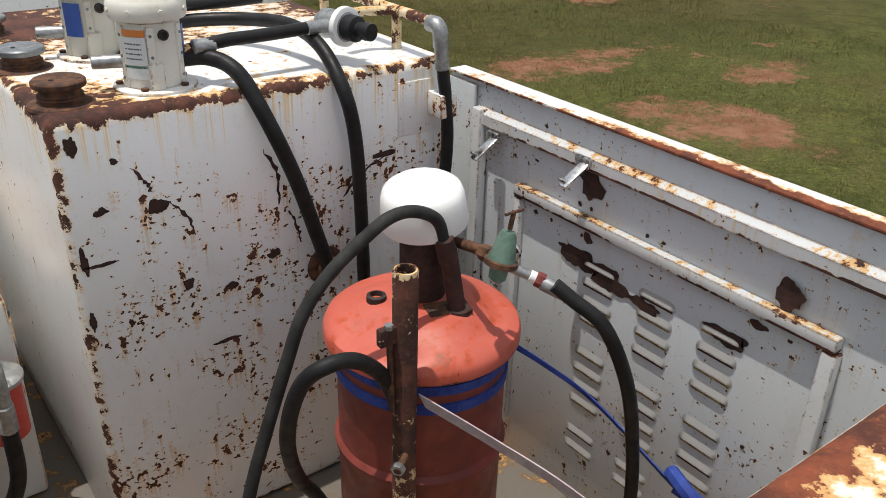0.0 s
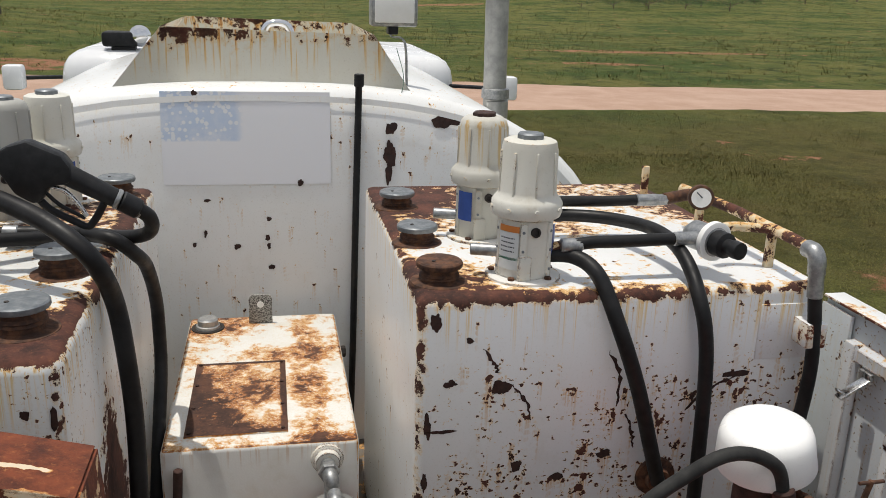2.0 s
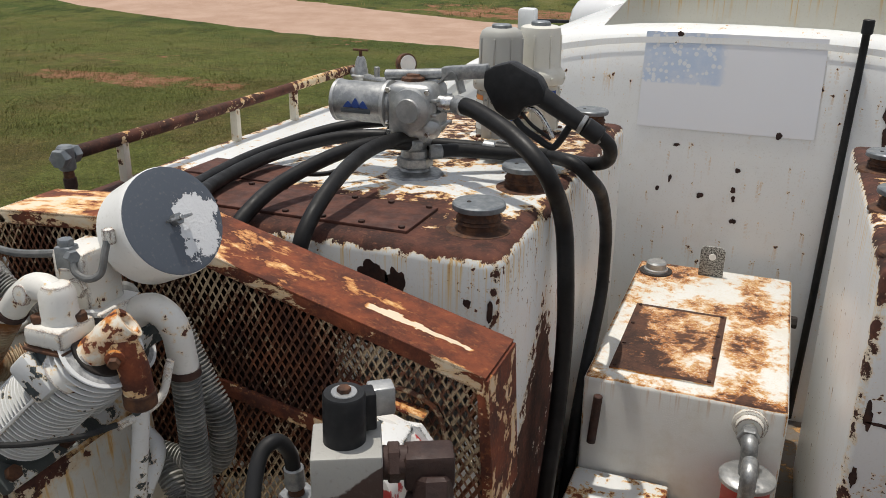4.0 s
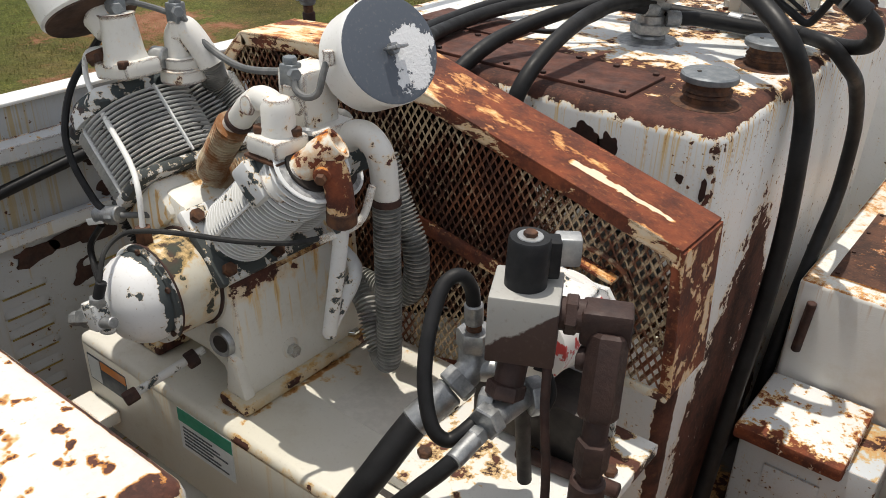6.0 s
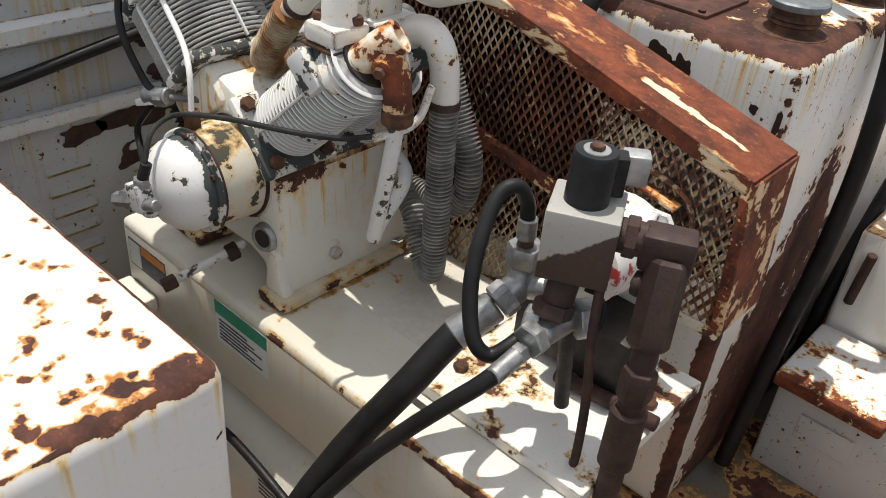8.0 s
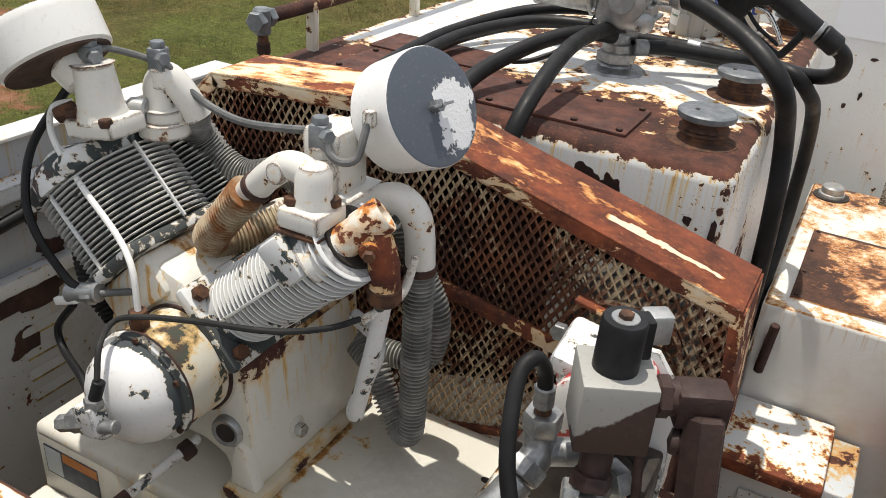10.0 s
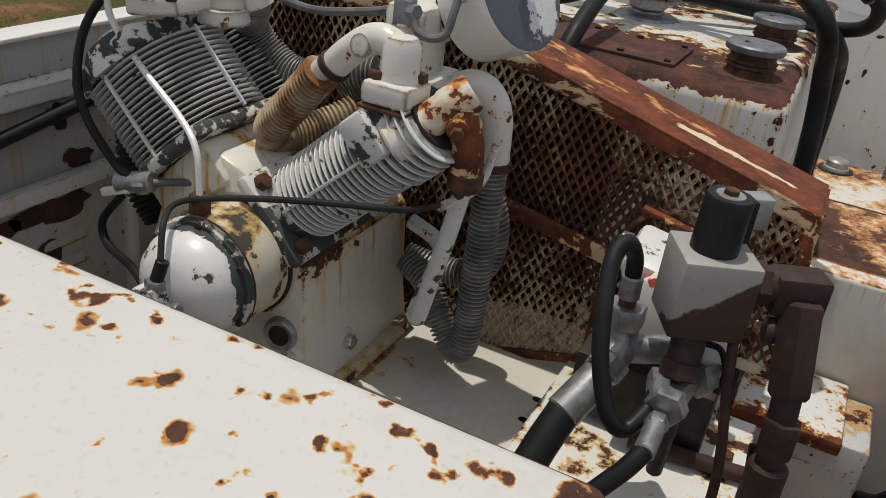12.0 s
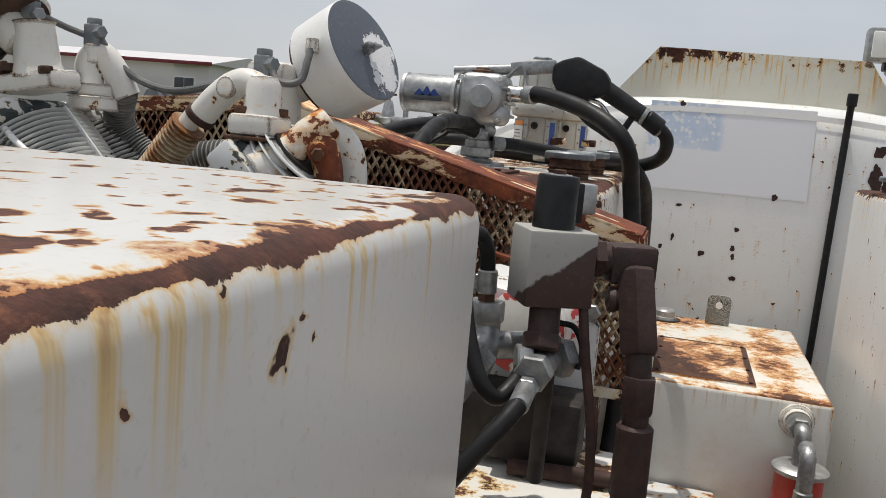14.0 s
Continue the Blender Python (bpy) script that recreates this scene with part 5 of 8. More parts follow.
def build_right_tank():
    t = thing("lube_tank", (0.8, 0.53, -0.12), "tall white steel lubricant tank, top badly rusted", "tank", "lubricant tanks")
    part("body", rbox(*RT, 0.022, 3), M_RT, t)
    x, y, z = 0.39, 0.11, 1.0
    for yy, mat in ((0.11, M_NECK), (0.41, M_ZINC), (0.775, M_ZINC)):
        vent_cap(t, x, yy, z, mat, 0.043)
    # lifting clip on the front
    part("hose_clip", rbox(1.205, 1.255, -0.062, -0.001, 0.865, 0.925, 0.005), M_LIP, t, "rusted hose clip")
    part("reinforcing_plate", rbox(1.12, 1.262, -0.004, 0.002, 0.82, 0.955, 0.0015), M_RT, t)
    part("hose_port", lathe((0.905, 0.0, 0.53), (0, -1, 0), [(0, 0.05), (0.008, 0.048), (0.012, 0.03), (0.03, 0.028)], 20), M_NECK, t, "rusty outlet port")
    # deep scratches
    for pts in (((0.47, 0.88), (0.50, 0.84), (0.505, 0.82)), ((0.54, 0.79), (0.575, 0.745), (0.59, 0.70)), ((0.76, 0.86), (0.79, 0.80), (0.792, 0.72)),
                ((0.815, 0.70), (0.835, 0.65), (0.84, 0.61)), ((0.96, 0.70), (1.03, 0.76), (1.09, 0.78))):
        part("scratch", scratch(pts, 0.010, int(pts[0][0] * 1000), -0.0012), M_BROWN, t, "bare rusty scratch")
    for k, (cx, cz, w, hh) in enumerate(((0.515, 0.785, 0.020, 0.018), (0.365, 0.945, 0.012, 0.02), (0.40, 0.80, 0.014, 0.009), (0.77, 0.60, 0.018, 0.01), (0.635, 0.41, 0.03, 0.006), (1.08, 0.785, 0.035, 0.008),
                                         (0.352, 0.70, 0.008, 0.03), (0.348, 0.56, 0.007, 0.022), (0.385, 0.685, 0.03, 0.005), (0.56, 0.585, 0.012, 0.014), (0.66, 0.55, 0.016, 0.009), (0.44, 0.90, 0.008, 0.007))):
        part("bare_patch", flaked(ragged(w, hh, 50 + k), lambda u, v: (cx + u, -0.0014, cz + v)), M_BROWN, t)
    piston_pump((0.588, 0.13, 1.0), "white air-driven pump on the tank top, orange and white label", False)
    piston_pump((0.562, 0.45, 1.0), "grey-white air-driven pump with a rusty cap and blue plate", True, True, M_PUMPOLD)
    r = thing("air_line", (1.2, 0.3, 1.0), "white and rust air pipe with brackets, gauge and regulator", "pipe")
    part("pipe", tube([(1.15, 0.5, 1.11), (1.17, 0.42, 1.105), (1.2, 0.3, 1.098), (1.205, 0.15, 1.095), (1.205, 0.04, 1.095), (1.205, -0.03, 1.09)], 0.0135), M_PIPE, r)
    for yy, xx in ((0.13, 1.205), (0.48, 1.2), (0.85, 1.2)):
        part("post", rbox(xx - 0.011, xx + 0.011, yy - 0.008, yy + 0.008, 0.998, 1.10, 0.003), M_PIPE, r, "short pipe bracket")
    part("elbow", tube([(1.205, -0.01, 1.09), (1.207, -0.035, 1.088), (1.21, -0.045, 1.07), (1.212, -0.046, 1.04)], 0.02), M_GALV, r, "galvanised elbow")
    part("ferrule", rod((1.212, -0.046, 1.045), (1.217, -0.048, 0.985), 0.0175), M_GALV, r)
    part("valve", rod((1.06, 0.42, 1.10), (1.15, 0.45, 1.105), 0.016), M_NECK, r, "rusty cross fitting")
    part("regulator_body", lathe((1.02, 0.09, 1.085), (0.25, -1, 0), [(-0.07, 0.02), (-0.05, 0.034), (0.0, 0.034), (0.004, 0.04), (0.02, 0.04), (0.024, 0.033)], 28), M_GALV, r)
    k = part("regulator_knob", lathe((1.026, 0.066, 1.085), (0.25, -1, 0), [(0, 0.03), (0.03, 0.03), (0.034, 0.018), (0.05, 0.018), (0.055, 0.021), (0.075, 0.02), (0.078, 0)], 14), M_BLACK, r, "black regulator knob")
    part("collar", lathe((1.022, 0.085, 1.085), (0.25, -1, 0), [(0, 0.042), (0.002, 0.046), (0.016, 0.046), (0.018, 0.04)], 28), M_WHITE, k, "white ring")
    part("pipe_run", tube([(1.06, 0.15, 1.09), (1.12, 0.16, 1.095), (1.2, 0.13, 1.095)], 0.012), M_PIPE, r)
    g = part("gauge", lathe((1.12, 0.34, 1.125), (-0.35, -0.93, 0.1), [(0, 0.029), (0.002, 0.032), (0.026, 0.032), (0.028, 0.028)], 32), M_NECK, r, "rusty pressure gauge")
    part("dial", lathe((1.12 - 0.35 * 0.0285, 0.34 - 0.93 * 0.0285, 1.125 + 0.00285), (-0.35, -0.93, 0.1), [(0, 0.025), (0.0012, 0.025), (0.0012, 0)], 32), M_DIAL, g, "white dial")
    part("needle", rod((1.112, 0.312, 1.128), (1.098, 0.316, 1.142), 0.0016), M_INK, g)
    for nm, pts, rad, lab in (
        ("rubber_hose", [(0.63, 0.11, 1.055), (0.692, 0.08, 1.056), (0.728, 0.02, 1.03), (0.763, -0.032, 0.932), (0.818, -0.038, 0.79), (0.864, -0.038, 0.641), (0.9, -0.03, 0.53)], 0.0175, "thick black hose curving down the tank front"),
        ("rubber_hose", [(0.62, 0.44, 1.055), (0.793, 0.42, 1.06), (0.899, 0.35, 1.065), (0.945, 0.2, 1.075), (0.95, 0.06, 1.05), (0.952, -0.035, 0.968), (0.975, -0.04, 0.856), (0.986, -0.04, 0.683), (0.995, -0.035, 0.45)], 0.0165, "black hose looping over the tank edge"),
        ("rubber_hose", [(0.63, 0.43, 1.098), (0.771, 0.43, 1.096), (0.882, 0.43, 1.094), (0.98, 0.42, 1.098)], 0.0145, "short black air hose with crimped ends"),
        ("rubber_hose", [(0.68, 0.09, 1.08), (0.74, 0.09, 1.086), (0.803, 0.09, 1.086), (0.93, 0.09, 1.089)], 0.0145, "short black air hose with crimped ends"),
        ("rubber_hose", [(1.217, -0.048, 0.99), (1.229, -0.05, 0.9), (1.236, -0.05, 0.8), (1.228, -0.05, 0.68), (1.2, -0.06, 0.5), (1.15, -0.07, 0.3)], 0.0155, "black hose hanging from the air pipe")):
        h = thing(nm, pts[0], lab, "hose", "black hoses")
        part("hose", tube(pts, rad, seg=14), M_HOSE, h)
        if "short" in lab:
            a, b = Vector(pts[0]), Vector(pts[-1])
            part("ferrule", rod(b - Vector((0.0, 0, 0)), b + Vector((0.06, 0, 0)), rad * 1.1), M_GALV, h, "crimped metal end")
            part("ferrule", rod(a - Vector((0.02, 0, 0)), a + Vector((0.03, 0, 0)), rad * 1.1), M_GALV, h, "crimped metal end")
            part("nut", hexa(b + Vector((0.058, 0, 0)), (1, 0, 0), rad * 1.05, 0.03), M_GALV, h)


def build_left_tank():
    t = thing("lube_tank", (-0.85, 0.46, -0.12), "tall white steel lubricant tank with brown rusted top and peeling corner", "tank", "lubricant tanks")
    part("body", rbox(*LT, 0.03, 3), M_LT, t)
    for yy, r, tall in ((-0.06, 0.055, 0.056), (0.27, 0.055, 0.056), (1.0, 0.055, 0.056)):
        vent_cap(t, -0.428, yy, 0.992, M_ZINC, tall, r)
    h = part("hatch_plate", rbox(-1.22, -0.55, -0.148, 0.025, 0.990, 0.999, 0.002), M_HATCH, t, "brown rusted bolted hatch plate")
    for i in range(8):
        for yy in (-0.135, 0.012):
            part("bolt", hexa((-1.2 + i * 0.0905, yy, 0.998), (0, 0, 1), 0.007, 0.006), M_BROWN, h)
    part("hatch_plate", rbox(-1.25, -0.95, 0.06, 0.2, 0.990, 0.997, 0.002), M_HATCH, t)
    for cx, cz, w, hh, s in ((-0.60, 0.915, 0.035, 0.03, 3), (-0.55, 0.905, 0.02, 0.035, 4), (-0.398, 0.89, 0.009, 0.008, 5), (-0.35, 0.88, 0.008, 0.02, 6), (-0.30, 0.5, 0.01, 0.01, 7)):
        b = flaked(ragged(w, hh, s), lambda u, v: (min(cx + u, -0.345), -0.2063, cz + v))
        part("bare_patch", b, M_BROWN, t)
    rl = thing("pipe_rail", (-1.33, 0.4, 0.99), "rusted white pipe rail along the tank edge", "rail")
    part("pipe", tube([(-1.325, -0.22, 1.095), (-1.325, 0.4, 1.095), (-1.325, 1.0, 1.10), (-1.31, 1.15, 1.10)], 0.0155), M_PIPE, rl)
    for yy in (-0.06, 0.4, 0.72, 1.03):
        part("post", rbox(-1.337, -1.313, yy - 0.01, yy + 0.01, 0.99, 1.09, 0.003), M_BRACKET, rl, "flat bracket")
    part("elbow", lathe((-1.325, -0.235, 1.062), (0, 0, 1), [(0, 0.016), (0.004, 0.0185), (0.05, 0.0185), (0.055, 0.014), (0.056, 0)], 16), M_ZINC, rl, "grey tee fitting")
    part("plug", hexa((-1.325, -0.243, 1.092), (0.25, -1, 0), 0.0215, 0.024), M_ZINC, rl, "grey hexagon plug")
    part("nut", hexa((-1.325, -0.223, 1.094), (0, 1, 0), 0.0205, 0.02), M_ZINC, rl)
    part("nipple", rod((-1.325, -0.235, 1.065), (-1.325, -0.225, 0.95), 0.0115), M_NECK, rl)
    part("coupling", rod((-1.325, -0.2335, 1.045), (-1.325, -0.232, 1.02), 0.0145), M_BROWN, rl)
    reg = thing("air_regulator", (-1.2, 1.02, 0.99), "grey air regulator with tee handle and pipe fittings", "regulator")
    part("body", lathe((-1.24, 1.03, 1.075), (0, 0, 1), [(0, 0.02), (0.01, 0.032), (0.022, 0.036), (0.026, 0.026), (0.07, 0.018), (0.085, 0.012)], 24), M_GALV, reg)
    part("screw", rod((-1.24, 1.03, 1.155), (-1.24, 1.03, 1.185), 0.006), M_NECK, reg)
    part("tee_handle", rod((-1.268, 1.03, 1.182), (-1.212, 1.03, 1.182), 0.004), M_NECK, reg)
    part("pipe", tube([(-1.31, 1.1, 1.095), (-1.26, 1.05, 1.09), (-1.15, 0.98, 1.09), (-1.05, 0.95, 1.092), (-0.95, 0.93, 1.09)], 0.015), M_GALV, reg)
    part("valve_body", rbox(-1.1, -1.02, 0.93, 0.98, 1.07, 1.115, 0.008), M_ALU, reg)
    part("tap", rod((-1.16, 0.99, 1.09), (-1.16, 0.99, 1.135), 0.01), M_GALV, reg)
    part("post", rbox(-1.27, -1.25, 1.02, 1.04, 0.99, 1.08, 0.003), M_PIPE, reg)
    g = part("gauge", lathe((-1.05, 0.97, 1.155), (0.75, -0.6, 0.1), [(0, 0.03), (0.002, 0.034), (0.024, 0.034), (0.026, 0.03)], 28), M_NECK, reg, "rusty pressure gauge")
    part("dial", lathe((-1.05 + 0.75 * 0.0275, 0.97 - 0.6 * 0.0275, 1.158), (0.75, -0.6, 0.1), [(0, 0.028), (0.001, 0.028), (0.001, 0)], 28), M_DIAL, g)
    part("stem", rod((-1.045, 0.965, 1.09), (-1.045, 0.965, 1.13), 0.007), M_NECK, g)
    piston_pump((-0.652, 0.76, 0.992), "grey weathered air-driven pump beside black hoses", True, paint=M_PUMPGREY)
    piston_pump((-0.575, 0.90, 0.992), "clean white air-driven pump beside a grey one", False)
    # transfer pump with motor and nozzle
    p = thing("fuel_pump", (-0.715, 0.28, 0.992), "cast aluminium electric transfer pump with blue maker's plate", "pump")
    part("base_flange", lathe((-0.715, 0.28, 0.99), (0, 0, 1), [(0, 0.075), (0.008, 0.07), (0.014, 0.04), (0.02, 0.036)], 10), M_GALV, p)
    part("riser", lathe((-0.715, 0.28, 1.0), (0, 0, 1), [(0, 0.03), (0.03, 0.03), (0.032, 0.036), (0.055, 0.036), (0.057, 0.029), (0.075, 0.029), (0.078, 0.035), (0.1, 0.035)], 12), M_GALV, p)
    part("pump_head", rbox(-0.765, -0.645, 0.215, 0.335, 1.095, 1.225, 0.022, 3), M_ALU, p)
    part("gear_cover", lathe((-0.70, 0.22, 1.165), (0, -1, 0), [(0, 0.052), (0.015, 0.05), (0.02, 0.03), (0.026, 0.028)], 24), M_ALU, p)
    part("top_boss", lathe((-0.72, 0.28, 1.22), (0, 0, 1), [(0, 0.03), (0.012, 0.028), (0.015, 0.018), (0.02, 0.016)], 16), M_NECK, p)
    for a, b in ((-0.755, 1.11), (-0.655, 1.11), (-0.755, 1.21), (-0.655, 1.21)):
        part("bolt", hexa((a, 0.213, b), (0, -1, 0), 0.007, 0.007), M_STEEL, p)
    m = part("motor", lathe((-0.76, 0.27, 1.165), (-1, 0, 0), [(0, 0.046), (0.004, 0.05), (0.15, 0.05), (0.158, 0.047), (0.163, 0.038), (0.163, 0)], 32), M_GALV, p, "grey motor barrel")
    for x0, hgt in ((-0.868, 0.016), (-0.848, 0.024), (-0.828, 0.018)):
        part("plate_mark", prism([(x0 - 0.014, 1.158), (x0 + 0.014, 1.158), (x0 + 0.004, 1.158 + hgt * 0.8), (x0, 1.158 + hgt), (x0 - 0.005, 1.158 + hgt * 0.7)], 1, 0.2185, 0.2205), M_LBLUE, m, "faded blue peaks of the maker's plate")
    part("plate_mark", rbox(-0.888, -0.808, 0.2185, 0.2205, 1.145, 1.155, 0.0005), M_INK, m, "dark print bar")
    for z0, r0 in ((-0.012, 0.058), (-0.150, 0.052)):
        part("end_ring", lathe((-0.76 + z0, 0.27, 1.165), (-1, 0, 0), [(0, r0 * 0.95), (0.002, r0), (0.010, r0), (0.012, r0 * 0.95)], 32), M_ALU, m)
    for q in range(4):
        w = 0.785 + q * 1.571
        part("bolt", hexa((-0.766, 0.27 + 0.052 * math.cos(w), 1.165 + 0.052 * math.sin(w)), (-1, 0, 0), 0.006, 0.008), M_STEEL, p)
    for zz in (1.118, 1.15, 1.185):
        part("cast_rib", rbox(-0.655, -0.636, 0.222, 0.33, zz, zz + 0.008, 0.002), M_ALU, p)
    part("side_boss", lathe((-0.66, 0.25, 1.12), (0.4, -0.9, 0), [(0, 0.024), (0.03, 0.022), (0.034, 0.014)], 16), M_ALU, p)
    part("foot_nut", hexa((-0.715, 0.28, 1.012), (0, 0, 1), 0.046, 0.026), M_GALV, p, "large galvanised nut")
    part("outlet", rod((-0.645, 0.26, 1.178), (-0.6, 0.26, 1.179), 0.021), M_STEEL, p, "steel outlet")
    part("nozzle_bracket", ribbon([(-0.66, 0.3, 1.22), (-0.62, 0.3, 1.25), (-0.6, 0.3, 1.2)], 0.04, 0.005, (0, 1, 0)), M_GALV, p)
    part("wire", tube([(-0.76, 0.24, 1.12), (-0.79, 0.2, 1.06), (-0.86, 0.12, 1.02), (-0.95, 0.1, 1.01)], 0.006), M_HOSE, p, "black cable")
    n = thing("fuel_nozzle", (-0.55, 0.3, 1.2), "black fuel nozzle hung on its pump", "nozzle")
    part("spout", tube([(-0.80, 0.30, 1.230), (-0.70, 0.30, 1.238), (-0.545, 0.30, 1.253)], 0.0135), M_GALV, n, "grey steel spout")
    part("spout_sleeve", obox((-0.592, 0.30, 1.250), (1, 0, 0.12), (0, 1, 0), (-0.12, 0, 1), 0.058, 0.015, 0.0165, 0.005), M_GALV, n, "grey folded spout holder")
    part("body", prism([(-0.541, 1.222), (-0.540, 1.259), (-0.516, 1.273), (-0.477, 1.284), (-0.408, 1.252), (-0.392, 1.226), (-0.392, 1.192), (-0.441, 1.182), (-0.459, 1.150), (-0.477, 1.147), (-0.510, 1.168)], 1, 0.274, 0.326, 0.009), M_BLACK, n, "black insulated body")
    part("grip", rod((-0.425, 0.30, 1.218), (-0.306, 0.302, 1.150), 0.0245, r1=0.0215), M_BLACK, n, "black tapered hand grip")
    part("guard", tube([(-0.470, 0.3, 1.155), (-0.445, 0.3, 1.128), (-0.409, 0.3, 1.107), (-0.374, 0.3, 1.089), (-0.356, 0.3, 1.104), (-0.334, 0.3, 1.142)], 0.0085), M_BLACK, n, "lever guard")
    part("lever", tube([(-0.440, 0.3, 1.180), (-0.413, 0.3, 1.170), (-0.390, 0.3, 1.143), (-0.372, 0.3, 1.112)], 0.0055), M_STEEL, n, "steel lever")
    part("lever", tube([(-0.452, 0.3, 1.166), (-0.427, 0.3, 1.140), (-0.398, 0.3, 1.121), (-0.376, 0.3, 1.108)], 0.0045), M_BLACK, n, "black hold-open catch")
    part("swivel", rod((-0.310, 0.302, 1.152), (-0.300, 0.303, 1.147), 0.0235), M_GALV, n)
    part("swivel", rod((-0.300, 0.303, 1.147), (-0.262, 0.312, 1.122), 0.0235), M_BLACK, n, "black hose swivel")
    hoses = (
        ([(-0.6, 0.26, 1.179), (-0.54, 0.22, 1.178), (-0.436, 0.15, 1.15), (-0.356, 0.10, 1.108), (-0.318, 0.10, 1.055), (-0.305, 0.17, 0.955), (-0.292, 0.17, 0.84), (-0.284, 0.17, 0.67), (-0.284, 0.14, 0.46), (-0.29, 0.09, 0.25), (-0.295, 0.02, -0.08)], 0.0205, "thick black hose from the transfer pump"),
        ([(-0.285, 0.305, 1.138), (-0.245, 0.33, 1.10), (-0.255, 0.38, 1.05), (-0.32, 0.44, 1.022), (-0.45, 0.5, 1.018), (-0.6, 0.5, 1.02), (-0.75, 0.45, 1.03)], 0.0170, "black nozzle hose turned back across the tank"),
        ([(-0.6, 0.47, 1.03), (-0.45, 0.47, 1.025), (-0.345, 0.40, 1.03), (-0.297, 0.42, 0.985), (-0.284, 0.50, 0.925), (-0.280, 0.585, 0.81), (-0.280, 0.605, 0.70), (-0.280, 0.59, 0.60), (-0.282, 0.50, 0.48), (-0.29, 0.42, 0.30), (-0.30, 0.36, 0.0)], 0.0175, "black hose hanging down the tank side"),
        ([(-0.72, 0.36, 1.05), (-0.83, 0.41, 1.05), (-0.966, 0.36, 1.045), (-1.06, 0.17, 1.03), (-1.06, -0.07, 1.02), (-1.02, -0.18, 1.02), (-0.99, -0.245, 0.97), (-0.98, -0.26, 0.85)], 0.0165, "black hose lying across the rusty tank top"),
        ([(-0.73, 0.40, 1.075), (-0.85, 0.45, 1.08), (-1.0, 0.39, 1.06), (-1.1, 0.17, 1.03), (-1.10, -0.05, 1.02), (-1.07, -0.18, 1.02), (-1.05, -0.25, 0.97), (-1.04, -0.26, 0.85)], 0.0150, "second black hose beside it on the tank top"),
        ([(-0.70, 0.27, 1.07), (-0.76, 0.17, 1.09), (-0.82, 0.07, 1.08), (-0.87, -0.07, 1.05), (-0.885, -0.18, 1.02), (-0.905, -0.25, 0.96), (-0.92, -0.265, 0.85)], 0.0170, "thick black hose drooping over the tank front"),
        ([(-0.69, 0.3, 1.08), (-0.73, 0.2, 1.095), (-0.738, 0.03, 1.095), (-0.73, -0.14, 1.06), (-0.733, -0.235, 1.0), (-0.742, -0.255, 0.93), (-0.75, -0.26, 0.83)], 0.0170, "thick black hose bending over the tank front"),
        ([(-0.68, 0.28, 1.05), (-0.62, 0.33, 1.05), (-0.5, 0.40, 1.035), (-0.42, 0.46, 1.03)], 0.0168, "short black suction hose"))
    for pts, rad, lab in hoses:
        h = thing("rubber_hose", pts[0], lab, "hose", "black hoses")
        part("hose", tube(pts, rad, seg=14), M_HOSE, h)
        a, b = Vector(pts[0]), Vector(pts[1])
        part("ferrule", rod(a, a + (b - a).normalized() * 0.035, rad * 1.12), M_GALV, h, "metal hose end")


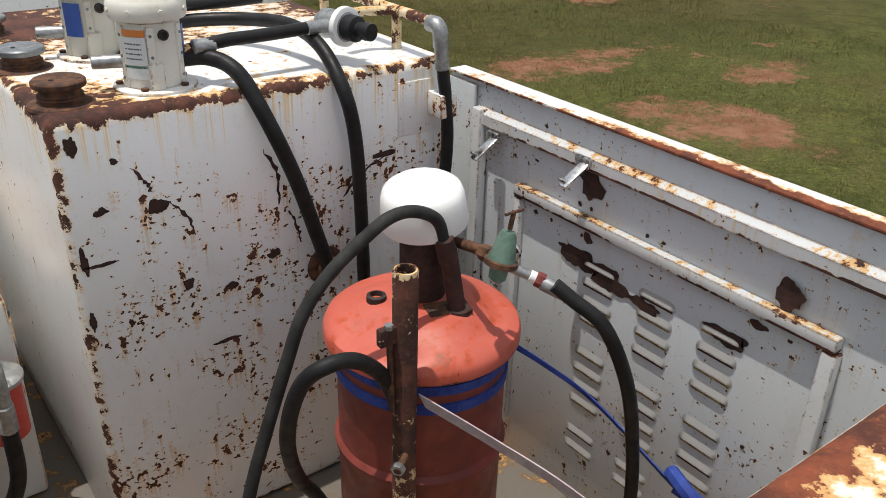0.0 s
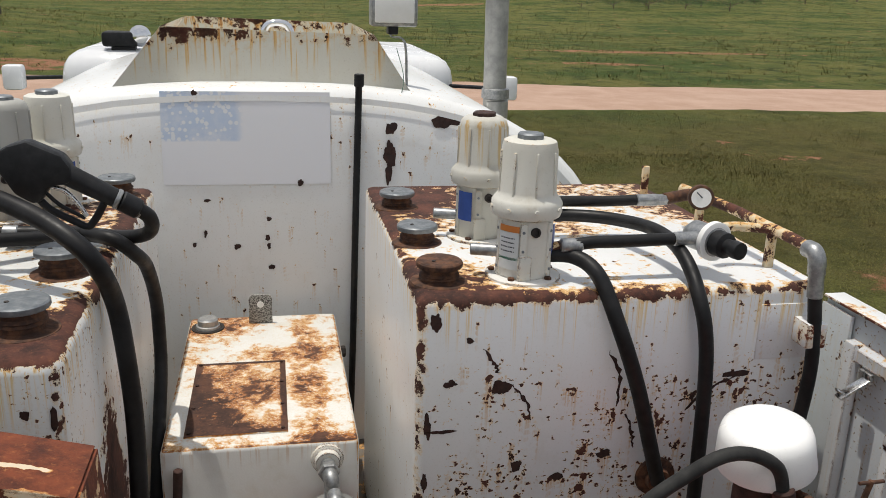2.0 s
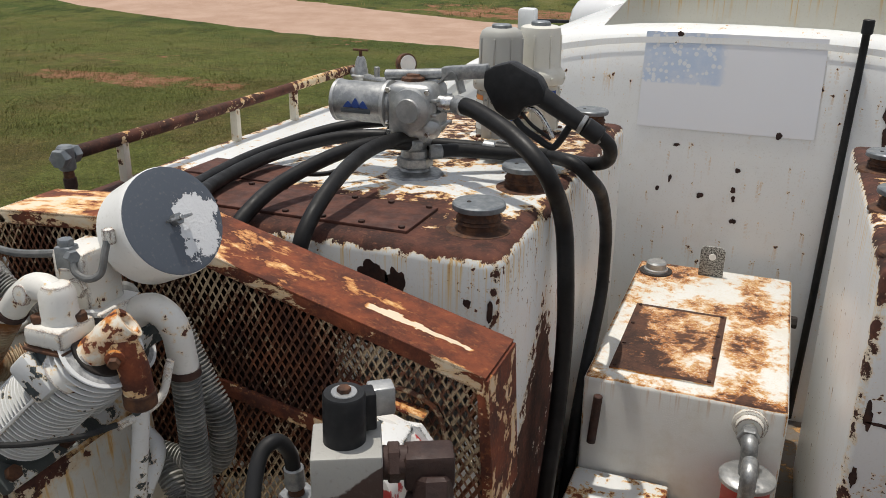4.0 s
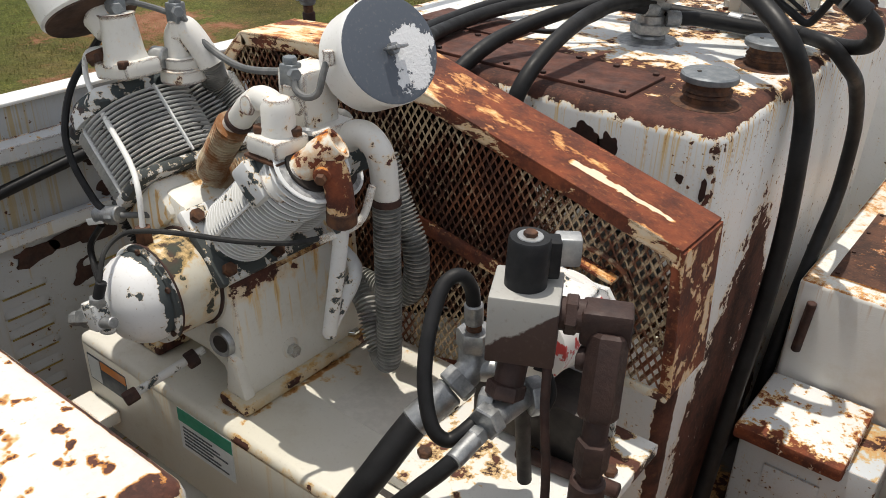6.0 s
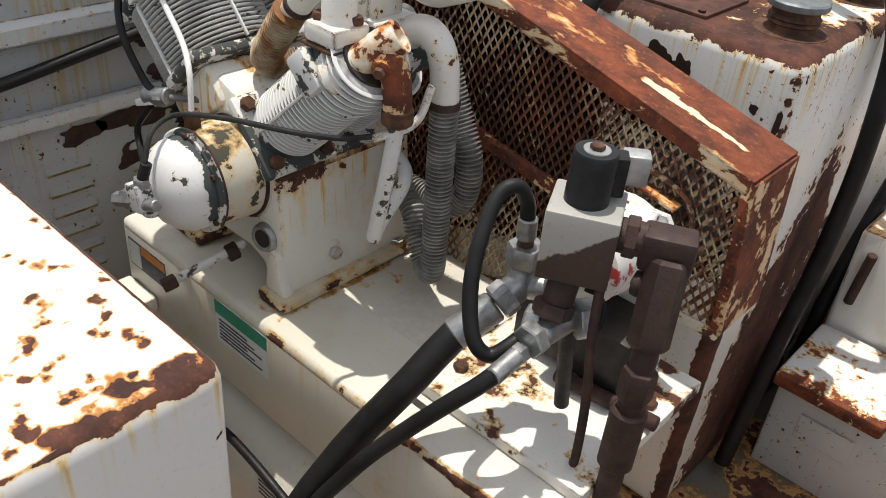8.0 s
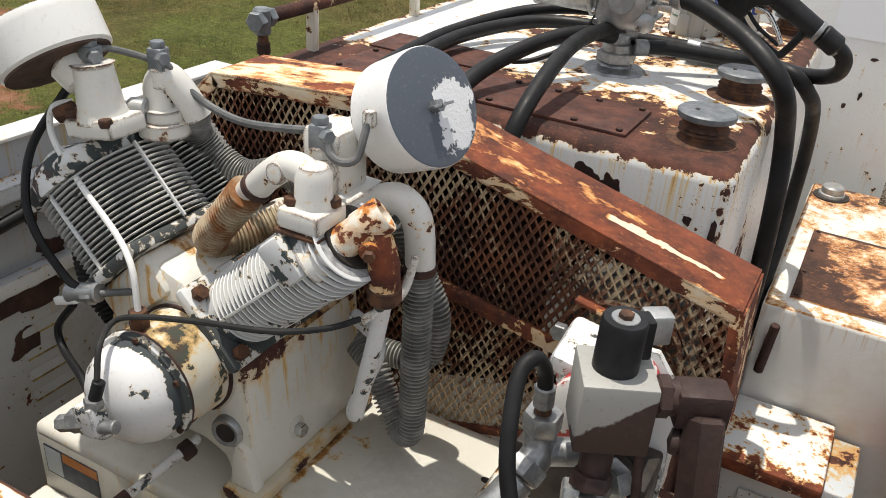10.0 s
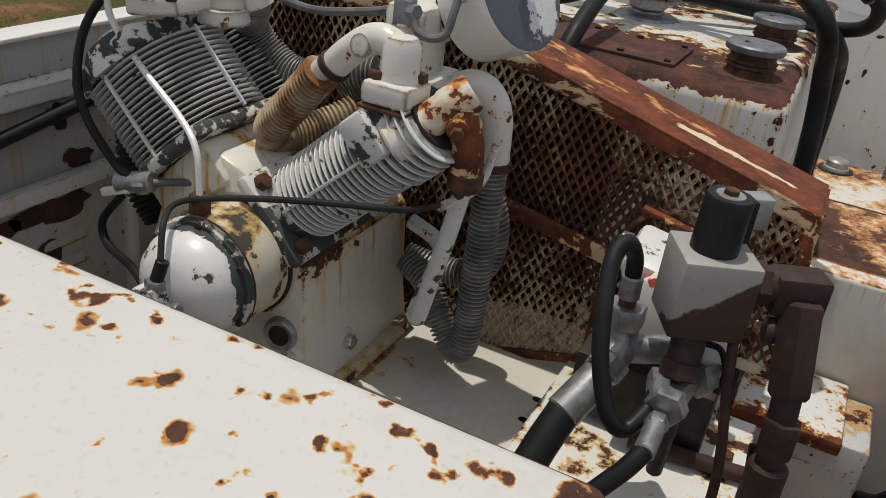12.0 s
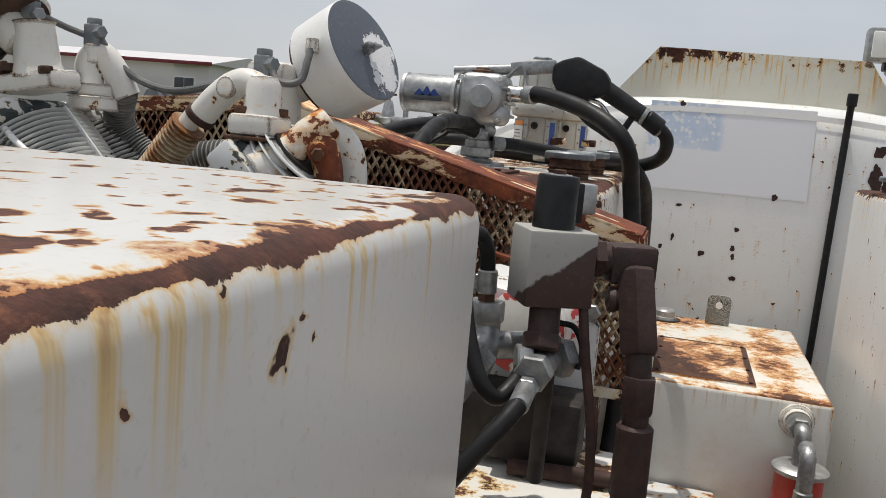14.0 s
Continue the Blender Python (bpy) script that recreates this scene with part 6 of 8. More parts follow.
def build_reservoir():
    t = thing("hydraulic_reservoir", (-0.01, 0.8, -0.12), "white hydraulic oil box with an orange-rusted top", "tank")
    part("body", rbox(*CB, 0.014, 3), M_CB, t)
    z = 0.476
    h = part("hatch_plate", rbox(-0.213, 0.056, 0.42, 0.873, z - 0.001, z + 0.006, 0.002), weathered_top("cover_plate_rust", (-0.213, 0.056, 0.42, 0.873, 0.0, 0.482), True), t, "rust-brown bolted cover plate")
    for i in range(4):
        for xx, yy in ((-0.2, 0.435 + i * 0.141), (0.043, 0.435 + i * 0.141)):
            part("bolt", hexa((xx, yy, z + 0.005), (0, 0, 1), 0.006, 0.005), M_BROWN, h)
    part("filler_cap", lathe((-0.2, 1.18, z), (0, 0, 1), [(0, 0.042), (0.012, 0.04), (0.014, 0.034), (0.032, 0.034), (0.038, 0.028), (0.038, 0)], 16), M_ALU, t, "dull metal filler cap")
    part("cap_ring", lathe((-0.2, 1.18, z - 0.002), (0, 0, 1), [(0, 0.056), (0.006, 0.055), (0.006, 0.03)], 20), M_DARK, t)
    tab = prism([(-0.062, z), (-0.062, z + 0.09), (-0.056, z + 0.101), (-0.046, z + 0.105), (0.002, z + 0.105), (0.012, z + 0.101), (0.018, z + 0.09), (0.018, z)], 1, 1.205, 1.213, 0.001)
    part("lifting_tab", tab, M_SPECK, t, "flat grey lifting lug with a hole")
    part("lug_hole", lathe((-0.022, 1.2035, z + 0.07), (0, -1, 0), [(0, 0.012), (0.002, 0.011), (0.001, 0)], 16), M_DIAL, t)
    part("handle", rod((-0.232, 0.348, 0.285), (-0.222, 0.345, 0.43), 0.012), M_BROWN, t, "rusty vertical sight pipe")
    part("side_plug", hexa((0.235, 1.1, 0.40), (1, 0, 0), 0.02, 0.03), M_DARK, t)
    f = thing("oil_filter", (0.16, 0.29, 0.2), "red spin-on oil filter under a grey head", "filter")
    part("can", lathe((0.165, 0.27, 0.17), (0, 0, 1), [(0, 0.05), (0.006, 0.056), (0.15, 0.057), (0.155, 0.052)], 32), M_REDFILT, f)
    part("head", lathe((0.165, 0.27, 0.322), (0, 0, 1), [(0, 0.05), (0.002, 0.066), (0.012, 0.067), (0.018, 0.06), (0.022, 0.04)], 32), M_ALU, f, "grey filter head")
    part("boss", lathe((0.155, 0.36, 0.425), (0, -1, 0), [(0, 0.044), (0.008, 0.042), (0.012, 0.034), (0.03, 0.032)], 24), M_WPIPE, f)
    part("elbow", tube([(0.155, 0.33, 0.425), (0.157, 0.285, 0.424), (0.16, 0.265, 0.41), (0.162, 0.262, 0.34)], 0.02), M_GALV, f, "grey pipe elbow")
    part("nut", hexa((0.155, 0.305, 0.425), (0, -1, 0), 0.028, 0.022), M_GALV, f)
    part("drop_elbow", tube([(0.165, 0.23, 0.40), (0.165, 0.2, 0.395), (0.165, 0.185, 0.375), (0.165, 0.183, 0.30)], 0.019), M_GALV, f)
    part("ferrule", rod((0.165, 0.183, 0.31), (0.165, 0.185, 0.235), 0.022), M_GALV, f)
    part("hose", tube([(0.165, 0.185, 0.245), (0.16, 0.19, 0.1), (0.13, 0.24, -0.02), (0.1, 0.32, -0.09)], 0.019), M_HOSE, f, "black hose")
    s = thing("step_box", (-0.14, 0.22, -0.12), "white steel step with rust-flaked top beside the oil box", "step")
    part("tread", rbox(-0.268, -0.018, 0.075, 0.352, 0.165, 0.202, 0.008), rusty_paint("step_paint", side=0.13, top=0.085, mid=50, big=15, streak=0.8, streak_z=(0.1, 0.2), wear=0.16, red=True, tint=(0.5, 0.24, 0.07), halo_low=0.59, extra=lambda s: s.ramp(s.xyz()[1], 0.12, 0.08, 0.0, 0.10)), s)
    part("riser", rbox(-0.262, 0.05, 0.13, 0.352, -0.12, 0.166, 0.006), M_PANEL, s)
    part("pull_plate", rbox(-0.19, -0.06, 0.122, 0.131, 0.02, 0.09, 0.002), M_PANEL, s)


def toolboxes():
    t = thing("toolbox", (-0.86, -2.05, -0.12), "white steel toolbox with rust-pitted lid and running rust", "toolbox", "toolboxes")
    part("body", rbox(*BX, 0.018, 4), M_BX, t)
    u = thing("toolbox", (0.87, -2.05, -0.12), "white steel toolbox with heavily rusted lid", "toolbox", "toolboxes")
    part("body", rbox(*BR, 0.02, 4), M_BR, u)


def side_panel(sx, ztop, name):
    """A bed side wall: sheet, top lip, hat rail, and a framed door with pressed louvres."""
    x = 1.362 * sx if sx > 0 else -1.43
    i = -1 if sx > 0 else 1
    t = thing(name, (x, -1.2, -0.12), "white steel bed side with louvred door, chipped to rust", "side panel", "bed sides")
    # The left side takes the darker copy, its shade held in the colour.
    face = M_PANEL if sx > 0 else M_PANELSHADE
    ya, yb = -2.75, (0.10 if sx > 0 else -0.22)
    def bx(a, b, *rest, **kw):
        return rbox(min(a, b), max(a, b), *rest, **kw)
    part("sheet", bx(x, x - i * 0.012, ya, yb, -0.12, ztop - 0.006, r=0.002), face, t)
    part("top_lip", bx(x - i * 0.045, x + i * 0.012, ya, yb, ztop - 0.008, ztop, r=0.003), M_LIP if sx > 0 else M_WLIP, t, "rust-edged top lip" if sx > 0 else "white top lip")
    part("hat_rail", prism([(x - i * -0.001, ztop - 0.122), (x + i * 0.022, ztop - 0.11), (x + i * 0.022, ztop - 0.082), (x - i * -0.001, ztop - 0.07)], 1, ya, yb - 0.12), M_RAIL, t)
    part("post", bx(x, x + i * 0.03, yb - 0.16, yb - 0.12, -0.1, ztop - 0.07, r=0.006), M_RAIL, t, "corner post")
    part("end_sheet", bx(x + i * 0.002, x + i * 0.012, yb - 0.11, yb, -0.1, ztop - 0.02, r=0.002), face, t)
    y0, y1, z1 = (-1.065, -0.195, 0.70) if sx > 0 else (-1.25, -0.62, 0.71)
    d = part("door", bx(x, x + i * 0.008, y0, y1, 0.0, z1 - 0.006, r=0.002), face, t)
    part("door_frame", bx(x + i * 0.0, x + i * 0.026, y0, y1, z1 - 0.015, z1 + 0.015, r=0.004), M_RAIL, d, "raised rail along the door top")
    part("door_frame", bx(x + i * 0.0, x + i * 0.026, y0 - 0.005, y0 + 0.026, 0.0, z1 - 0.016, r=0.004), M_RAIL, d)
    part("door_frame", bx(x + i * 0.0, x + i * 0.024, y1 - 0.026, y1, 0.0, z1 - 0.016, r=0.004), M_RAIL, d)
    cols = (-0.49, -0.66, -0.825) if sx > 0 else (-0.78, -0.96, -1.12)
    for c in cols:
        for k in range(12):
            z = 0.60 - 0.048 * k
            if k in (4, 9) and sx > 0:
                continue
            b = bmesh.new()
            L, hh, dp = 0.05, 0.011, 0.005
            pts = []
            for q in range(9):
                w = math.pi * q / 8
                pts.append((c + L * math.cos(w), math.sin(w)))
            lo = [b.verts.new((x + i * 0.0085, p, z - hh)) for p, _ in pts]
            hi = [b.verts.new((x + i * (0.0085 + dp * min(1, s * 1.6)), p, z - hh * 0.6)) for p, s in pts]
            tp = [b.verts.new((x + i * 0.0085, p, z + hh * min(1, s * 2))) for p, s in pts]
            for u, v in ((lo, hi), (hi, tp)):
                for q in range(8):
                    b.faces.new((u[q], u[q + 1], v[q + 1], v[q]))
            bmesh.ops.remove_doubles(b, verts=b.verts[:], dist=0.0003)
            lv = part("louvre", b, M_LOUV if sx > 0 else M_PANELSHADE, d)
            # Right slots are rust-stained; the left ones' ochre paints sunlight leaking through.
            part("slot", bx(x + i * 0.008, x + i * 0.0092, c - 0.045, c + 0.045, z - hh - 0.004, z - hh + 0.0005, r=0), M_OCHRE if sx < 0 or (k + int(c * 100)) % 3 else M_BROWN, lv, "rust-stained slot, left ones coloured as leaking sunlight")
    rng = random.Random(77 if sx > 0 else 78)
    for k in range(15 if sx > 0 else 6):
        cy, cz = rng.uniform(y0 + 0.05, y1 - 0.05), rng.choice((z1 - 0.04, z1 + 0.03, ztop - 0.15, rng.uniform(0.2, 0.65)))
        w = 0.005 + 0.03 * rng.random() ** 2.2
        hh = w * rng.uniform(0.35, 1.1)
        off = 0.0095 if cz < z1 - 0.02 else 0.0015
        b = flaked(ragged(w, hh, rng.randrange(9999)), lambda u, v: (x + i * off, cy + u, cz + v))
        part("bare_patch", b, M_BROWN, t)
    big = [(-0.42, 0.60, 0.05, 0.03), (-0.52, 0.585, 0.06, 0.03), (-0.63, 0.57, 0.04, 0.016), (-0.84, 0.60, 0.05, 0.02), (-0.95, 0.75, 0.03, 0.03)] if sx > 0 else [(-0.80, 0.665, 0.08, 0.025), (-0.92, 0.66, 0.05, 0.02)]
    for cy, cz, w, hh in big:
        b = flaked(ragged(w, hh, rng.randrange(9999)), lambda u, v: (x + i * 0.0105, cy + u, cz + v))
        part("bare_patch", b, M_BROWN, t, "large bare brown patch")
    if sx > 0:
        for cy, cz, in ((-0.42, 0.825), (-0.11, 0.79)):
            l = part("latch", bx(x + i * 0.022, x + i * 0.034, cy - 0.022, cy + 0.022, cz + 0.008, cz + 0.036, r=0.004), M_STEEL, t, "bright steel over-centre latch")
            part("lever", obox((x + i * 0.06, cy - 0.005, cz - 0.002), (-0.8, 0.1, -0.6), (0, 1, 0), (0.6, 0, -0.8), 0.038, 0.013, 0.004, 0.003), M_STEEL, l)
            part("hook", lathe((x + i * 0.085, cy + 0.005, cz - 0.016), (0.6, 0, 0.8), [(0, 0.008), (0.003, 0.012), (0.006, 0.012), (0.008, 0.008)], 14), M_STEEL, l)
    else:
        c = thing("electric_cable", (x, -0.7, 0.8), "black cable sagging along the bed side", "cable")
        part("cable", tube([(x + 0.03, -1.4, 0.78), (x + 0.03, -1.1, 0.80), (x + 0.03, -0.85, 0.835), (x + 0.03, -0.6, 0.87), (x + 0.03, -0.4, 0.88)], 0.012), M_HOSE, c)


# ---- the grease drum ----
def build_drum():
    cx, cy = 0.885, -0.435
    d = thing("grease_drum", (cx, cy, -0.12), "dark red steel grease drum with a coral-red domed cover", "drum")
    prof = [(0, 0.17), (0.004, 0.178)]
    for z in (0.16, 0.42):
        prof += [(z, 0.178), (z + 0.012, 0.186), (z + 0.024, 0.187), (z + 0.036, 0.178)]
    prof += [(0.66, 0.178), (0.69, 0.180), (0.70, 0.176)]
    part("barrel", lathe((cx, cy, -0.12), (0, 0, 1), prof, 56), M_REDBODY, d)
    cover = lathe((cx, cy, 0.575), (0, 0, 1), [(0, 0.19), (0.0, 0.2), (0.004, 0.204), (0.022, 0.204), (0.032, 0.2), (0.040, 0.188), (0.045, 0.172), (0.048, 0.158), (0.054, 0.142), (0.066, 0.122), (0.075, 0.105), (0.079, 0.09), (0.080, 0.07), (0.08, 0)], 72)
    for v in cover.verts:
        ux, uy = v.co.x - cx, v.co.y - cy
        rr = math.hypot(ux, uy)
        if 0.09 < rr < 0.195:
            v.co.z += 0.011 * math.sin(math.pi * (rr - 0.09) / 0.105) * max(-0.6, math.sin(3 * math.atan2(uy, ux) + 0.6))
    part("cover", cover, M_RED, d, "coral-red dished cover")
    part("bung", lathe((0.803, -0.39, 0.645), (0, 0, 1), [(0, 0.02), (0.006, 0.021), (0.018, 0.02), (0.02, 0.013), (0.006, 0.012), (0.006, 0)], 20), M_DARK, d, "dark threaded bung")
    for z, w in ((0.535, 0.022), (0.49, 0.024)):
        part("band", lathe((cx, cy, z), (0.04, 0.0, 1), [(0, 0.1795), (0.001, 0.1825), (w - 0.001, 0.1825), (w, 0.1795)], 56), M_BLUE, d, "blue strap round the drum")
    s = thing("ratchet_strap", (1.15, -0.7, 0.4), "dark blue ratchet strap tying down the drum", "strap")
    part("webbing", ribbon([(1.05, -0.52, 0.53), (1.12, -0.58, 0.47), (1.2, -0.66, 0.385), (1.25, -0.86, 0.265), (1.27, -1.0, 0.2)], 0.028, 0.003, (-0.4, 0.3, 0.85)), M_BLUE, s)
    part("slack", tube([(1.25, -0.84, 0.3), (1.23, -0.89, 0.30), (1.24, -0.93, 0.27), (1.27, -0.9, 0.25), (1.26, -0.85, 0.26)], 0.017, seg=7), M_BLUE, s, "bunched loose end")
    w = thing("tie_strap", (0.83, -0.75, 0.5), "faded flat webbing strap", "strap")
    part("webbing", ribbon([(0.757, -0.615, 0.56), (0.829, -0.75, 0.512), (0.885, -0.9, 0.475), (0.95, -1.1, 0.40)], 0.032, 0.003, (-0.3, 0.3, 0.9)), M_STRAP, w)
    p = thing("stand_pipe", (0.727, -0.60, -0.12), "upright rusted pipe post with flaking paint", "post")
    b = lathe((0.727, -0.60, -0.12), (0, 0, 1), [(0, 0.023), (0.955, 0.023), (0.96, 0.0215), (0.96, 0.018), (0.86, 0.018), (0.86, 0)], 24)
    part("pipe", b, M_PIPE, p)
    part("clamp_plate", rbox(0.672, 0.708, -0.606, -0.59, 0.70, 0.735, 0.003), M_PIPE, p)
    part("bolt", hexa((0.69, -0.604, 0.735), (0, 0, 1), 0.009, 0.009), M_GALV, p)
    part("strut", rod((0.695, -0.598, 0.70), (0.7, -0.6, 0.55), 0.006), M_NECK, p)
    part("side_bolt", rod((0.715, -0.62, 0.455), (0.68, -0.645, 0.45), 0.008), M_NECK, p)
    part("nut", hexa((0.69, -0.637, 0.452), (-0.8, -0.55, -0.1), 0.014, 0.012), M_GALV, p)
    g = thing("grease_pump", (cx, cy, 0.65), "grease pump in the drum under a white plastic hood", "pump")
    part("tube", lathe((0.895, -0.42, 0.64), (0, 0, 1), [(0, 0.058), (0.006, 0.056), (0.01, 0.047), (0.18, 0.047), (0.19, 0.04)], 28), M_BROWN, g, "rusty pump barrel")
    part("hood", lathe((0.899, -0.418, 0.815), (-0.15, -0.06, 1), [(0.002, 0.078), (0.0, 0.087), (0.004, 0.0885), (0.060, 0.082), (0.074, 0.077), (0.082, 0.066), (0.086, 0.042), (0.087, 0)], 48), M_WHITE, g, "clean white plastic hood")
    part("foot", obox((0.9, -0.50, 0.652), (1, -0.3, 0), (0.3, 1, 0), (0, 0, 1), 0.045, 0.025, 0.006, 0.003), M_NECK, g)
    part("washer", lathe((0.915, -0.515, 0.648), (0, 0, 1), [(0, 0.026), (0.01, 0.025), (0.012, 0.014)], 20), M_BROWN, g)
    part("riser", rod((0.913, -0.515, 0.65), (0.895, -0.50, 0.79), 0.018), M_BROWN, g, "rusty riser pipe")
    part("ferrule", rod((0.897, -0.502, 0.76), (0.884, -0.5, 0.815), 0.0195), M_BROWN, g)
    for pts, rad, mat, lab in (
        ([(0.886, -0.50, 0.80), (0.868, -0.50, 0.855), (0.817, -0.50, 0.886), (0.762, -0.50, 0.888), (0.702, -0.50, 0.858), (0.632, -0.50, 0.81), (0.579, -0.50, 0.747), (0.545, -0.50, 0.666), (0.501, -0.50, 0.55), (0.451, -0.50, 0.403), (0.42, -0.48, 0.2), (0.41, -0.45, -0.09)], 0.0122, M_HOSE2, "dusty black hose arching from the grease pump"),
        ([(0.735, -0.565, 0.52), (0.709, -0.58, 0.585), (0.671, -0.60, 0.65), (0.613, -0.62, 0.708), (0.559, -0.62, 0.72), (0.522, -0.60, 0.688), (0.504, -0.58, 0.613), (0.512, -0.55, 0.515), (0.555, -0.50, 0.389), (0.6, -0.48, 0.307), (0.66, -0.5, 0.15), (0.68, -0.52, -0.09)], 0.0145, M_HOSE, "black hose looped beside the drum"),
        ([(0.978, -0.709, 0.780), (0.998, -0.738, 0.756), (1.034, -0.79, 0.71), (1.081, -0.82, 0.587), (1.126, -0.82, 0.431), (1.151, -0.82, 0.266), (1.15, -0.82, 0.05), (1.13, -0.8, -0.09)], 0.0140, M_HOSE, "black hose hanging from the green regulator")):
        h = thing("rubber_hose", pts[0], lab, "hose", "black hoses")
        part("hose", tube(pts, rad, seg=14), mat, h)
    r = thing("pressure_regulator", (0.926, -0.63, 0.75), "green air regulator with rusty flange on pipe fittings", "regulator")
    part("pipe", tube([(0.93, -0.46, 0.775), (0.928, -0.52, 0.787), (0.926, -0.60, 0.797)], 0.014), M_NECK, r, "rusty pipe")
    part("union", hexa((0.927, -0.545, 0.79), (0, -1, 0.1), 0.021, 0.035), M_NECK, r)
    ax = Vector((0.95, -0.63, 0.92)) - Vector((0.915, -0.63, 0.775))
    part("lower_bowl", lathe((0.905, -0.63, 0.755), ax, [(0, 0.014), (0.006, 0.021), (0.035, 0.023), (0.04, 0.03)], 22), M_GREEN, r)
    part("flange", lathe((0.905, -0.63, 0.755), ax, [(0.038, 0.036), (0.04, 0.041), (0.052, 0.041), (0.054, 0.036)], 24), M_NECK, r, "rusty bolted flange")
    part("bonnet", lathe((0.905, -0.63, 0.755), ax, [(0.053, 0.034), (0.065, 0.031), (0.115, 0.021), (0.124, 0.016), (0.126, 0)], 20), M_GREEN, r, "green tapered bonnet")
    part("screw", rod((0.936, -0.63, 0.88), (0.947, -0.63, 0.925), 0.006), M_NECK, r)
    part("tee_handle", rod((0.918, -0.632, 0.922), (0.977, -0.628, 0.92), 0.004), M_NECK, r)
    part("gauge", lathe((0.965, -0.60, 0.795), (0.7, 0.6, 0), [(0, 0.026), (0.003, 0.03), (0.018, 0.03), (0.02, 0.026)], 20), M_CHROME, r, "small round gauge")
    part("nipple", rod((0.93, -0.645, 0.79), (0.968, -0.68, 0.77), 0.012), M_GALV, r)
    part("tape", rod((0.965, -0.677, 0.772), (0.978, -0.69, 0.764), 0.0145), M_WHITE, r, "white thread tape")
    part("coupling", hexa((0.976, -0.688, 0.765), (0.6, -0.75, -0.3), 0.019, 0.022), M_REDBODY, r)
    part("ferrule", rod((0.985, -0.70, 0.757), (1.018, -0.757, 0.738), 0.0185), M_GALV, r, "crimped hose end")
    part("pipe", rod((0.91, -0.38, 0.772), (0.93, -0.47, 0.776), 0.0135), M_NECK, r)
    r.scale = (0.78, 0.78, 0.78)
    r.location += Vector((0.004, 0.006, 0.016))


# ---- the air compressor ----
def finned(parent, base, axis, n, pitch, hu, hv, name, exp=4.0, dark=False):
    """A cylinder with a stack of rounded cooling fins, each one a part."""
    a, _, _ = frame_of(axis)
    vdir = Vector((0, 1, 0))
    udir = a.cross(vdir).normalized()
    b = Vector(base)
    core = bmesh.new()
    lo, hi = [], []
    for k in range(40):
        t = 2 * math.pi * k / 40
        c, s = math.cos(t), math.sin(t)
        f = Vector((math.copysign(abs(c) ** (2 / exp), c), math.copysign(abs(s) ** (2 / exp), s)))
        q = udir * f.x * hu * 0.72 + vdir * f.y * hv * 0.72
        lo.append(core.verts.new(b + q)), hi.append(core.verts.new(b + q + a * n * pitch))
    for k in range(40):
        core.faces.new((lo[k], lo[(k + 1) % 40], hi[(k + 1) % 40], hi[k]))
    core.faces.new(lo[::-1]), core.faces.new(hi)
    # The dark core deepens the painted shade between the fins.
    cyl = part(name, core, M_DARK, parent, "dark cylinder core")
    fin = bmesh.new()
    rows = []
    th = pitch * 0.24
    for d, sc in ((-th / 2, 0.90), (-th / 2.3, 0.985), (0.0, 1.0), (th / 2.3, 0.985), (th / 2, 0.90)):
        row = []
        for k in range(40):
            t = 2 * math.pi * k / 40
            c, s = math.cos(t), math.sin(t)
            f = Vector((math.copysign(abs(c) ** (2 / exp), c), math.copysign(abs(s) ** (2 / exp), s)))
            row.append(fin.verts.new(sc * (udir * f.x * hu + vdir * f.y * hv) + a * d))
        rows.append(row)
    for q, r in zip(rows, rows[1:]):
        for k in range(40):
            fin.faces.new((q[k], q[(k + 1) % 40], r[(k + 1) % 40], r[k]))
    fin.faces.new(rows[0][::-1]), fin.faces.new(rows[-1])
    bmesh.ops.recalc_face_normals(fin, faces=fin.faces[:])
    me = bpy.data.meshes.new("fin")
    fin.to_mesh(me), fin.free()
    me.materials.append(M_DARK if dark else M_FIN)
    # Flat sides are greyer than the edges, for grime and painted gap shade.
    me.materials.append(M_FINSIDE)
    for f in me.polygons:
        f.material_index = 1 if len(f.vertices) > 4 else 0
    me.shade_smooth()
    me.set_sharp_from_angle(angle=radians(35))
    root = parent
    while root.parent:
        root = root.parent
    for k in range(n):
        o = new("fin", me)
        o.parent = cyl
        g = 1.0 - 0.10 * (k / n) ** 2
        o.matrix_basis = Matrix.Translation(b + a * (k + 0.5) * pitch - root.location)
    return cyl


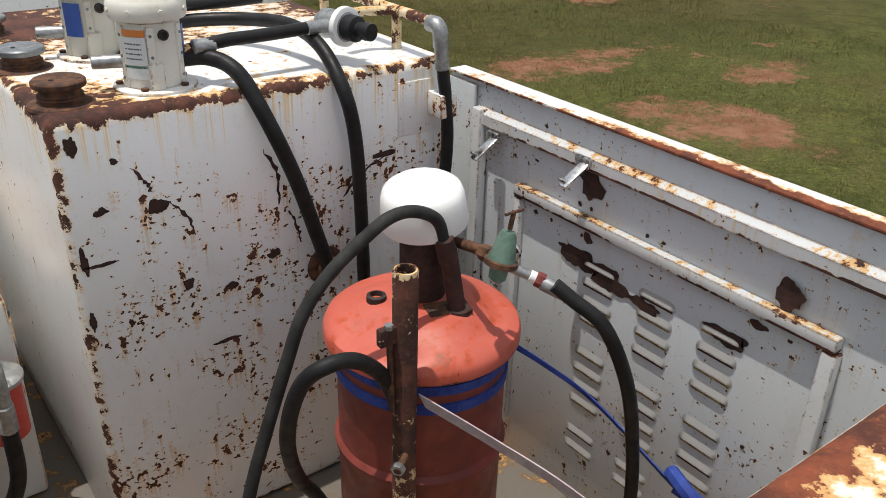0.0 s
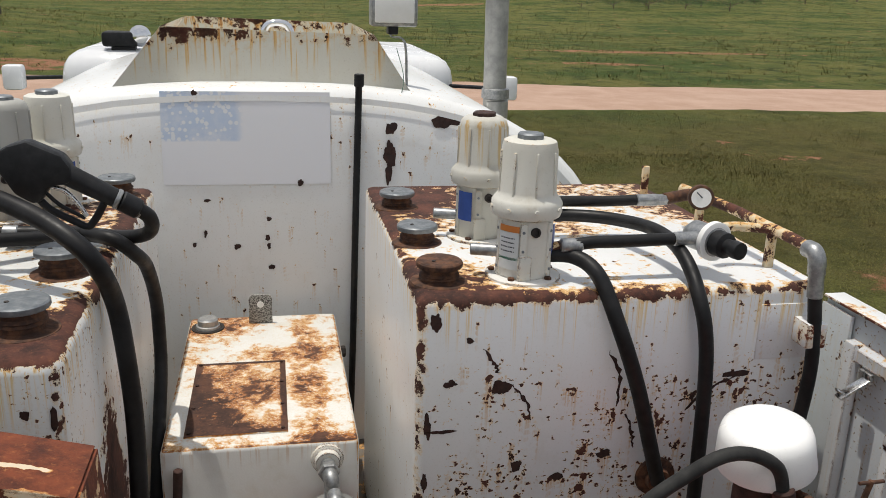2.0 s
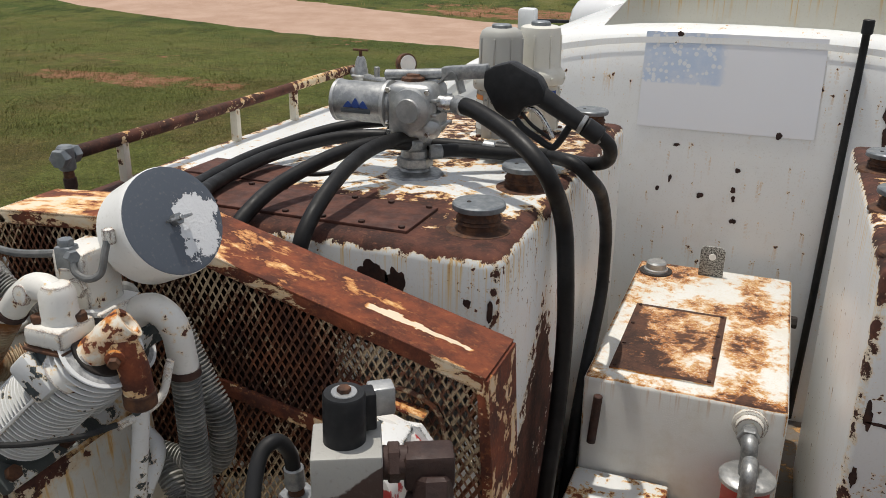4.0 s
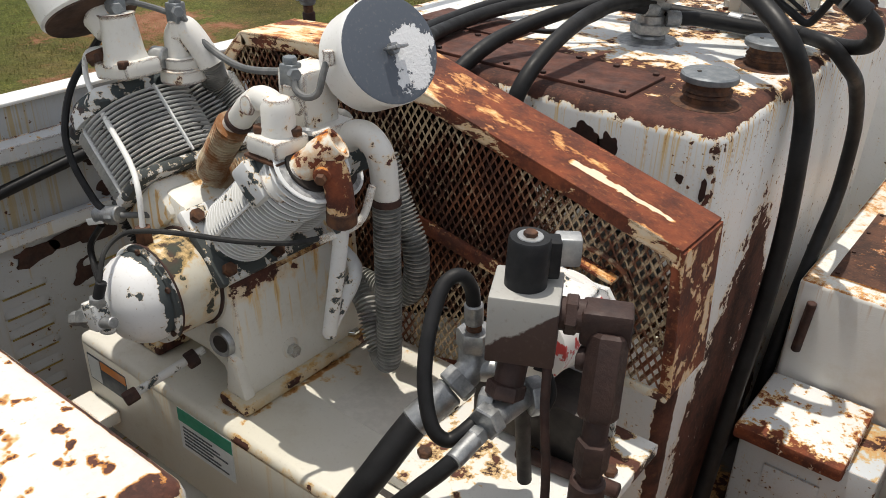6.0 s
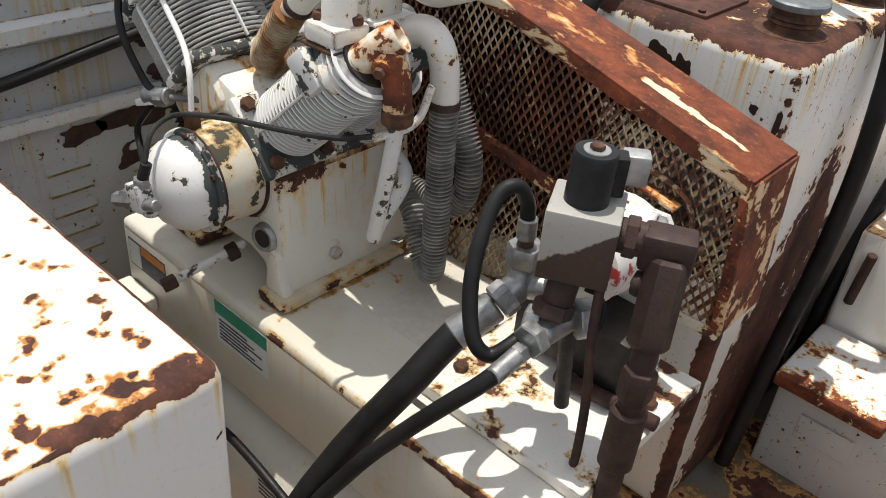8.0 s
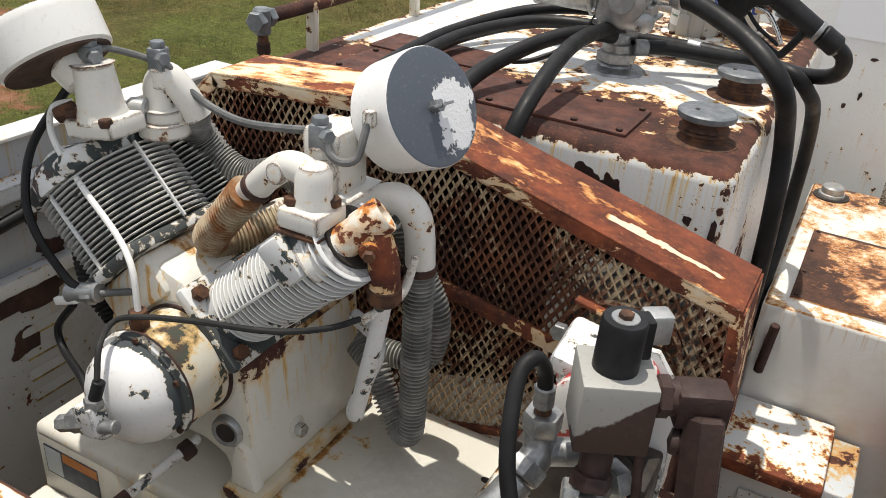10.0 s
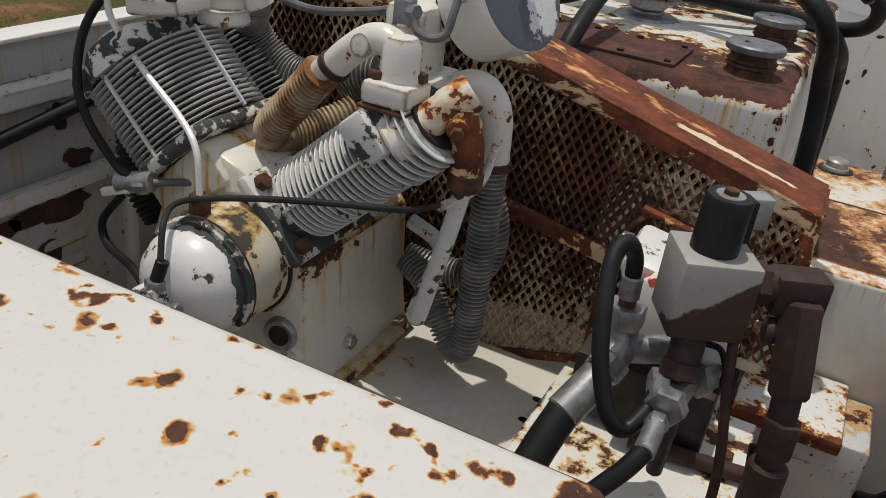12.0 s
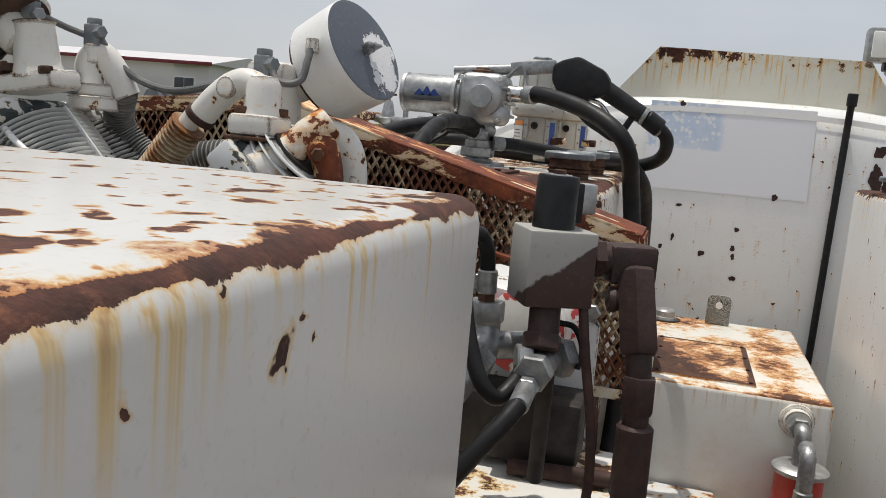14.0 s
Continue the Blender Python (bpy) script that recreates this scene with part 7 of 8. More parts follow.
def build_compressor():
    c = thing("air_compressor", (-0.97, -0.78, 0.57), "cream V-type two-stage air compressor, paint chipped to grey", "air compressor")
    # crankcase
    body = prism([(-1.125, 0.586), (-1.06, 0.586), (-1.045, 0.618), (-1.0, 0.636), (-0.92, 0.636), (-0.882, 0.622), (-0.866, 0.586), (-0.812, 0.586), (-0.824, 0.65), (-0.834, 0.795), (-0.842, 0.803), (-0.938, 0.908), (-0.985, 0.925), (-1.075, 0.855), (-1.105, 0.76)], 1, -0.893, -0.60, 0.012)
    part("crankcase", body, M_CRANK, c)
    f = part("foot", rbox(-0.868, -0.797, -0.918, -0.60, 0.566, 0.590, 0.008, 3), M_FOOT, c, "cast mounting foot")
    part("foot", rbox(-1.14, -1.055, -0.905, -0.60, 0.566, 0.590, 0.008, 3), M_FOOT, c, "cast mounting foot")
    for x, y in ((-0.832, -0.893), (-0.815, -0.64), (-1.1, -0.882)):
        part("bolt", hexa((x, y, 0.588), (0, 0, 1), 0.013, 0.011), M_STEEL, f)
    part("leg", prism([(-0.862, 0.587), (-0.808, 0.587), (-0.816, 0.605), (-0.828, 0.66), (-0.85, 0.67)], 1, -0.906, -0.88, 0.007), M_CRANK, c)
    part("boss", lathe((-0.835, -0.79, 0.63), (1, 0, 0.1), [(0, 0.026), (0.012, 0.025), (0.016, 0.016)], 18), M_COMP, c)
    part("plug", hexa((-0.82, -0.79, 0.631), (1, 0, 0.1), 0.012, 0.014), M_STEEL, c, "hexagon plug")
    sg = part("sight_glass", lathe((-0.865, -0.893, 0.683), (0.15, -1, 0.05), [(0, 0.026), (0.01, 0.025), (0.014, 0.022), (0.012, 0.016), (0.01, 0.015)], 22), M_GALV, c, "oil sight glass")
    part("lens", lathe((-0.8635, -0.903, 0.6835), (0.15, -1, 0.05), [(0, 0.016), (0.002, 0.016), (0.002, 0)], 18), M_DARK, sg)
    # domed end
    dx, dz = -0.937, 0.785
    e = part("end_barrel", lathe((dx, -0.885, dz), (0, -1, 0), [(0, 0.0905), (0.008, 0.0905), (0.011, 0.083), (0.085, 0.081)], 52), M_BARREL, c, "chipped green and rust barrel")
    part("joint", lathe((dx, -0.894, dz), (0, -1, 0), [(0, 0.083), (0.001, 0.087), (0.005, 0.087), (0.006, 0.083)], 52), M_BROWN, e)
    part("gasket", lathe((dx, -0.970, dz), (0, -1, 0), [(0, 0.081), (0.0, 0.0845), (0.004, 0.0845), (0.004, 0.080)], 52), M_BROWN, e)
    dm = part("dome", lathe((dx, -0.974, dz), (0, -1, 0), [(0, 0.080), (0.008, 0.0755), (0.028, 0.0735), (0.045, 0.066), (0.060, 0.052), (0.069, 0.034), (0.074, 0.014), (0.075, 0)], 52), M_DOME, c, "white domed end cover, rim chipped to grey")
    part("rim", lathe((dx, -0.974, dz), (0, -1, 0), [(0, 0.079), (0, 0.0845), (0.006, 0.084), (0.009, 0.081), (0.0095, 0.075)], 52), M_FLANGE, dm, "rim worn to grey primer")
    for k in range(6):
        w = 0.5 + k * math.pi / 3
        part("bolt", hexa((dx + 0.0795 * math.cos(w), -0.982, dz + 0.0795 * math.sin(w)), (0, -1, 0), 0.0052, 0.005), M_NECK, dm)
    v = part("relief_valve", obox((-0.937, -1.066, 0.790), (1, 0, 0.2), (0, 1, 0), (-0.2, 0, 1), 0.017, 0.014, 0.022, 0.004), M_CHIP, dm, "grey unloader valve")
    part("nut", hexa((-0.945, -1.064, 0.783), (-0.9, -0.35, -0.25), 0.017, 0.028), M_GALV, v)
    part("end_nut", hexa((-0.965, -1.074, 0.776), (-0.9, -0.35, -0.25), 0.012, 0.022), M_GALV, v)
    part("arm", rod((-0.930, -1.069, 0.780), (-0.895, -1.064, 0.793), 0.009), M_GALV, v)
    part("foot", rod((-0.937, -1.049, 0.783), (-0.937, -1.054, 0.753), 0.013), M_CHIP, v)
    part("gland", hexa((-0.933, -1.064, 0.808), (0.05, 0.05, 1), 0.013, 0.014), M_GALV, v)
    part("stem", rod((-0.932, -1.062, 0.820), (-0.928, -1.054, 0.846), 0.0085), M_BLACK, v)
    # oil drain lever
    lv = thing("drain_pipe", (-0.94, -0.96, 0.62), "white painted drain pipe with a brown cap", "pipe")
    part("pipe", rod((-0.925, -0.895, 0.640), (-0.957, -1.035, 0.600), 0.0075), M_CHIP, lv)
    part("cap", hexa((-0.953, -1.015, 0.604), (-0.2, -0.95, -0.24), 0.0125, 0.024), M_BROWN, lv)
    part("nut", hexa((-0.927, -0.91, 0.633), (-0.2, -0.95, -0.24), 0.0155, 0.02), M_BROWN, lv)
    # right bank
    ra = Vector((0.73, 0.0, 0.685)).normalized()
    side = Vector((ra.z, 0, -ra.x))
    fc = Vector((-0.884, -0.79, 0.855))
    part("cylinder_flange", obox(fc - ra * 0.004, ra, (0, 1, 0), side, 0.011, 0.118, 0.070, 0.008), M_FLANGE, c, "flange worn to dark primer")
    for dy, ds in ((-0.098, -0.050), (-0.098, 0.050), (0.098, -0.05), (0.0, -0.055), (0.0, 0.055)):
        part("bolt", hexa(fc + ra * 0.008 + Vector((0, dy, 0)) + side * ds, ra, 0.012, 0.013), M_NECK, c)
    base = Vector((-0.868, -0.839, 0.872))
    part("cylinder_skirt", lathe(base - ra * 0.025, ra, [(0, 0.056), (0.03, 0.054)], 32), M_PRIME, c)
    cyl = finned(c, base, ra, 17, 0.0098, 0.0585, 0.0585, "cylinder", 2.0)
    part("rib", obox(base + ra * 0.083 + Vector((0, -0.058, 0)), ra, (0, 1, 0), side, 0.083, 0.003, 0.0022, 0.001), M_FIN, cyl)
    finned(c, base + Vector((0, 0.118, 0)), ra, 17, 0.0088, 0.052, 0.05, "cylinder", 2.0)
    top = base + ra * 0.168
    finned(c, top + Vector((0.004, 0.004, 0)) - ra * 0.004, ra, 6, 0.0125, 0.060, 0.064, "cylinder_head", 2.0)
    part("head_web", obox(top + Vector((0, -0.045, 0)) + ra * 0.006 - side * 0.02, ra, (0, 1, 0), side, 0.022, 0.024, 0.032, 0.008), M_PRIME, c)
    part("head_neck", rod((-0.740, -0.858, 1.04), (-0.765, -0.848, 0.985), 0.034, r1=0.046), M_PRIME, c)
    part("head_block", obox((-0.745, -0.745, 1.01), (1, 0, -0.25), (0, 1, 0), (0.25, 0, 1), 0.045, 0.06, 0.024, 0.01), M_PRIME, c)
    # inlet port, elbow and flex hose to the left
    pf = part("port_flange", rbox(-0.770, -0.706, -0.892, -0.826, 1.047, 1.075, 0.007), M_WPIPE, c, "square port flange")
    part("gasket", rbox(-0.772, -0.704, -0.894, -0.824, 1.041, 1.0465, 0.002), M_NECK, pf)
    for x, y in ((-0.758, -0.872), (-0.716, -0.845)):
        part("bolt", hexa((x, y, 1.074), (0, 0, 1), 0.0105, 0.011), M_NECK, pf)
    part("port_body", lathe((-0.738, -0.855, 1.07), (0, 0, 1), [(0, 0.027), (0.012, 0.0245), (0.045, 0.0235), (0.055, 0.018), (0.058, 0)], 24), M_WPIPE, c)
    part("elbow", tube([(-0.738, -0.855, 1.095), (-0.746, -0.854, 1.110), (-0.766, -0.853, 1.116), (-0.788, -0.85, 1.109), (-0.815, -0.847, 1.088), (-0.839, -0.844, 1.063)], 0.0192, seg=18), M_WPIPE, c, "white pipe elbow")
    part("elbow_plug", lathe((-0.785, -0.866, 1.107), (-0.1, -1, 0.1), [(0, 0.015), (0.006, 0.014), (0.008, 0)], 16), M_WPIPE, c)
    part("hose_clamp", lathe((-0.833, -0.8445, 1.070), (-0.66, 0.06, -0.75), [(0, 0.0195), (0.001, 0.022), (0.010, 0.022), (0.011, 0.0195)], 20), M_BROWN, c)
    part("spigot", rod((-0.843, -0.845, 1.070), (-0.864, -0.842, 1.046), 0.0145), M_WPIPE, c)
    part("flex_hose", tube([(-0.856, -0.843, 1.053), (-0.902, -0.836, 0.998), (-0.945, -0.822, 0.95), (-0.955, -0.785, 0.925), (-0.930, -0.74, 0.93), (-0.89, -0.69, 0.955)], 0.0225, seg=18, ribs=0.0032, pitch=0.0070), M_FLEXRUST, c, "rust-stained ribbed hose")
    part("flex_hose", tube([(-0.95, -0.62, 0.97), (-0.90, -0.63, 0.985), (-0.85, -0.65, 1.0), (-0.80, -0.67, 1.02)], 0.024, seg=18, ribs=0.0032, pitch=0.0070), M_FLEX, c, "grey ribbed hose")
    # rusty relief elbow and drain
    o0, o1 = Vector((-0.728, -0.880, 1.000)), Vector((-0.652, -0.822, 1.074))
    od = (o1 - o0).normalized()
    part("outlet_flange", lathe(o0, od, [(0, 0.028), (0.03, 0.0285), (0.036, 0.0245), (0.05, 0.0235)], 24), M_WPIPE, c, "white outlet boss")
    el = part("outlet_elbow", lathe(o0 + od * 0.048, od, [(0, 0.0225), (0.03, 0.0225), (0.033, 0.0245), (0.068, 0.0245), (0.0705, 0.0235), (0.0705, 0.0165), (0.062, 0.015), (0.062, 0)], 24), M_TEE, c, "flaking white and rust pipe")
    part("tee", tube([(-0.676, -0.842, 1.052), (-0.657, -0.836, 1.040), (-0.648, -0.832, 1.010), (-0.646, -0.829, 0.968)], 0.0205, seg=18), M_TEEDROP, el, "orange rusted tee")
    part("plug_boss", lathe((-0.660, -0.844, 1.036), (0.45, -0.85, -0.2), [(0, 0.014), (0.016, 0.0135), (0.018, 0.010)], 16), M_TEEDROP, el)
    part("plug", hexa((-0.653, -0.858, 1.032), (0.45, -0.85, -0.2), 0.0085, 0.010), M_NECK, el)
    part("collar", rod((-0.646, -0.829, 0.976), (-0.6465, -0.828, 0.950), 0.0225), M_NECK, el)
    part("drop_pipe", tube([(-0.6465, -0.828, 0.955), (-0.662, -0.824, 0.875), (-0.688, -0.819, 0.757), (-0.694, -0.816, 0.735), (-0.703, -0.805, 0.737), (-0.703, -0.775, 0.77), (-0.70, -0.752, 0.803), (-0.72, -0.73, 0.815), (-0.77, -0.71, 0.82)], 0.0118, seg=14), M_CHIP, c, "white drain pipe with chipped spots")
    part("band", tube([(-0.663, -0.86, 0.93), (-0.64, -0.80, 0.945), (-0.63, -0.78, 1.0)], 0.006), M_WPIPE, c)
    # elbow and grey flex hose to the tank
    part("elbow", tube([(-0.735, -0.745, 1.02), (-0.70, -0.742, 1.050), (-0.672, -0.74, 1.050), (-0.655, -0.733, 1.02), (-0.652, -0.726, 0.955)], 0.0215, seg=18), M_WPIPE, c, "white pipe elbow")
    part("hose_clamp", lathe((-0.652, -0.726, 0.957), (0, 0.02, -1), [(0, 0.0195), (0.001, 0.0235), (0.012, 0.0235), (0.013, 0.0195)], 20), M_BROWN, c)
    part("flex_hose", tube([(-0.652, -0.726, 0.945), (-0.653, -0.722, 0.836), (-0.655, -0.717, 0.72), (-0.660, -0.712, 0.645), (-0.685, -0.70, 0.632), (-0.72, -0.685, 0.665), (-0.75, -0.67, 0.70), (-0.80, -0.65, 0.72)], 0.0190, seg=18, ribs=0.0030, pitch=0.0070), M_FLEX, c, "grey ribbed hose")
    part("flex_hose", tube([(-0.74, -0.63, 0.97), (-0.702, -0.63, 0.885), (-0.672, -0.632, 0.829), (-0.668, -0.632, 0.77), (-0.69, -0.632, 0.725), (-0.747, -0.635, 0.715), (-0.81, -0.64, 0.72)], 0.0195, seg=18, ribs=0.0032, pitch=0.0070), M_FLEX, c, "grey ribbed hose")
    # left bank
    la = Vector((-0.69, 0.0, 0.724)).normalized()
    lb = Vector((-1.064, -0.822, 0.904))
    ls = Vector((la.z, 0, -la.x))
    part("cylinder_flange", obox(lb - la * 0.010 + Vector((0, 0.045, 0)), la, (0, 1, 0), ls, 0.009, 0.150, 0.094, 0.005), M_FLANGE, c)
    part("cylinder_seat", obox(lb - la * 0.052 + Vector((0, 0.045, 0)), la, (0, 1, 0), ls, 0.034, 0.128, 0.070, 0.012), M_CRANK, c)
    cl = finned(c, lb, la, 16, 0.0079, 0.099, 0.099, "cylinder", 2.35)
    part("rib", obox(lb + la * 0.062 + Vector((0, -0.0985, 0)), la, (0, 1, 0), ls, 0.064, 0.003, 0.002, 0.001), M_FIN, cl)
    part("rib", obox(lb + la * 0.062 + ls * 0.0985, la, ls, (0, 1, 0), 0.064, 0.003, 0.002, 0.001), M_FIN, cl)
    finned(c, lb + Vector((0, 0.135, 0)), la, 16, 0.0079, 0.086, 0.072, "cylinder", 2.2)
    ht = lb + la * 0.127
    part("head_block", obox(ht + la * 0.014 + Vector((0, 0.03, 0)), la, (0, 1, 0), ls, 0.018, 0.125, 0.082, 0.016), M_PRIME, c)
    part("head_dome", lathe(ht + Vector((0.0, -0.045, 0.0)), la, [(0, 0.062), (0.025, 0.058), (0.04, 0.045), (0.052, 0.02), (0.054, 0)], 28), M_PRIME, c)
    part("port_flange", obox((-1.096, -0.853, 1.094), (1, 0, 0.18), (0, 1, 0), (-0.18, 0, 1), 0.046, 0.034, 0.014, 0.006), M_WPIPE, c, "white port flange")
    for dx in (-0.03, 0.035):
        part("bolt", hexa((-1.096 + dx, -0.882, 1.106), (-0.1, 0, 1), 0.010, 0.011), M_NECK, c)
    part("intake_neck", lathe((-1.098, -0.853, 1.10), (-0.12, 0.0, 1), [(0, 0.038), (0.02, 0.032), (0.075, 0.027), (0.08, 0.03)], 22), M_WPIPE, c)
    part("intake_arm", rod((-1.125, -0.85, 1.15), (-1.155, -0.857, 1.175), 0.03), M_WPIPE, c)
    part("outlet_port", lathe((-1.075, -0.765, 1.06), (0, 0, 1), [(0, 0.038), (0.02, 0.036), (0.022, 0.03), (0.04, 0.03)], 20), M_WPIPE, c)
    part("elbow", tube([(-1.08, -0.765, 1.09), (-1.085, -0.762, 1.13), (-1.07, -0.755, 1.145), (-1.05, -0.745, 1.12), (-1.035, -0.735, 1.085)], 0.021, seg=16), M_WPIPE, c, "white pipe elbow")
    part("side_valve", rod((-1.08, -0.79, 1.10), (-1.105, -0.80, 1.10), 0.018), M_GALV, c)
    part("flex_hose", tube([(-1.045, -0.735, 1.095), (-1.075, -0.70, 1.045), (-1.05, -0.682, 1.002), (-1.0, -0.677, 0.982), (-0.94, -0.67, 1.0), (-0.88, -0.66, 1.01)], 0.0215, seg=18, ribs=0.0032, pitch=0.0070), M_FLEX, c, "grey ribbed hose")
    part("flex_hose", tube([(-1.16, -0.82, 0.99), (-1.175, -0.84, 0.92), (-1.16, -0.85, 0.82), (-1.13, -0.84, 0.76)], 0.028, seg=18, ribs=0.0026, pitch=0.0080), M_HOSE2, c, "dark ribbed hose")
    # unloader line valve
    uv = part("unloader_valve", rod((-1.115, -0.94, 0.855), (-1.06, -0.93, 0.87), 0.015), M_GALV, c)
    part("handle", obox((-1.115, -0.945, 0.845), (1, 0, 0.4), (0, 1, 0), (-0.4, 0, 1), 0.026, 0.005, 0.006, 0.002), M_WHITE, uv)
    part("nut", hexa((-1.085, -0.935, 0.862), (1, 0.2, 0.25), 0.017, 0.02), M_GALV, uv)
    part("bracket", rod((-1.06, -0.93, 0.868), (-1.01, -0.895, 0.872), 0.0055), M_GREYTUBE, uv)
    # thin lines
    for nm, pts, rad, mat in (
        ("white_tube", [(-1.15, -0.86, 1.118), (-1.168, -0.88, 1.108), (-1.163, -0.89, 1.068), (-1.097, -0.905, 1.016), (-1.016, -0.925, 0.974), (-0.971, -0.945, 0.946), (-0.955, -0.957, 0.89)], 0.0047, M_FILTER),
        ("grey_tube", [(-1.115, -0.845, 1.185), (-1.12, -0.82, 1.19), (-1.105, -0.79, 1.18), (-1.08, -0.77, 1.17)], 0.005, M_GREYTUBE),
        ("grey_tube", [(-1.07, -0.765, 1.175), (-1.045, -0.75, 1.135), (-1.0, -0.74, 1.108), (-0.941, -0.74, 1.10), (-0.852, -0.76, 1.118), (-0.771, -0.79, 1.143)], 0.006, M_GREYTUBE),
        ("dark_tube", [(-0.930, -1.056, 0.846), (-0.948, -1.03, 0.88), (-0.97, -0.985, 0.884), (-0.924, -0.975, 0.902), (-0.827, -0.975, 0.931), (-0.734, -0.975, 0.954), (-0.70, -0.95, 0.951), (-0.679, -0.90, 0.937), (-0.663, -0.86, 0.934)], 0.0041, M_HOSE2),
        ("black_tube", [(-1.134, -0.85, 1.16), (-1.17, -0.86, 1.12), (-1.197, -0.90, 1.052), (-1.189, -0.93, 0.986), (-1.164, -0.94, 0.934), (-1.118, -0.94, 0.882), (-1.093, -0.94, 0.871)], 0.0062, M_HOSE),
        ("black_tube", [(-1.109, -0.94, 0.837), (-1.138, -0.95, 0.793), (-1.121, -0.96, 0.765), (-1.036, -1.0, 0.775), (-0.98, -1.03, 0.775)], 0.006, M_HOSE)):
        part(nm, tube(pts, rad, seg=9), mat, c, nm.replace("_", " "))
    part("line_nut", hexa((-0.955, -0.957, 0.86), (0, 0, 1), 0.014, 0.032), M_NECK, c, "brown line nut")
    part("line_nut", hexa((-1.16, -0.88, 1.10), (0.6, 0.4, 0.3), 0.013, 0.028), M_NECK, c)
    for x, y, z in ((-1.115, -0.848, 1.172), (-1.075, -0.765, 1.16), (-0.768, -0.80, 1.128)):
        k = part("line_fitting", obox((x, y, z + 0.012), (1, 0.2, 0), (-0.2, 1, 0), (0, 0, 1), 0.012, 0.012, 0.017, 0.003), M_ZINC, c, "grey elbow fitting")
        part("nut", hexa((x, y, z + 0.026), (0, 0, 1), 0.011, 0.012), M_ZINC, k)
        part("side_nut", hexa((x + 0.008, y - 0.004, z + 0.016), (0.9, -0.4, 0.1), 0.0095, 0.016), M_ZINC, k)
        part("body", rod((x, y, z - 0.03), (x, y, z), 0.015), M_WPIPE, k)
    part("grey_tube", tube([(-0.752, -0.808, 1.143), (-0.742, -0.815, 1.126), (-0.722, -0.815, 1.120), (-0.706, -0.808, 1.128), (-0.702, -0.80, 1.155), (-0.702, -0.79, 1.175)], 0.0052, seg=9), M_GREYTUBE, c, "grey looped line")
    part("line_end", hexa((-0.702, -0.789, 1.165), (0, 0, 1), 0.009, 0.02), M_WPIPE, c)
    # intake filters
    def intake(p, n, r, thick, face, lab, bolt):
        a = Vector(n).normalized()
        p = Vector(p)
        t = part("intake_filter", lathe(p, a, [(-thick, r * 0.90), (-thick + 0.004, r * 0.965), (-0.012, r), (-0.002, r), (0.0, r * 0.985)], 48), M_FILTER, c, lab)
        part("face", lathe(p, a, [(-0.004, r * 0.988), (0.0010, r * 0.983), (0.0020, r * 0.93), (0.0016, 0.02), (0.0016, 0)], 48), face, t, "dark primer face with white paint remnants" if bolt else "")
        part("back", lathe(p - a * (thick + 0.003), a, [(-0.002, r * 0.2), (0, r * 0.905), (0.004, r * 0.905)], 48), M_FELT, t, "rust-brown underside")
        if bolt:
            _, u, v = frame_of(a)
            part("wing_nut", hexa(p, a, 0.009, 0.014), M_GALV, t, "wing nut")
            for s in (-1, 1):
                part("wing", obox(p + a * 0.014 + u * s * 0.011, u, v, a, 0.007, 0.002, 0.007, 0.001), M_GALV, t)
            part("stud", rod(p, p + a * 0.022, 0.0035), M_GALV, t)
    intake((-0.655, -0.712, 1.180), (0.86, -0.22, 0.44), 0.079, 0.078, M_PRIMER, "white round intake filter, faded face", True)
    part("intake_neck", rod((-0.705, -0.70, 1.155), (-0.765, -0.745, 1.115), 0.034, r1=0.028), M_WPIPE, c)
    part("intake_block", obox((-0.765, -0.77, 1.10), (1, 0, 0), (0, 1, 0), (0, 0, 1), 0.03, 0.036, 0.05, 0.01), M_WPIPE, c)
    part("plug", hexa((-0.75, -0.806, 1.10), (0.1, -1, 0), 0.015, 0.008), M_WPIPE, c)
    part("base_block", obox((-0.755, -0.765, 1.045), (1, 0, 0), (0, 1, 0), (0, 0, 1), 0.04, 0.045, 0.02, 0.006), M_WPIPE, c)
    a = Vector((-0.59, 0.05, 0.81)).normalized()
    intake((-1.203, -0.857, 1.218), a, 0.083, 0.062, M_WPIPE, "white round intake filter with brown underside", False)
    # base saddle and receiver
    b = thing("compressor_base", (-0.7, -0.7, 0.4), "white folded steel base carrying compressor and motor", "machine base")
    top = rbox(-1.245, -0.235, -0.955, -0.56, 0.535, 0.5655, 0.014, 3)
    part("top_plate", top, M_BASE, b)
    part("front_skirt", rbox(-1.24, -0.24, -0.9535, -0.945, 0.36, 0.553, 0.003), M_BASE, b)
    part("end_skirt", rbox(-1.2435, -1.235, -0.944, -0.57, 0.36, 0.553, 0.003), M_BASE, b)
    for y in (-0.665, -0.725, -0.815, -0.857, -0.895):
        ends = [(-0.507 + e * 0.036 + 0.0062 * math.cos(w), y + 0.0062 * math.sin(w)) for e, w0 in ((1, -1.5708), (-1, 1.5708)) for w in (w0 + q * 0.5236 for q in range(7))]
        part("slot", prism(ends, 2, 0.5652, 0.5662), M_DARK, b, "dark slot in the plate")
    part("old_label", rbox(-0.72, -0.54, -0.80, -0.68, 0.5655, 0.5662, 0), plain("crazed_label", (0.60, 0.575, 0.51), (0.68, 0.65, 0.58), 60, 0.5), b, "crazed blank old label")
    dl = part("warning_label", rbox(-0.94, -0.795, -0.9548, -0.9534, 0.452, 0.543, 0), M_LABEL, b, "green-headed instruction label with unreadable print")
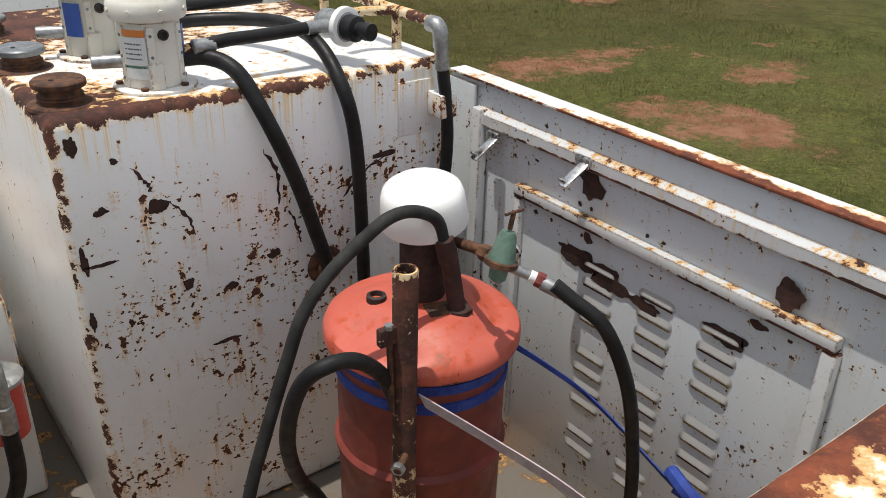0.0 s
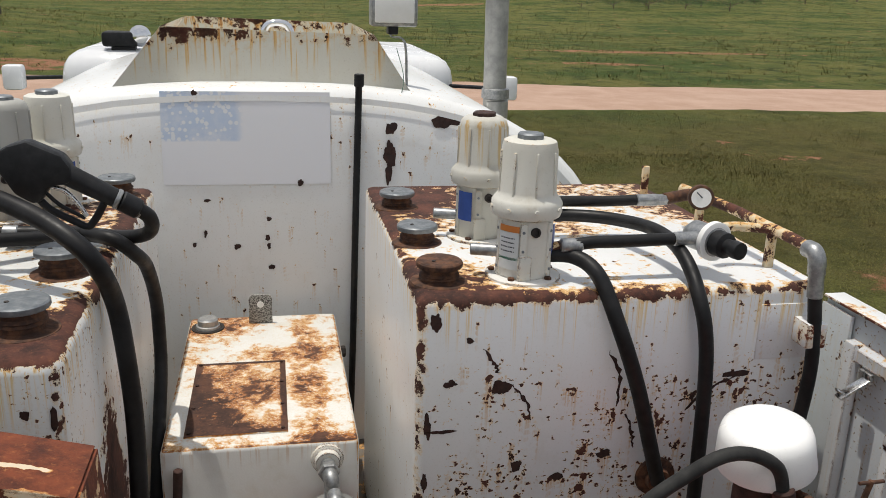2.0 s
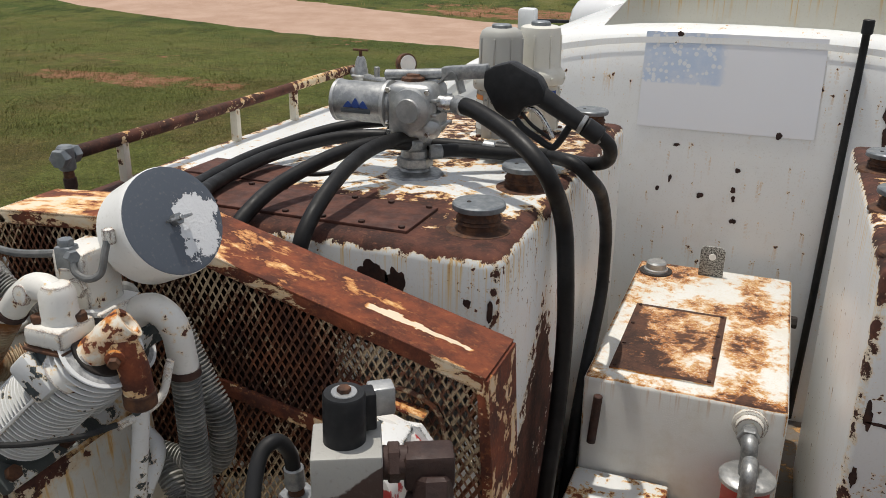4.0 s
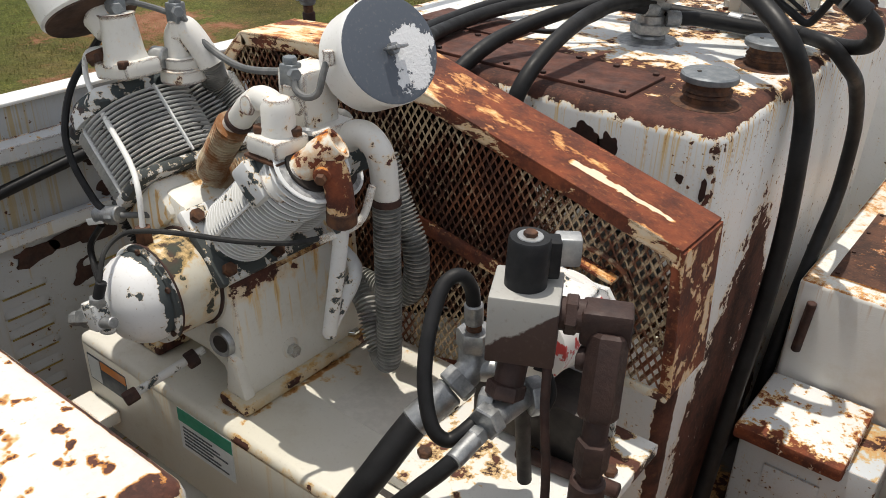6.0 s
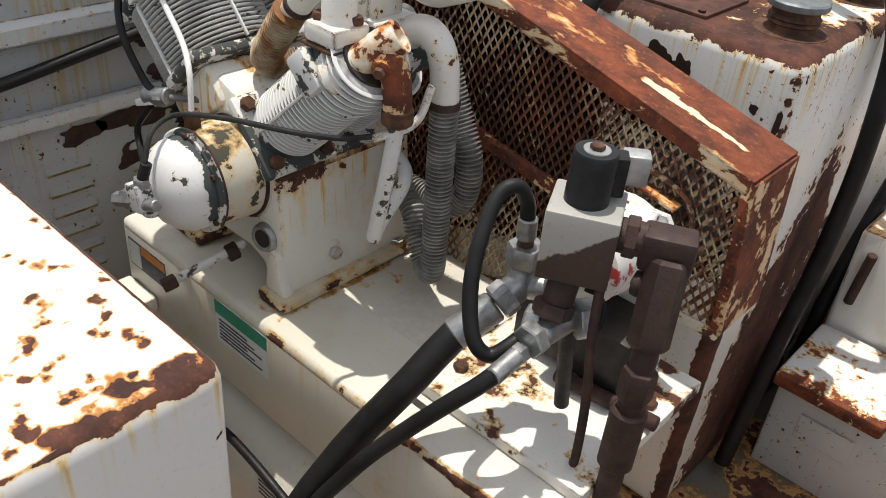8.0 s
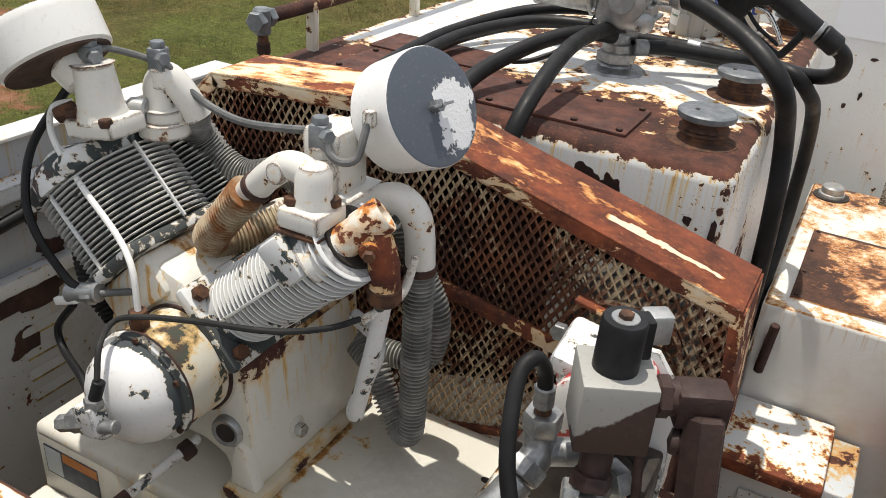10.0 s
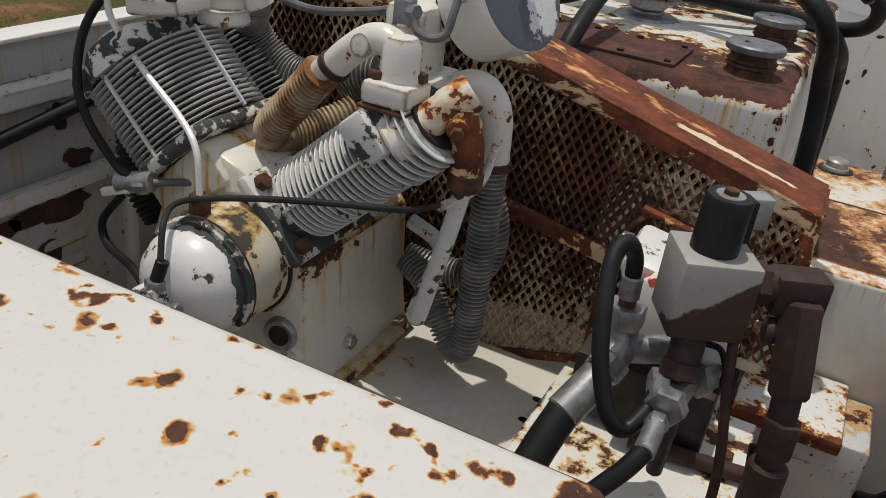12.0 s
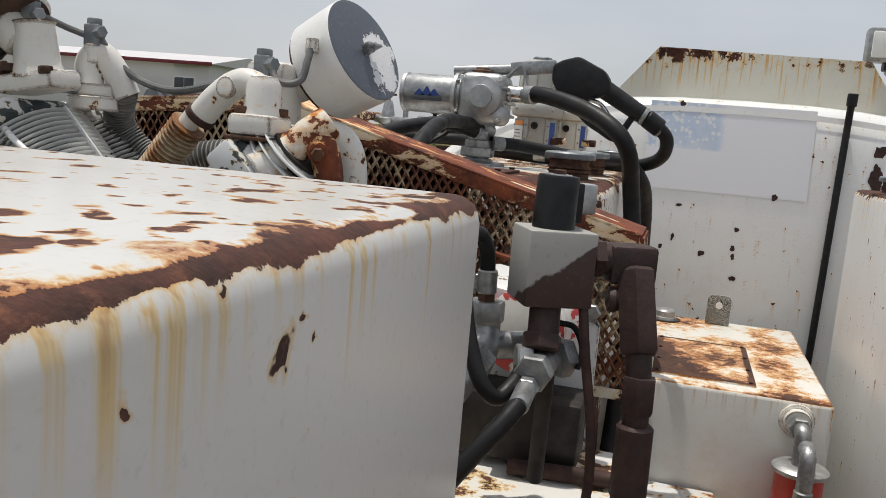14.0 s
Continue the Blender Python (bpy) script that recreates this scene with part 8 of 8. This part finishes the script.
    part("label_head", rbox(-0.94, -0.795, -0.9558, -0.9549, 0.515, 0.543, 0), M_LGREEN, dl)
    for k in range(6):
        part("print_line", rbox(-0.93, -0.81 - 0.02 * (k % 3), -0.9558, -0.9549, 0.462 + 0.008 * k, 0.465 + 0.008 * k, 0), M_INK, dl)
    d2 = part("warning_label", rbox(-1.225, -1.10, -0.9548, -0.9534, 0.468, 0.528, 0), M_INK, b, "small dark warning label with orange band")
    part("label_band", rbox(-1.18, -1.10, -0.9558, -0.9549, 0.508, 0.526, 0), M_LORANGE, d2)
    part("pictogram", rbox(-1.222, -1.185, -0.9558, -0.9549, 0.472, 0.525, 0), M_LABEL, d2)
    r = thing("air_receiver", (-0.7, -0.78, 0.1), "white horizontal air receiver under the machine base", "tank")
    part("shell", lathe((-1.2, -0.80, 0.15), (1, 0, 0), [(0, 0.0), (0.015, 0.1), (0.05, 0.17), (0.1, 0.2), (0.85, 0.2), (0.9, 0.17), (0.935, 0.1), (0.95, 0)], 40), M_COMP, r)
    for x in (-1.05, -0.45):
        part("saddle", rbox(x - 0.03, x + 0.03, -0.93, -0.62, -0.12, 0.06, 0.004), M_COMP, r)
        part("riser", rbox(x - 0.02, x + 0.02, -0.90, -0.62, 0.33, 0.535, 0.003), M_COMP, r)
    rl = part("receiver_label", rbox(-0.80, -0.62, -0.9925, -0.9915, 0.20, 0.26, 0), M_LABEL, r, "paper label with unreadable print")
    for k in range(4):
        part("print_line", rbox(-0.785, -0.65, -0.9935, -0.9926, 0.208 + k * 0.011, 0.212 + k * 0.011, 0), M_INK, rl)
    part("drain_fitting", rod((-0.92, -0.99, 0.27), (-0.92, -1.04, 0.29), 0.016), M_GALV, r)
    part("drain_nut", hexa((-0.92, -1.02, 0.282), (0, -0.9, 0.3), 0.024, 0.02), M_GALV, r)
    w = solo("black_cable", tube([(-1.1, -1.0, 0.34), (-0.95, -1.02, 0.32), (-0.8, -1.03, 0.36), (-0.6, -1.04, 0.33), (-0.45, -1.02, 0.2)], 0.008), M_HOSE, "thin black cable under the machine base", "cable")
    lug = solo("base_bracket", rbox(-1.24, -1.14, -1.0, -0.955, 0.40, 0.43, 0.004), M_COMP, "white steel mounting lug", "bracket")


# ---- belt guard, motor, valve train ----
def clip_in(poly, p):
    n, inside = len(poly), False
    for i in range(n):
        (x0, z0), (x1, z1) = poly[i], poly[(i + 1) % n]
        if (z0 > p[1]) != (z1 > p[1]) and p[0] < (x1 - x0) * (p[1] - z0) / (z1 - z0) + x0:
            inside = not inside
    return inside


def expanded_metal(name, parent, poly, y, w, h):
    """Expanded metal sheet: zigzag strands that touch at their bends, with depth."""
    xs, zs = [p[0] for p in poly], [p[1] for p in poly]
    bm = bmesh.new()
    x = min(xs)
    col = 0
    while x < max(xs):
        z = min(zs)
        k = 0
        while z < max(zs):
            s = 1 if (k + col) % 2 else -1
            a = Vector((x + s * w * 0.42, y, z))
            b = Vector((x - s * w * 0.42, y, z + h / 2))
            if clip_in(poly, ((a.x + b.x) / 2, (a.z + b.z) / 2)):
                d = (b - a).normalized()
                q = d.cross(Vector((0, 1, 0)))
                e = Vector((0, 0.0024, 0)) + q * 0.0023
                o = q * 0.0011 - Vector((0, 0.0006, 0))
                vs = [bm.verts.new(v) for v in (a - e - o, a + e - o, a + e + o, a - e + o, b - e - o, b + e - o, b + e + o, b - e + o)]
                for f in ((0, 1, 5, 4), (1, 2, 6, 5), (2, 3, 7, 6), (3, 0, 4, 7)):
                    bm.faces.new([vs[i] for i in f])
            z += h / 2
            k += 1
        x += w * 0.84
        col += 1
    bmesh.ops.recalc_face_normals(bm, faces=bm.faces[:])
    return tagged(part(name, bm, M_MESH, parent, "rusted expanded metal mesh"), kind="stuff")


def build_guard():
    g = thing("belt_guard", (-0.75, -0.49, 0.56), "rust-red belt guard of sheet steel and expanded mesh", "belt guard")
    yf, yb = -0.558, -0.424
    top = [(-1.325, 0.93), (-1.17, 1.085), (-0.87, 1.106), (-0.24, 0.940)]
    for (x0, z0), (x1, z1), nm in ((top[0], top[1], "cheek"), (top[1], top[2], "top_sheet"), (top[2], top[3], "top_sheet")):
        d = Vector((x1 - x0, 0, z1 - z0))
        c = Vector(((x0 + x1) / 2, (yf + yb) / 2, (z0 + z1) / 2))
        n = Vector((-d.z, 0, d.x)).normalized()
        part(nm, obox(c, d, (0, 1, 0), n, d.length / 2, (yb - yf) / 2 + 0.004, 0.0025, 0.0015), M_GUARD, g, "rusted sheet strip")
        for yy in (yf - 0.001, yb + 0.001):
            part("edge_angle", obox(c - n * 0.012 + Vector((0, yy - c.y, 0)), d, (0, 1, 0), n, d.length / 2, 0.0018, 0.012, 0.001), M_GUARD, g)
    part("end_sheet", prism([(-0.244, 0.937), (-0.236, 0.937), (-0.222, 0.685), (-0.23, 0.685)], 1, yf - 0.003, yb + 0.003), M_ENDRUST, g, "tan and orange rusted end sheet")
    part("end_angle", obox((-0.237, yf, 0.811), (0.02, 0, -0.27), (0, 1, 0), (1, 0, 0.07), 0.124, 0.002, 0.009, 0.001), M_ENDRUST, g)
    upper = [(-1.32, 0.56), (-1.32, 0.935), (-1.17, 1.08), (-0.87, 1.10), (-0.245, 0.935), (-0.228, 0.69), (-0.30, 0.69), (-0.33, 0.79), (-0.505, 0.80), (-0.505, 0.59), (-0.66, 0.55)]
    expanded_metal("mesh", g, upper, yf + 0.004, 0.0094, 0.0265)
    back = [(-1.32, 0.56), (-1.32, 0.935), (-1.17, 1.08), (-0.87, 1.10), (-0.245, 0.935), (-0.228, 0.69)]
    # Added sheet before the rear mesh; keeps sun from patterning the base.
    part("back_sheet", prism([(-1.31, 0.58), (-1.31, 0.925), (-1.17, 1.07), (-0.87, 1.09), (-0.56, 1.008), (-0.56, 0.58)], 1, yb - 0.014, yb - 0.012), M_BROWN, g, "rust-brown back sheet added to block the sun")
    expanded_metal("mesh", g, back, yb - 0.004, 0.0094, 0.0265)
    part("middle_bar", obox((-0.60, yf - 0.004, 0.806), (1, 0, -0.18), (0, 1, 0), (0.18, 0, 1), 0.13, 0.003, 0.014, 0.001), M_ENDRUST, g, "rusted cross bar")
    part("lower_bar", obox((-0.59, yf - 0.003, 0.572), (1, 0, 0.29), (0, 1, 0), (-0.29, 0, 1), 0.09, 0.003, 0.008, 0.001), M_ENDRUST, g)
    part("lower_post", rbox(-0.512, -0.503, yf - 0.005, yf + 0.001, 0.595, 0.80, 0.001), M_ENDRUST, g)
    part("arch_bar", tube([(-0.505, yf - 0.002, 0.80), (-0.47, yf - 0.002, 0.865), (-0.40, yf - 0.002, 0.895), (-0.32, yf - 0.002, 0.87), (-0.30, yf - 0.002, 0.78), (-0.30, yf - 0.002, 0.66)], 0.0042, seg=8), M_MESH, g)
    for yy in (yf, yb):
        part("end_rail", rbox(-0.31, -0.224, yy - 0.004, yy + 0.004, 0.678, 0.694, 0.001), M_BRACKET, g, "flaking bottom rail")
    part("motor_ledge", obox((-0.40, yf - 0.012, 0.875), (1, 0, -0.2), (0, 1, 0), (0.2, 0, 1), 0.07, 0.012, 0.003, 0.001), M_ENDRUST, g)
    fw = thing("flywheel", (-0.95, -0.5, 0.76), "dark spoked compressor flywheel behind the mesh", "flywheel")
    part("rim", lathe((-0.95, -0.53, 0.785), (0, 1, 0), [(0, 0.20), (0.0, 0.245), (0.01, 0.25), (0.065, 0.25), (0.075, 0.245), (0.075, 0.20), (0.04, 0.19)], 56), M_BROWN, fw)
    for k in range(5):
        w = k * 1.2566
        part("spoke", rod((-0.95, -0.495, 0.785), (-0.95 + 0.2 * math.cos(w), -0.495, 0.785 + 0.2 * math.sin(w)), 0.018), M_BROWN, fw)
    part("hub", rod((-0.95, -0.60, 0.785), (-0.95, -0.44, 0.785), 0.045), M_BROWN, fw)
    pl = thing("motor_pulley", (-0.39, -0.49, 0.82), "grey cast motor pulley inside the guard", "pulley")
    part("sheave", lathe((-0.395, -0.525, 0.81), (0, 1, 0), [(0, 0.03), (0, 0.085), (0.004, 0.105), (0.016, 0.105), (0.022, 0.09), (0.028, 0.105), (0.045, 0.105), (0.05, 0.085), (0.05, 0.03)], 44), M_GALV, pl)
    for dz in (-0.1, 0.1):
        k = solo("drive_belt", ribbon([(-0.95, -0.49, 0.785 + 2.5 * dz), (-0.65, -0.49, 0.80 + 1.75 * dz), (-0.395, -0.49, 0.81 + 1.05 * dz)], 0.014, 0.011, (0, 1, 0)), M_HOSE, "black rubber drive belt", "belt", "drive belts")
    m = thing("hydraulic_motor", (-0.40, -0.62, 0.75), "hydraulic motor with chipped white and red paint", "motor")
    part("mount_plate", prism([(-0.45, 0.60), (-0.45, 0.80), (-0.43, 0.855), (-0.33, 0.86), (-0.285, 0.80), (-0.285, 0.60)], 1, -0.60, -0.588, 0.002), M_CHIP, m, "white mounting plate")
    part("cap", lathe((-0.39, -0.60, 0.79), (0.05, -1, 0.1), [(0, 0.078), (0.02, 0.078), (0.03, 0.066), (0.07, 0.064), (0.075, 0.058)], 28), M_REDCHIP, m)
    part("body", lathe((-0.386, -0.67, 0.797), (0.05, -1, 0.1), [(0, 0.06), (0.05, 0.06), (0.054, 0.052)], 24), M_REDCHIP, m)
    part("nose", obox((-0.40, -0.64, 0.845), (1, 0, -0.15), (0, 1, 0.2), (0.15, -0.2, 1), 0.062, 0.05, 0.018, 0.012), M_CHIP, m, "white cast nose")
    for x, z in ((-0.475, 0.845), (-0.30, 0.82), (-0.47, 0.66), (-0.30, 0.66)):
        part("bolt", hexa((x, -0.60, z), (0, -1, 0), 0.015, 0.014), M_GALV, m)
    part("bed", rbox(-0.53, -0.225, -0.876, -0.55, 0.5665, 0.588, 0.003), M_STRIP, m, "paint-stripped motor bed plate")
    part("bed_upright", rbox(-0.49, -0.29, -0.70, -0.60, 0.60, 0.70, 0.006), M_DARK, m)
    part("adjuster", rod((-0.385, -0.722, 0.602), (-0.22, -0.70, 0.602), 0.012), M_BROWN, m, "rusty adjusting screw")
    for x, y in ((-0.50, -0.81), (-0.255, -0.66), (-0.40, -0.64), (-0.49, -0.66)):
        part("bolt", hexa((x, y, 0.588), (0, 0, 1), 0.012, 0.01), M_NECK, m)


def build_valves():
    s = thing("solenoid_valve", (-0.335, -0.82, 0.7), "solenoid valve with black coil on a brown block", "valve")
    cx, cy = -0.345, -0.797
    part("coil", lathe((cx, cy, 0.948), (0.02, 0, 1), [(0, 0.0255), (0.002, 0.0272), (0.069, 0.0267), (0.072, 0.025), (0.072, 0.018)], 40), M_BLACK, s, "black encapsulated coil")
    part("coil_ring", lathe((cx + 0.0015, cy, 1.0202), (0.02, 0, 1), [(0, 0.0165), (0.0012, 0.016), (0.0012, 0.010)], 28), M_ALU, s, "pale washer")
    part("coil_nut", hexa((cx + 0.0015, cy, 1.020), (0, 0, 1), 0.009, 0.007), M_NECK, s)
    part("plug_box", obox((cx + 0.026, cy + 0.052, 0.990), (0.8, 0.6, 0), (-0.6, 0.8, 0), (0, 0, 1), 0.017, 0.014, 0.02, 0.004), M_ALU, s, "pale connector box")
    part("plug_neck", obox((cx + 0.014, cy + 0.028, 0.985), (0.8, 0.6, 0), (-0.6, 0.8, 0), (0, 0, 1), 0.014, 0.014, 0.026, 0.003), M_BLACK, s)
    u, v = Vector((0.89, 0.45, 0)), Vector((-0.45, 0.89, 0))
    blk = part("block", obox((-0.342, -0.797, 0.905), u, v, (0, 0, 1), 0.044, 0.042, 0.048, 0.003), solenoid_block(), s, "block half bare grey, half brown")
    part("nipple", rod((-0.342, -0.812, 0.86), (-0.338, -0.835, 0.80), 0.020), M_SOLRUST, s)
    part("union", hexa((-0.339, -0.832, 0.822), (0.05, -0.35, -1), 0.026, 0.02), M_SOLRUST, s)
    t = part("tee", rod((-0.332, -0.79, 0.785), (-0.339, -0.872, 0.783), 0.0185), M_GALV, s, "galvanised tee")
    part("nut", hexa((-0.339, -0.862, 0.783), (-0.05, -1, -0.1), 0.0245, 0.018), M_GALV, t)
    part("nut", hexa((-0.325, -0.80, 0.785), (0.5, 0.8, 0), 0.027, 0.022), M_GALV, t)
    part("nut", hexa((-0.348, -0.845, 0.79), (-0.8, -0.3, 0), 0.02, 0.02), M_GALV, t)
    part("down_pipe", rod((-0.333, -0.80, 0.775), (-0.34, -0.76, 0.60), 0.011), M_DARK, s)
    ex, ey = -0.242, -0.752
    part("side_nipple", rod((-0.305, -0.78, 0.918), (-0.27, -0.765, 0.918), 0.022), M_SOLRUST, s)
    part("elbow_nut", hexa((-0.296, -0.776, 0.918), u, 0.026, 0.016), M_SOLRUST, s)
    part("elbow_body", obox((ex - 0.006, ey - 0.003, 0.913), u, v, (0, 0, 1), 0.032, 0.022, 0.025, 0.006), M_SOLRUST, s, "brown pipe elbow")
    lean = Vector((0.018, -0.040, -0.100)).normalized()
    ut = Vector((-0.238, -0.765, 0.908))
    part("tall_union", lathe(ut, lean, [(0, 0.0215), (0.005, 0.0262), (0.105, 0.0262), (0.111, 0.0215)], 6), M_SOLRUST, s, "long brown hexagon union")
    ub = ut + lean * 0.111
    part("nipple", rod(ub - lean * 0.005, (-0.2155, -0.816, 0.755), 0.0165), M_SOLRUST, s)
    part("coupling", hexa((-0.2155, -0.8155, 0.782), (0.02, -0.05, -1), 0.0225, 0.046), M_SOLRUST, s)
    part("pipe", rod((-0.215, -0.818, 0.745), (-0.208, -0.835, 0.27), 0.0165), M_SOLRUST, s)
    part("coupling", lathe((-0.214, -0.8195, 0.722), (0.01, -0.04, -1), [(0, 0.020), (0.004, 0.0235), (0.092, 0.0235), (0.096, 0.020)], 18), M_SOLRUST, s)
    part("side_knob", lathe((-0.250, -0.778, 0.868), (-0.9, -0.2, 0), [(0, 0.012), (0.010, 0.017), (0.018, 0.0155), (0.022, 0)], 16), M_SOLRUST, s)
    part("wire", tube([(-0.295, -0.81, 0.862), (-0.284, -0.825, 0.80), (-0.268, -0.835, 0.72), (-0.262, -0.838, 0.65), (-0.268, -0.825, 0.585), (-0.285, -0.80, 0.562)], 0.0062), M_BROWN, s, "dark brown cable")
    part("wire", tube([(-0.325, -0.79, 0.83), (-0.305, -0.785, 0.825), (-0.292, -0.79, 0.80), (-0.295, -0.80, 0.775)], 0.004), M_HOSE, s, "black cable")
    part("wire", tube([(-0.235, -0.765, 0.70), (-0.228, -0.775, 0.64), (-0.235, -0.80, 0.58)], 0.005), M_HOSE, s, "black cable")
    s.location += Vector((0.004, -0.018, 0.012))
    h = thing("hydraulic_hose", (-0.41, -0.82, 0.80), "thick black hydraulic hose with grey swivel end", "hose", "hydraulic hoses")
    part("elbow", tube([(-0.42, -0.807, 0.845), (-0.419, -0.808, 0.82), (-0.415, -0.818, 0.80), (-0.421, -0.84, 0.785)], 0.0215, seg=16), M_GALV, h, "galvanised elbow")
    part("nut", hexa((-0.419, -0.807, 0.858), (0, 0, -1), 0.026, 0.03), M_GALV, h)
    part("branch", rod((-0.41, -0.812, 0.80), (-0.36, -0.78, 0.80), 0.019), M_GALV, h)
    part("nut", hexa((-0.417, -0.83, 0.791), (-0.28, -0.75, -0.55), 0.027, 0.024), M_GALV, h)
    part("ferrule", rod((-0.424, -0.85, 0.777), (-0.449, -0.902, 0.737), 0.0225, r1=0.0235), M_GALV, h, "grey crimped hose end")
    part("hose", tube([(-0.447, -0.898, 0.74), (-0.457, -0.93, 0.71), (-0.468, -0.965, 0.674), (-0.502, -1.01, 0.597), (-0.52, -1.045, 0.545), (-0.55, -1.10, 0.44), (-0.57, -1.16, 0.28), (-0.57, -1.2, 0.05)], 0.0215, seg=18), M_HOSE, h)
    k = thing("hydraulic_hose", (-0.34, -0.9, 0.775), "thin black hydraulic hose with crimped steel end", "hose", "hydraulic hoses")
    part("stem", rod((-0.339, -0.875, 0.782), (-0.339, -0.905, 0.778), 0.011), M_GALV, k)
    part("nut", hexa((-0.339, -0.90, 0.779), (0, -1, -0.1), 0.0145, 0.014), M_GALV, k)
    part("ferrule", rod((-0.339, -0.91, 0.778), (-0.339, -0.958, 0.771), 0.0125), M_GALV, k)
    part("hose", tube([(-0.339, -0.953, 0.772), (-0.352, -0.972, 0.753), (-0.372, -0.988, 0.727), (-0.425, -1.02, 0.652), (-0.469, -1.06, 0.58), (-0.52, -1.11, 0.46), (-0.55, -1.15, 0.25)], 0.0115, seg=14), M_HOSE, k)
    l = thing("hydraulic_hose", (-0.42, -0.81, 0.86), "black hydraulic hose bent in a tall loop", "hose", "hydraulic hoses")
    part("hose", tube([(-0.421, -0.81, 0.892), (-0.423, -0.815, 0.925), (-0.432, -0.83, 0.948), (-0.440, -0.855, 0.94), (-0.432, -0.89, 0.899), (-0.416, -0.92, 0.844), (-0.392, -0.935, 0.789), (-0.372, -0.925, 0.766), (-0.357, -0.9, 0.779), (-0.352, -0.865, 0.794), (-0.352, -0.845, 0.795)], 0.0102, seg=14), M_HOSE, l)
    part("ferrule", rod((-0.421, -0.81, 0.90), (-0.4205, -0.809, 0.868), 0.0135), M_GALV, l)
    part("adapter", rod((-0.4205, -0.809, 0.872), (-0.4195, -0.808, 0.85), 0.011), M_NECK, l, "rusty adapter")


def solenoid_block():
    """Bare grey casting with a brown painted lower corner."""
    s = Shader("half_painted_block")
    x, y, z = s.xyz()
    v = s.math("ADD", s.math("MULTIPLY", z, -1.0), s.math("MULTIPLY", x, 0.75))
    v = s.math("ADD", v, s.math("MULTIPLY", s.noise(26, 4, 0.6), 0.03))
    col = s.mix(s.ramp(v, -1.146, -1.142), (0.36, 0.355, 0.33), (0.058, 0.034, 0.028))
    col = s.mix(s.ramp(s.noise(120, 4), 0.55, 0.8, 0, 0.35), col, (0.14, 0.11, 0.09))
    s.bump(s.noise(150, 4), 0.3, 0.001)
    return s.done(col, 0.6, 0.15)


build_ground()
build_road()
build_house()
build_bed()
build_road_tank()
build_cab()
build_right_tank()
build_left_tank()
build_reservoir()
toolboxes()
side_panel(1, 0.938, "bed_side")
side_panel(-1, 0.975, "bed_side")
build_drum()
build_compressor()
build_guard()
build_valves()
leafy("tree", (-68, 128, height(-68, 128)), 5.5, 8, "dark green tree on the horizon", 1, 40)
leafy("tree", (-76, 132, height(-76, 132)), 4.5, 8, "dark green tree on the horizon", 2, 40)
leafy("tree", (30, 130, height(30, 130)), 6.0, 9, "dark green tree on the horizon", 3, 40)
leafy("tree", (38, 135, height(38, 135)), 5.0, 8, "dark green tree on the horizon", 4, 40)
for k, (sx, sy, st, sw) in enumerate(((43, 95, 1.5, 9), (52, 99, 1.8, 10), (62, 104, 1.6, 9), (72, 108, 1.7, 11), (34, 92, 1.0, 5), (85, 115, 2.2, 12), (18, 110, 0.9, 5), (37, 90, 1.3, 4.5), (42, 92, 1.6, 5.5), (47, 93, 1.3, 5), (52, 92, 1.7, 6))):
    leafy("shrub", (sx, sy, height(sx, sy)), st, sw, "low dark green shrub in the rough field", 20 + k)
field_cart(-12.6, 42.0)
build_grass()
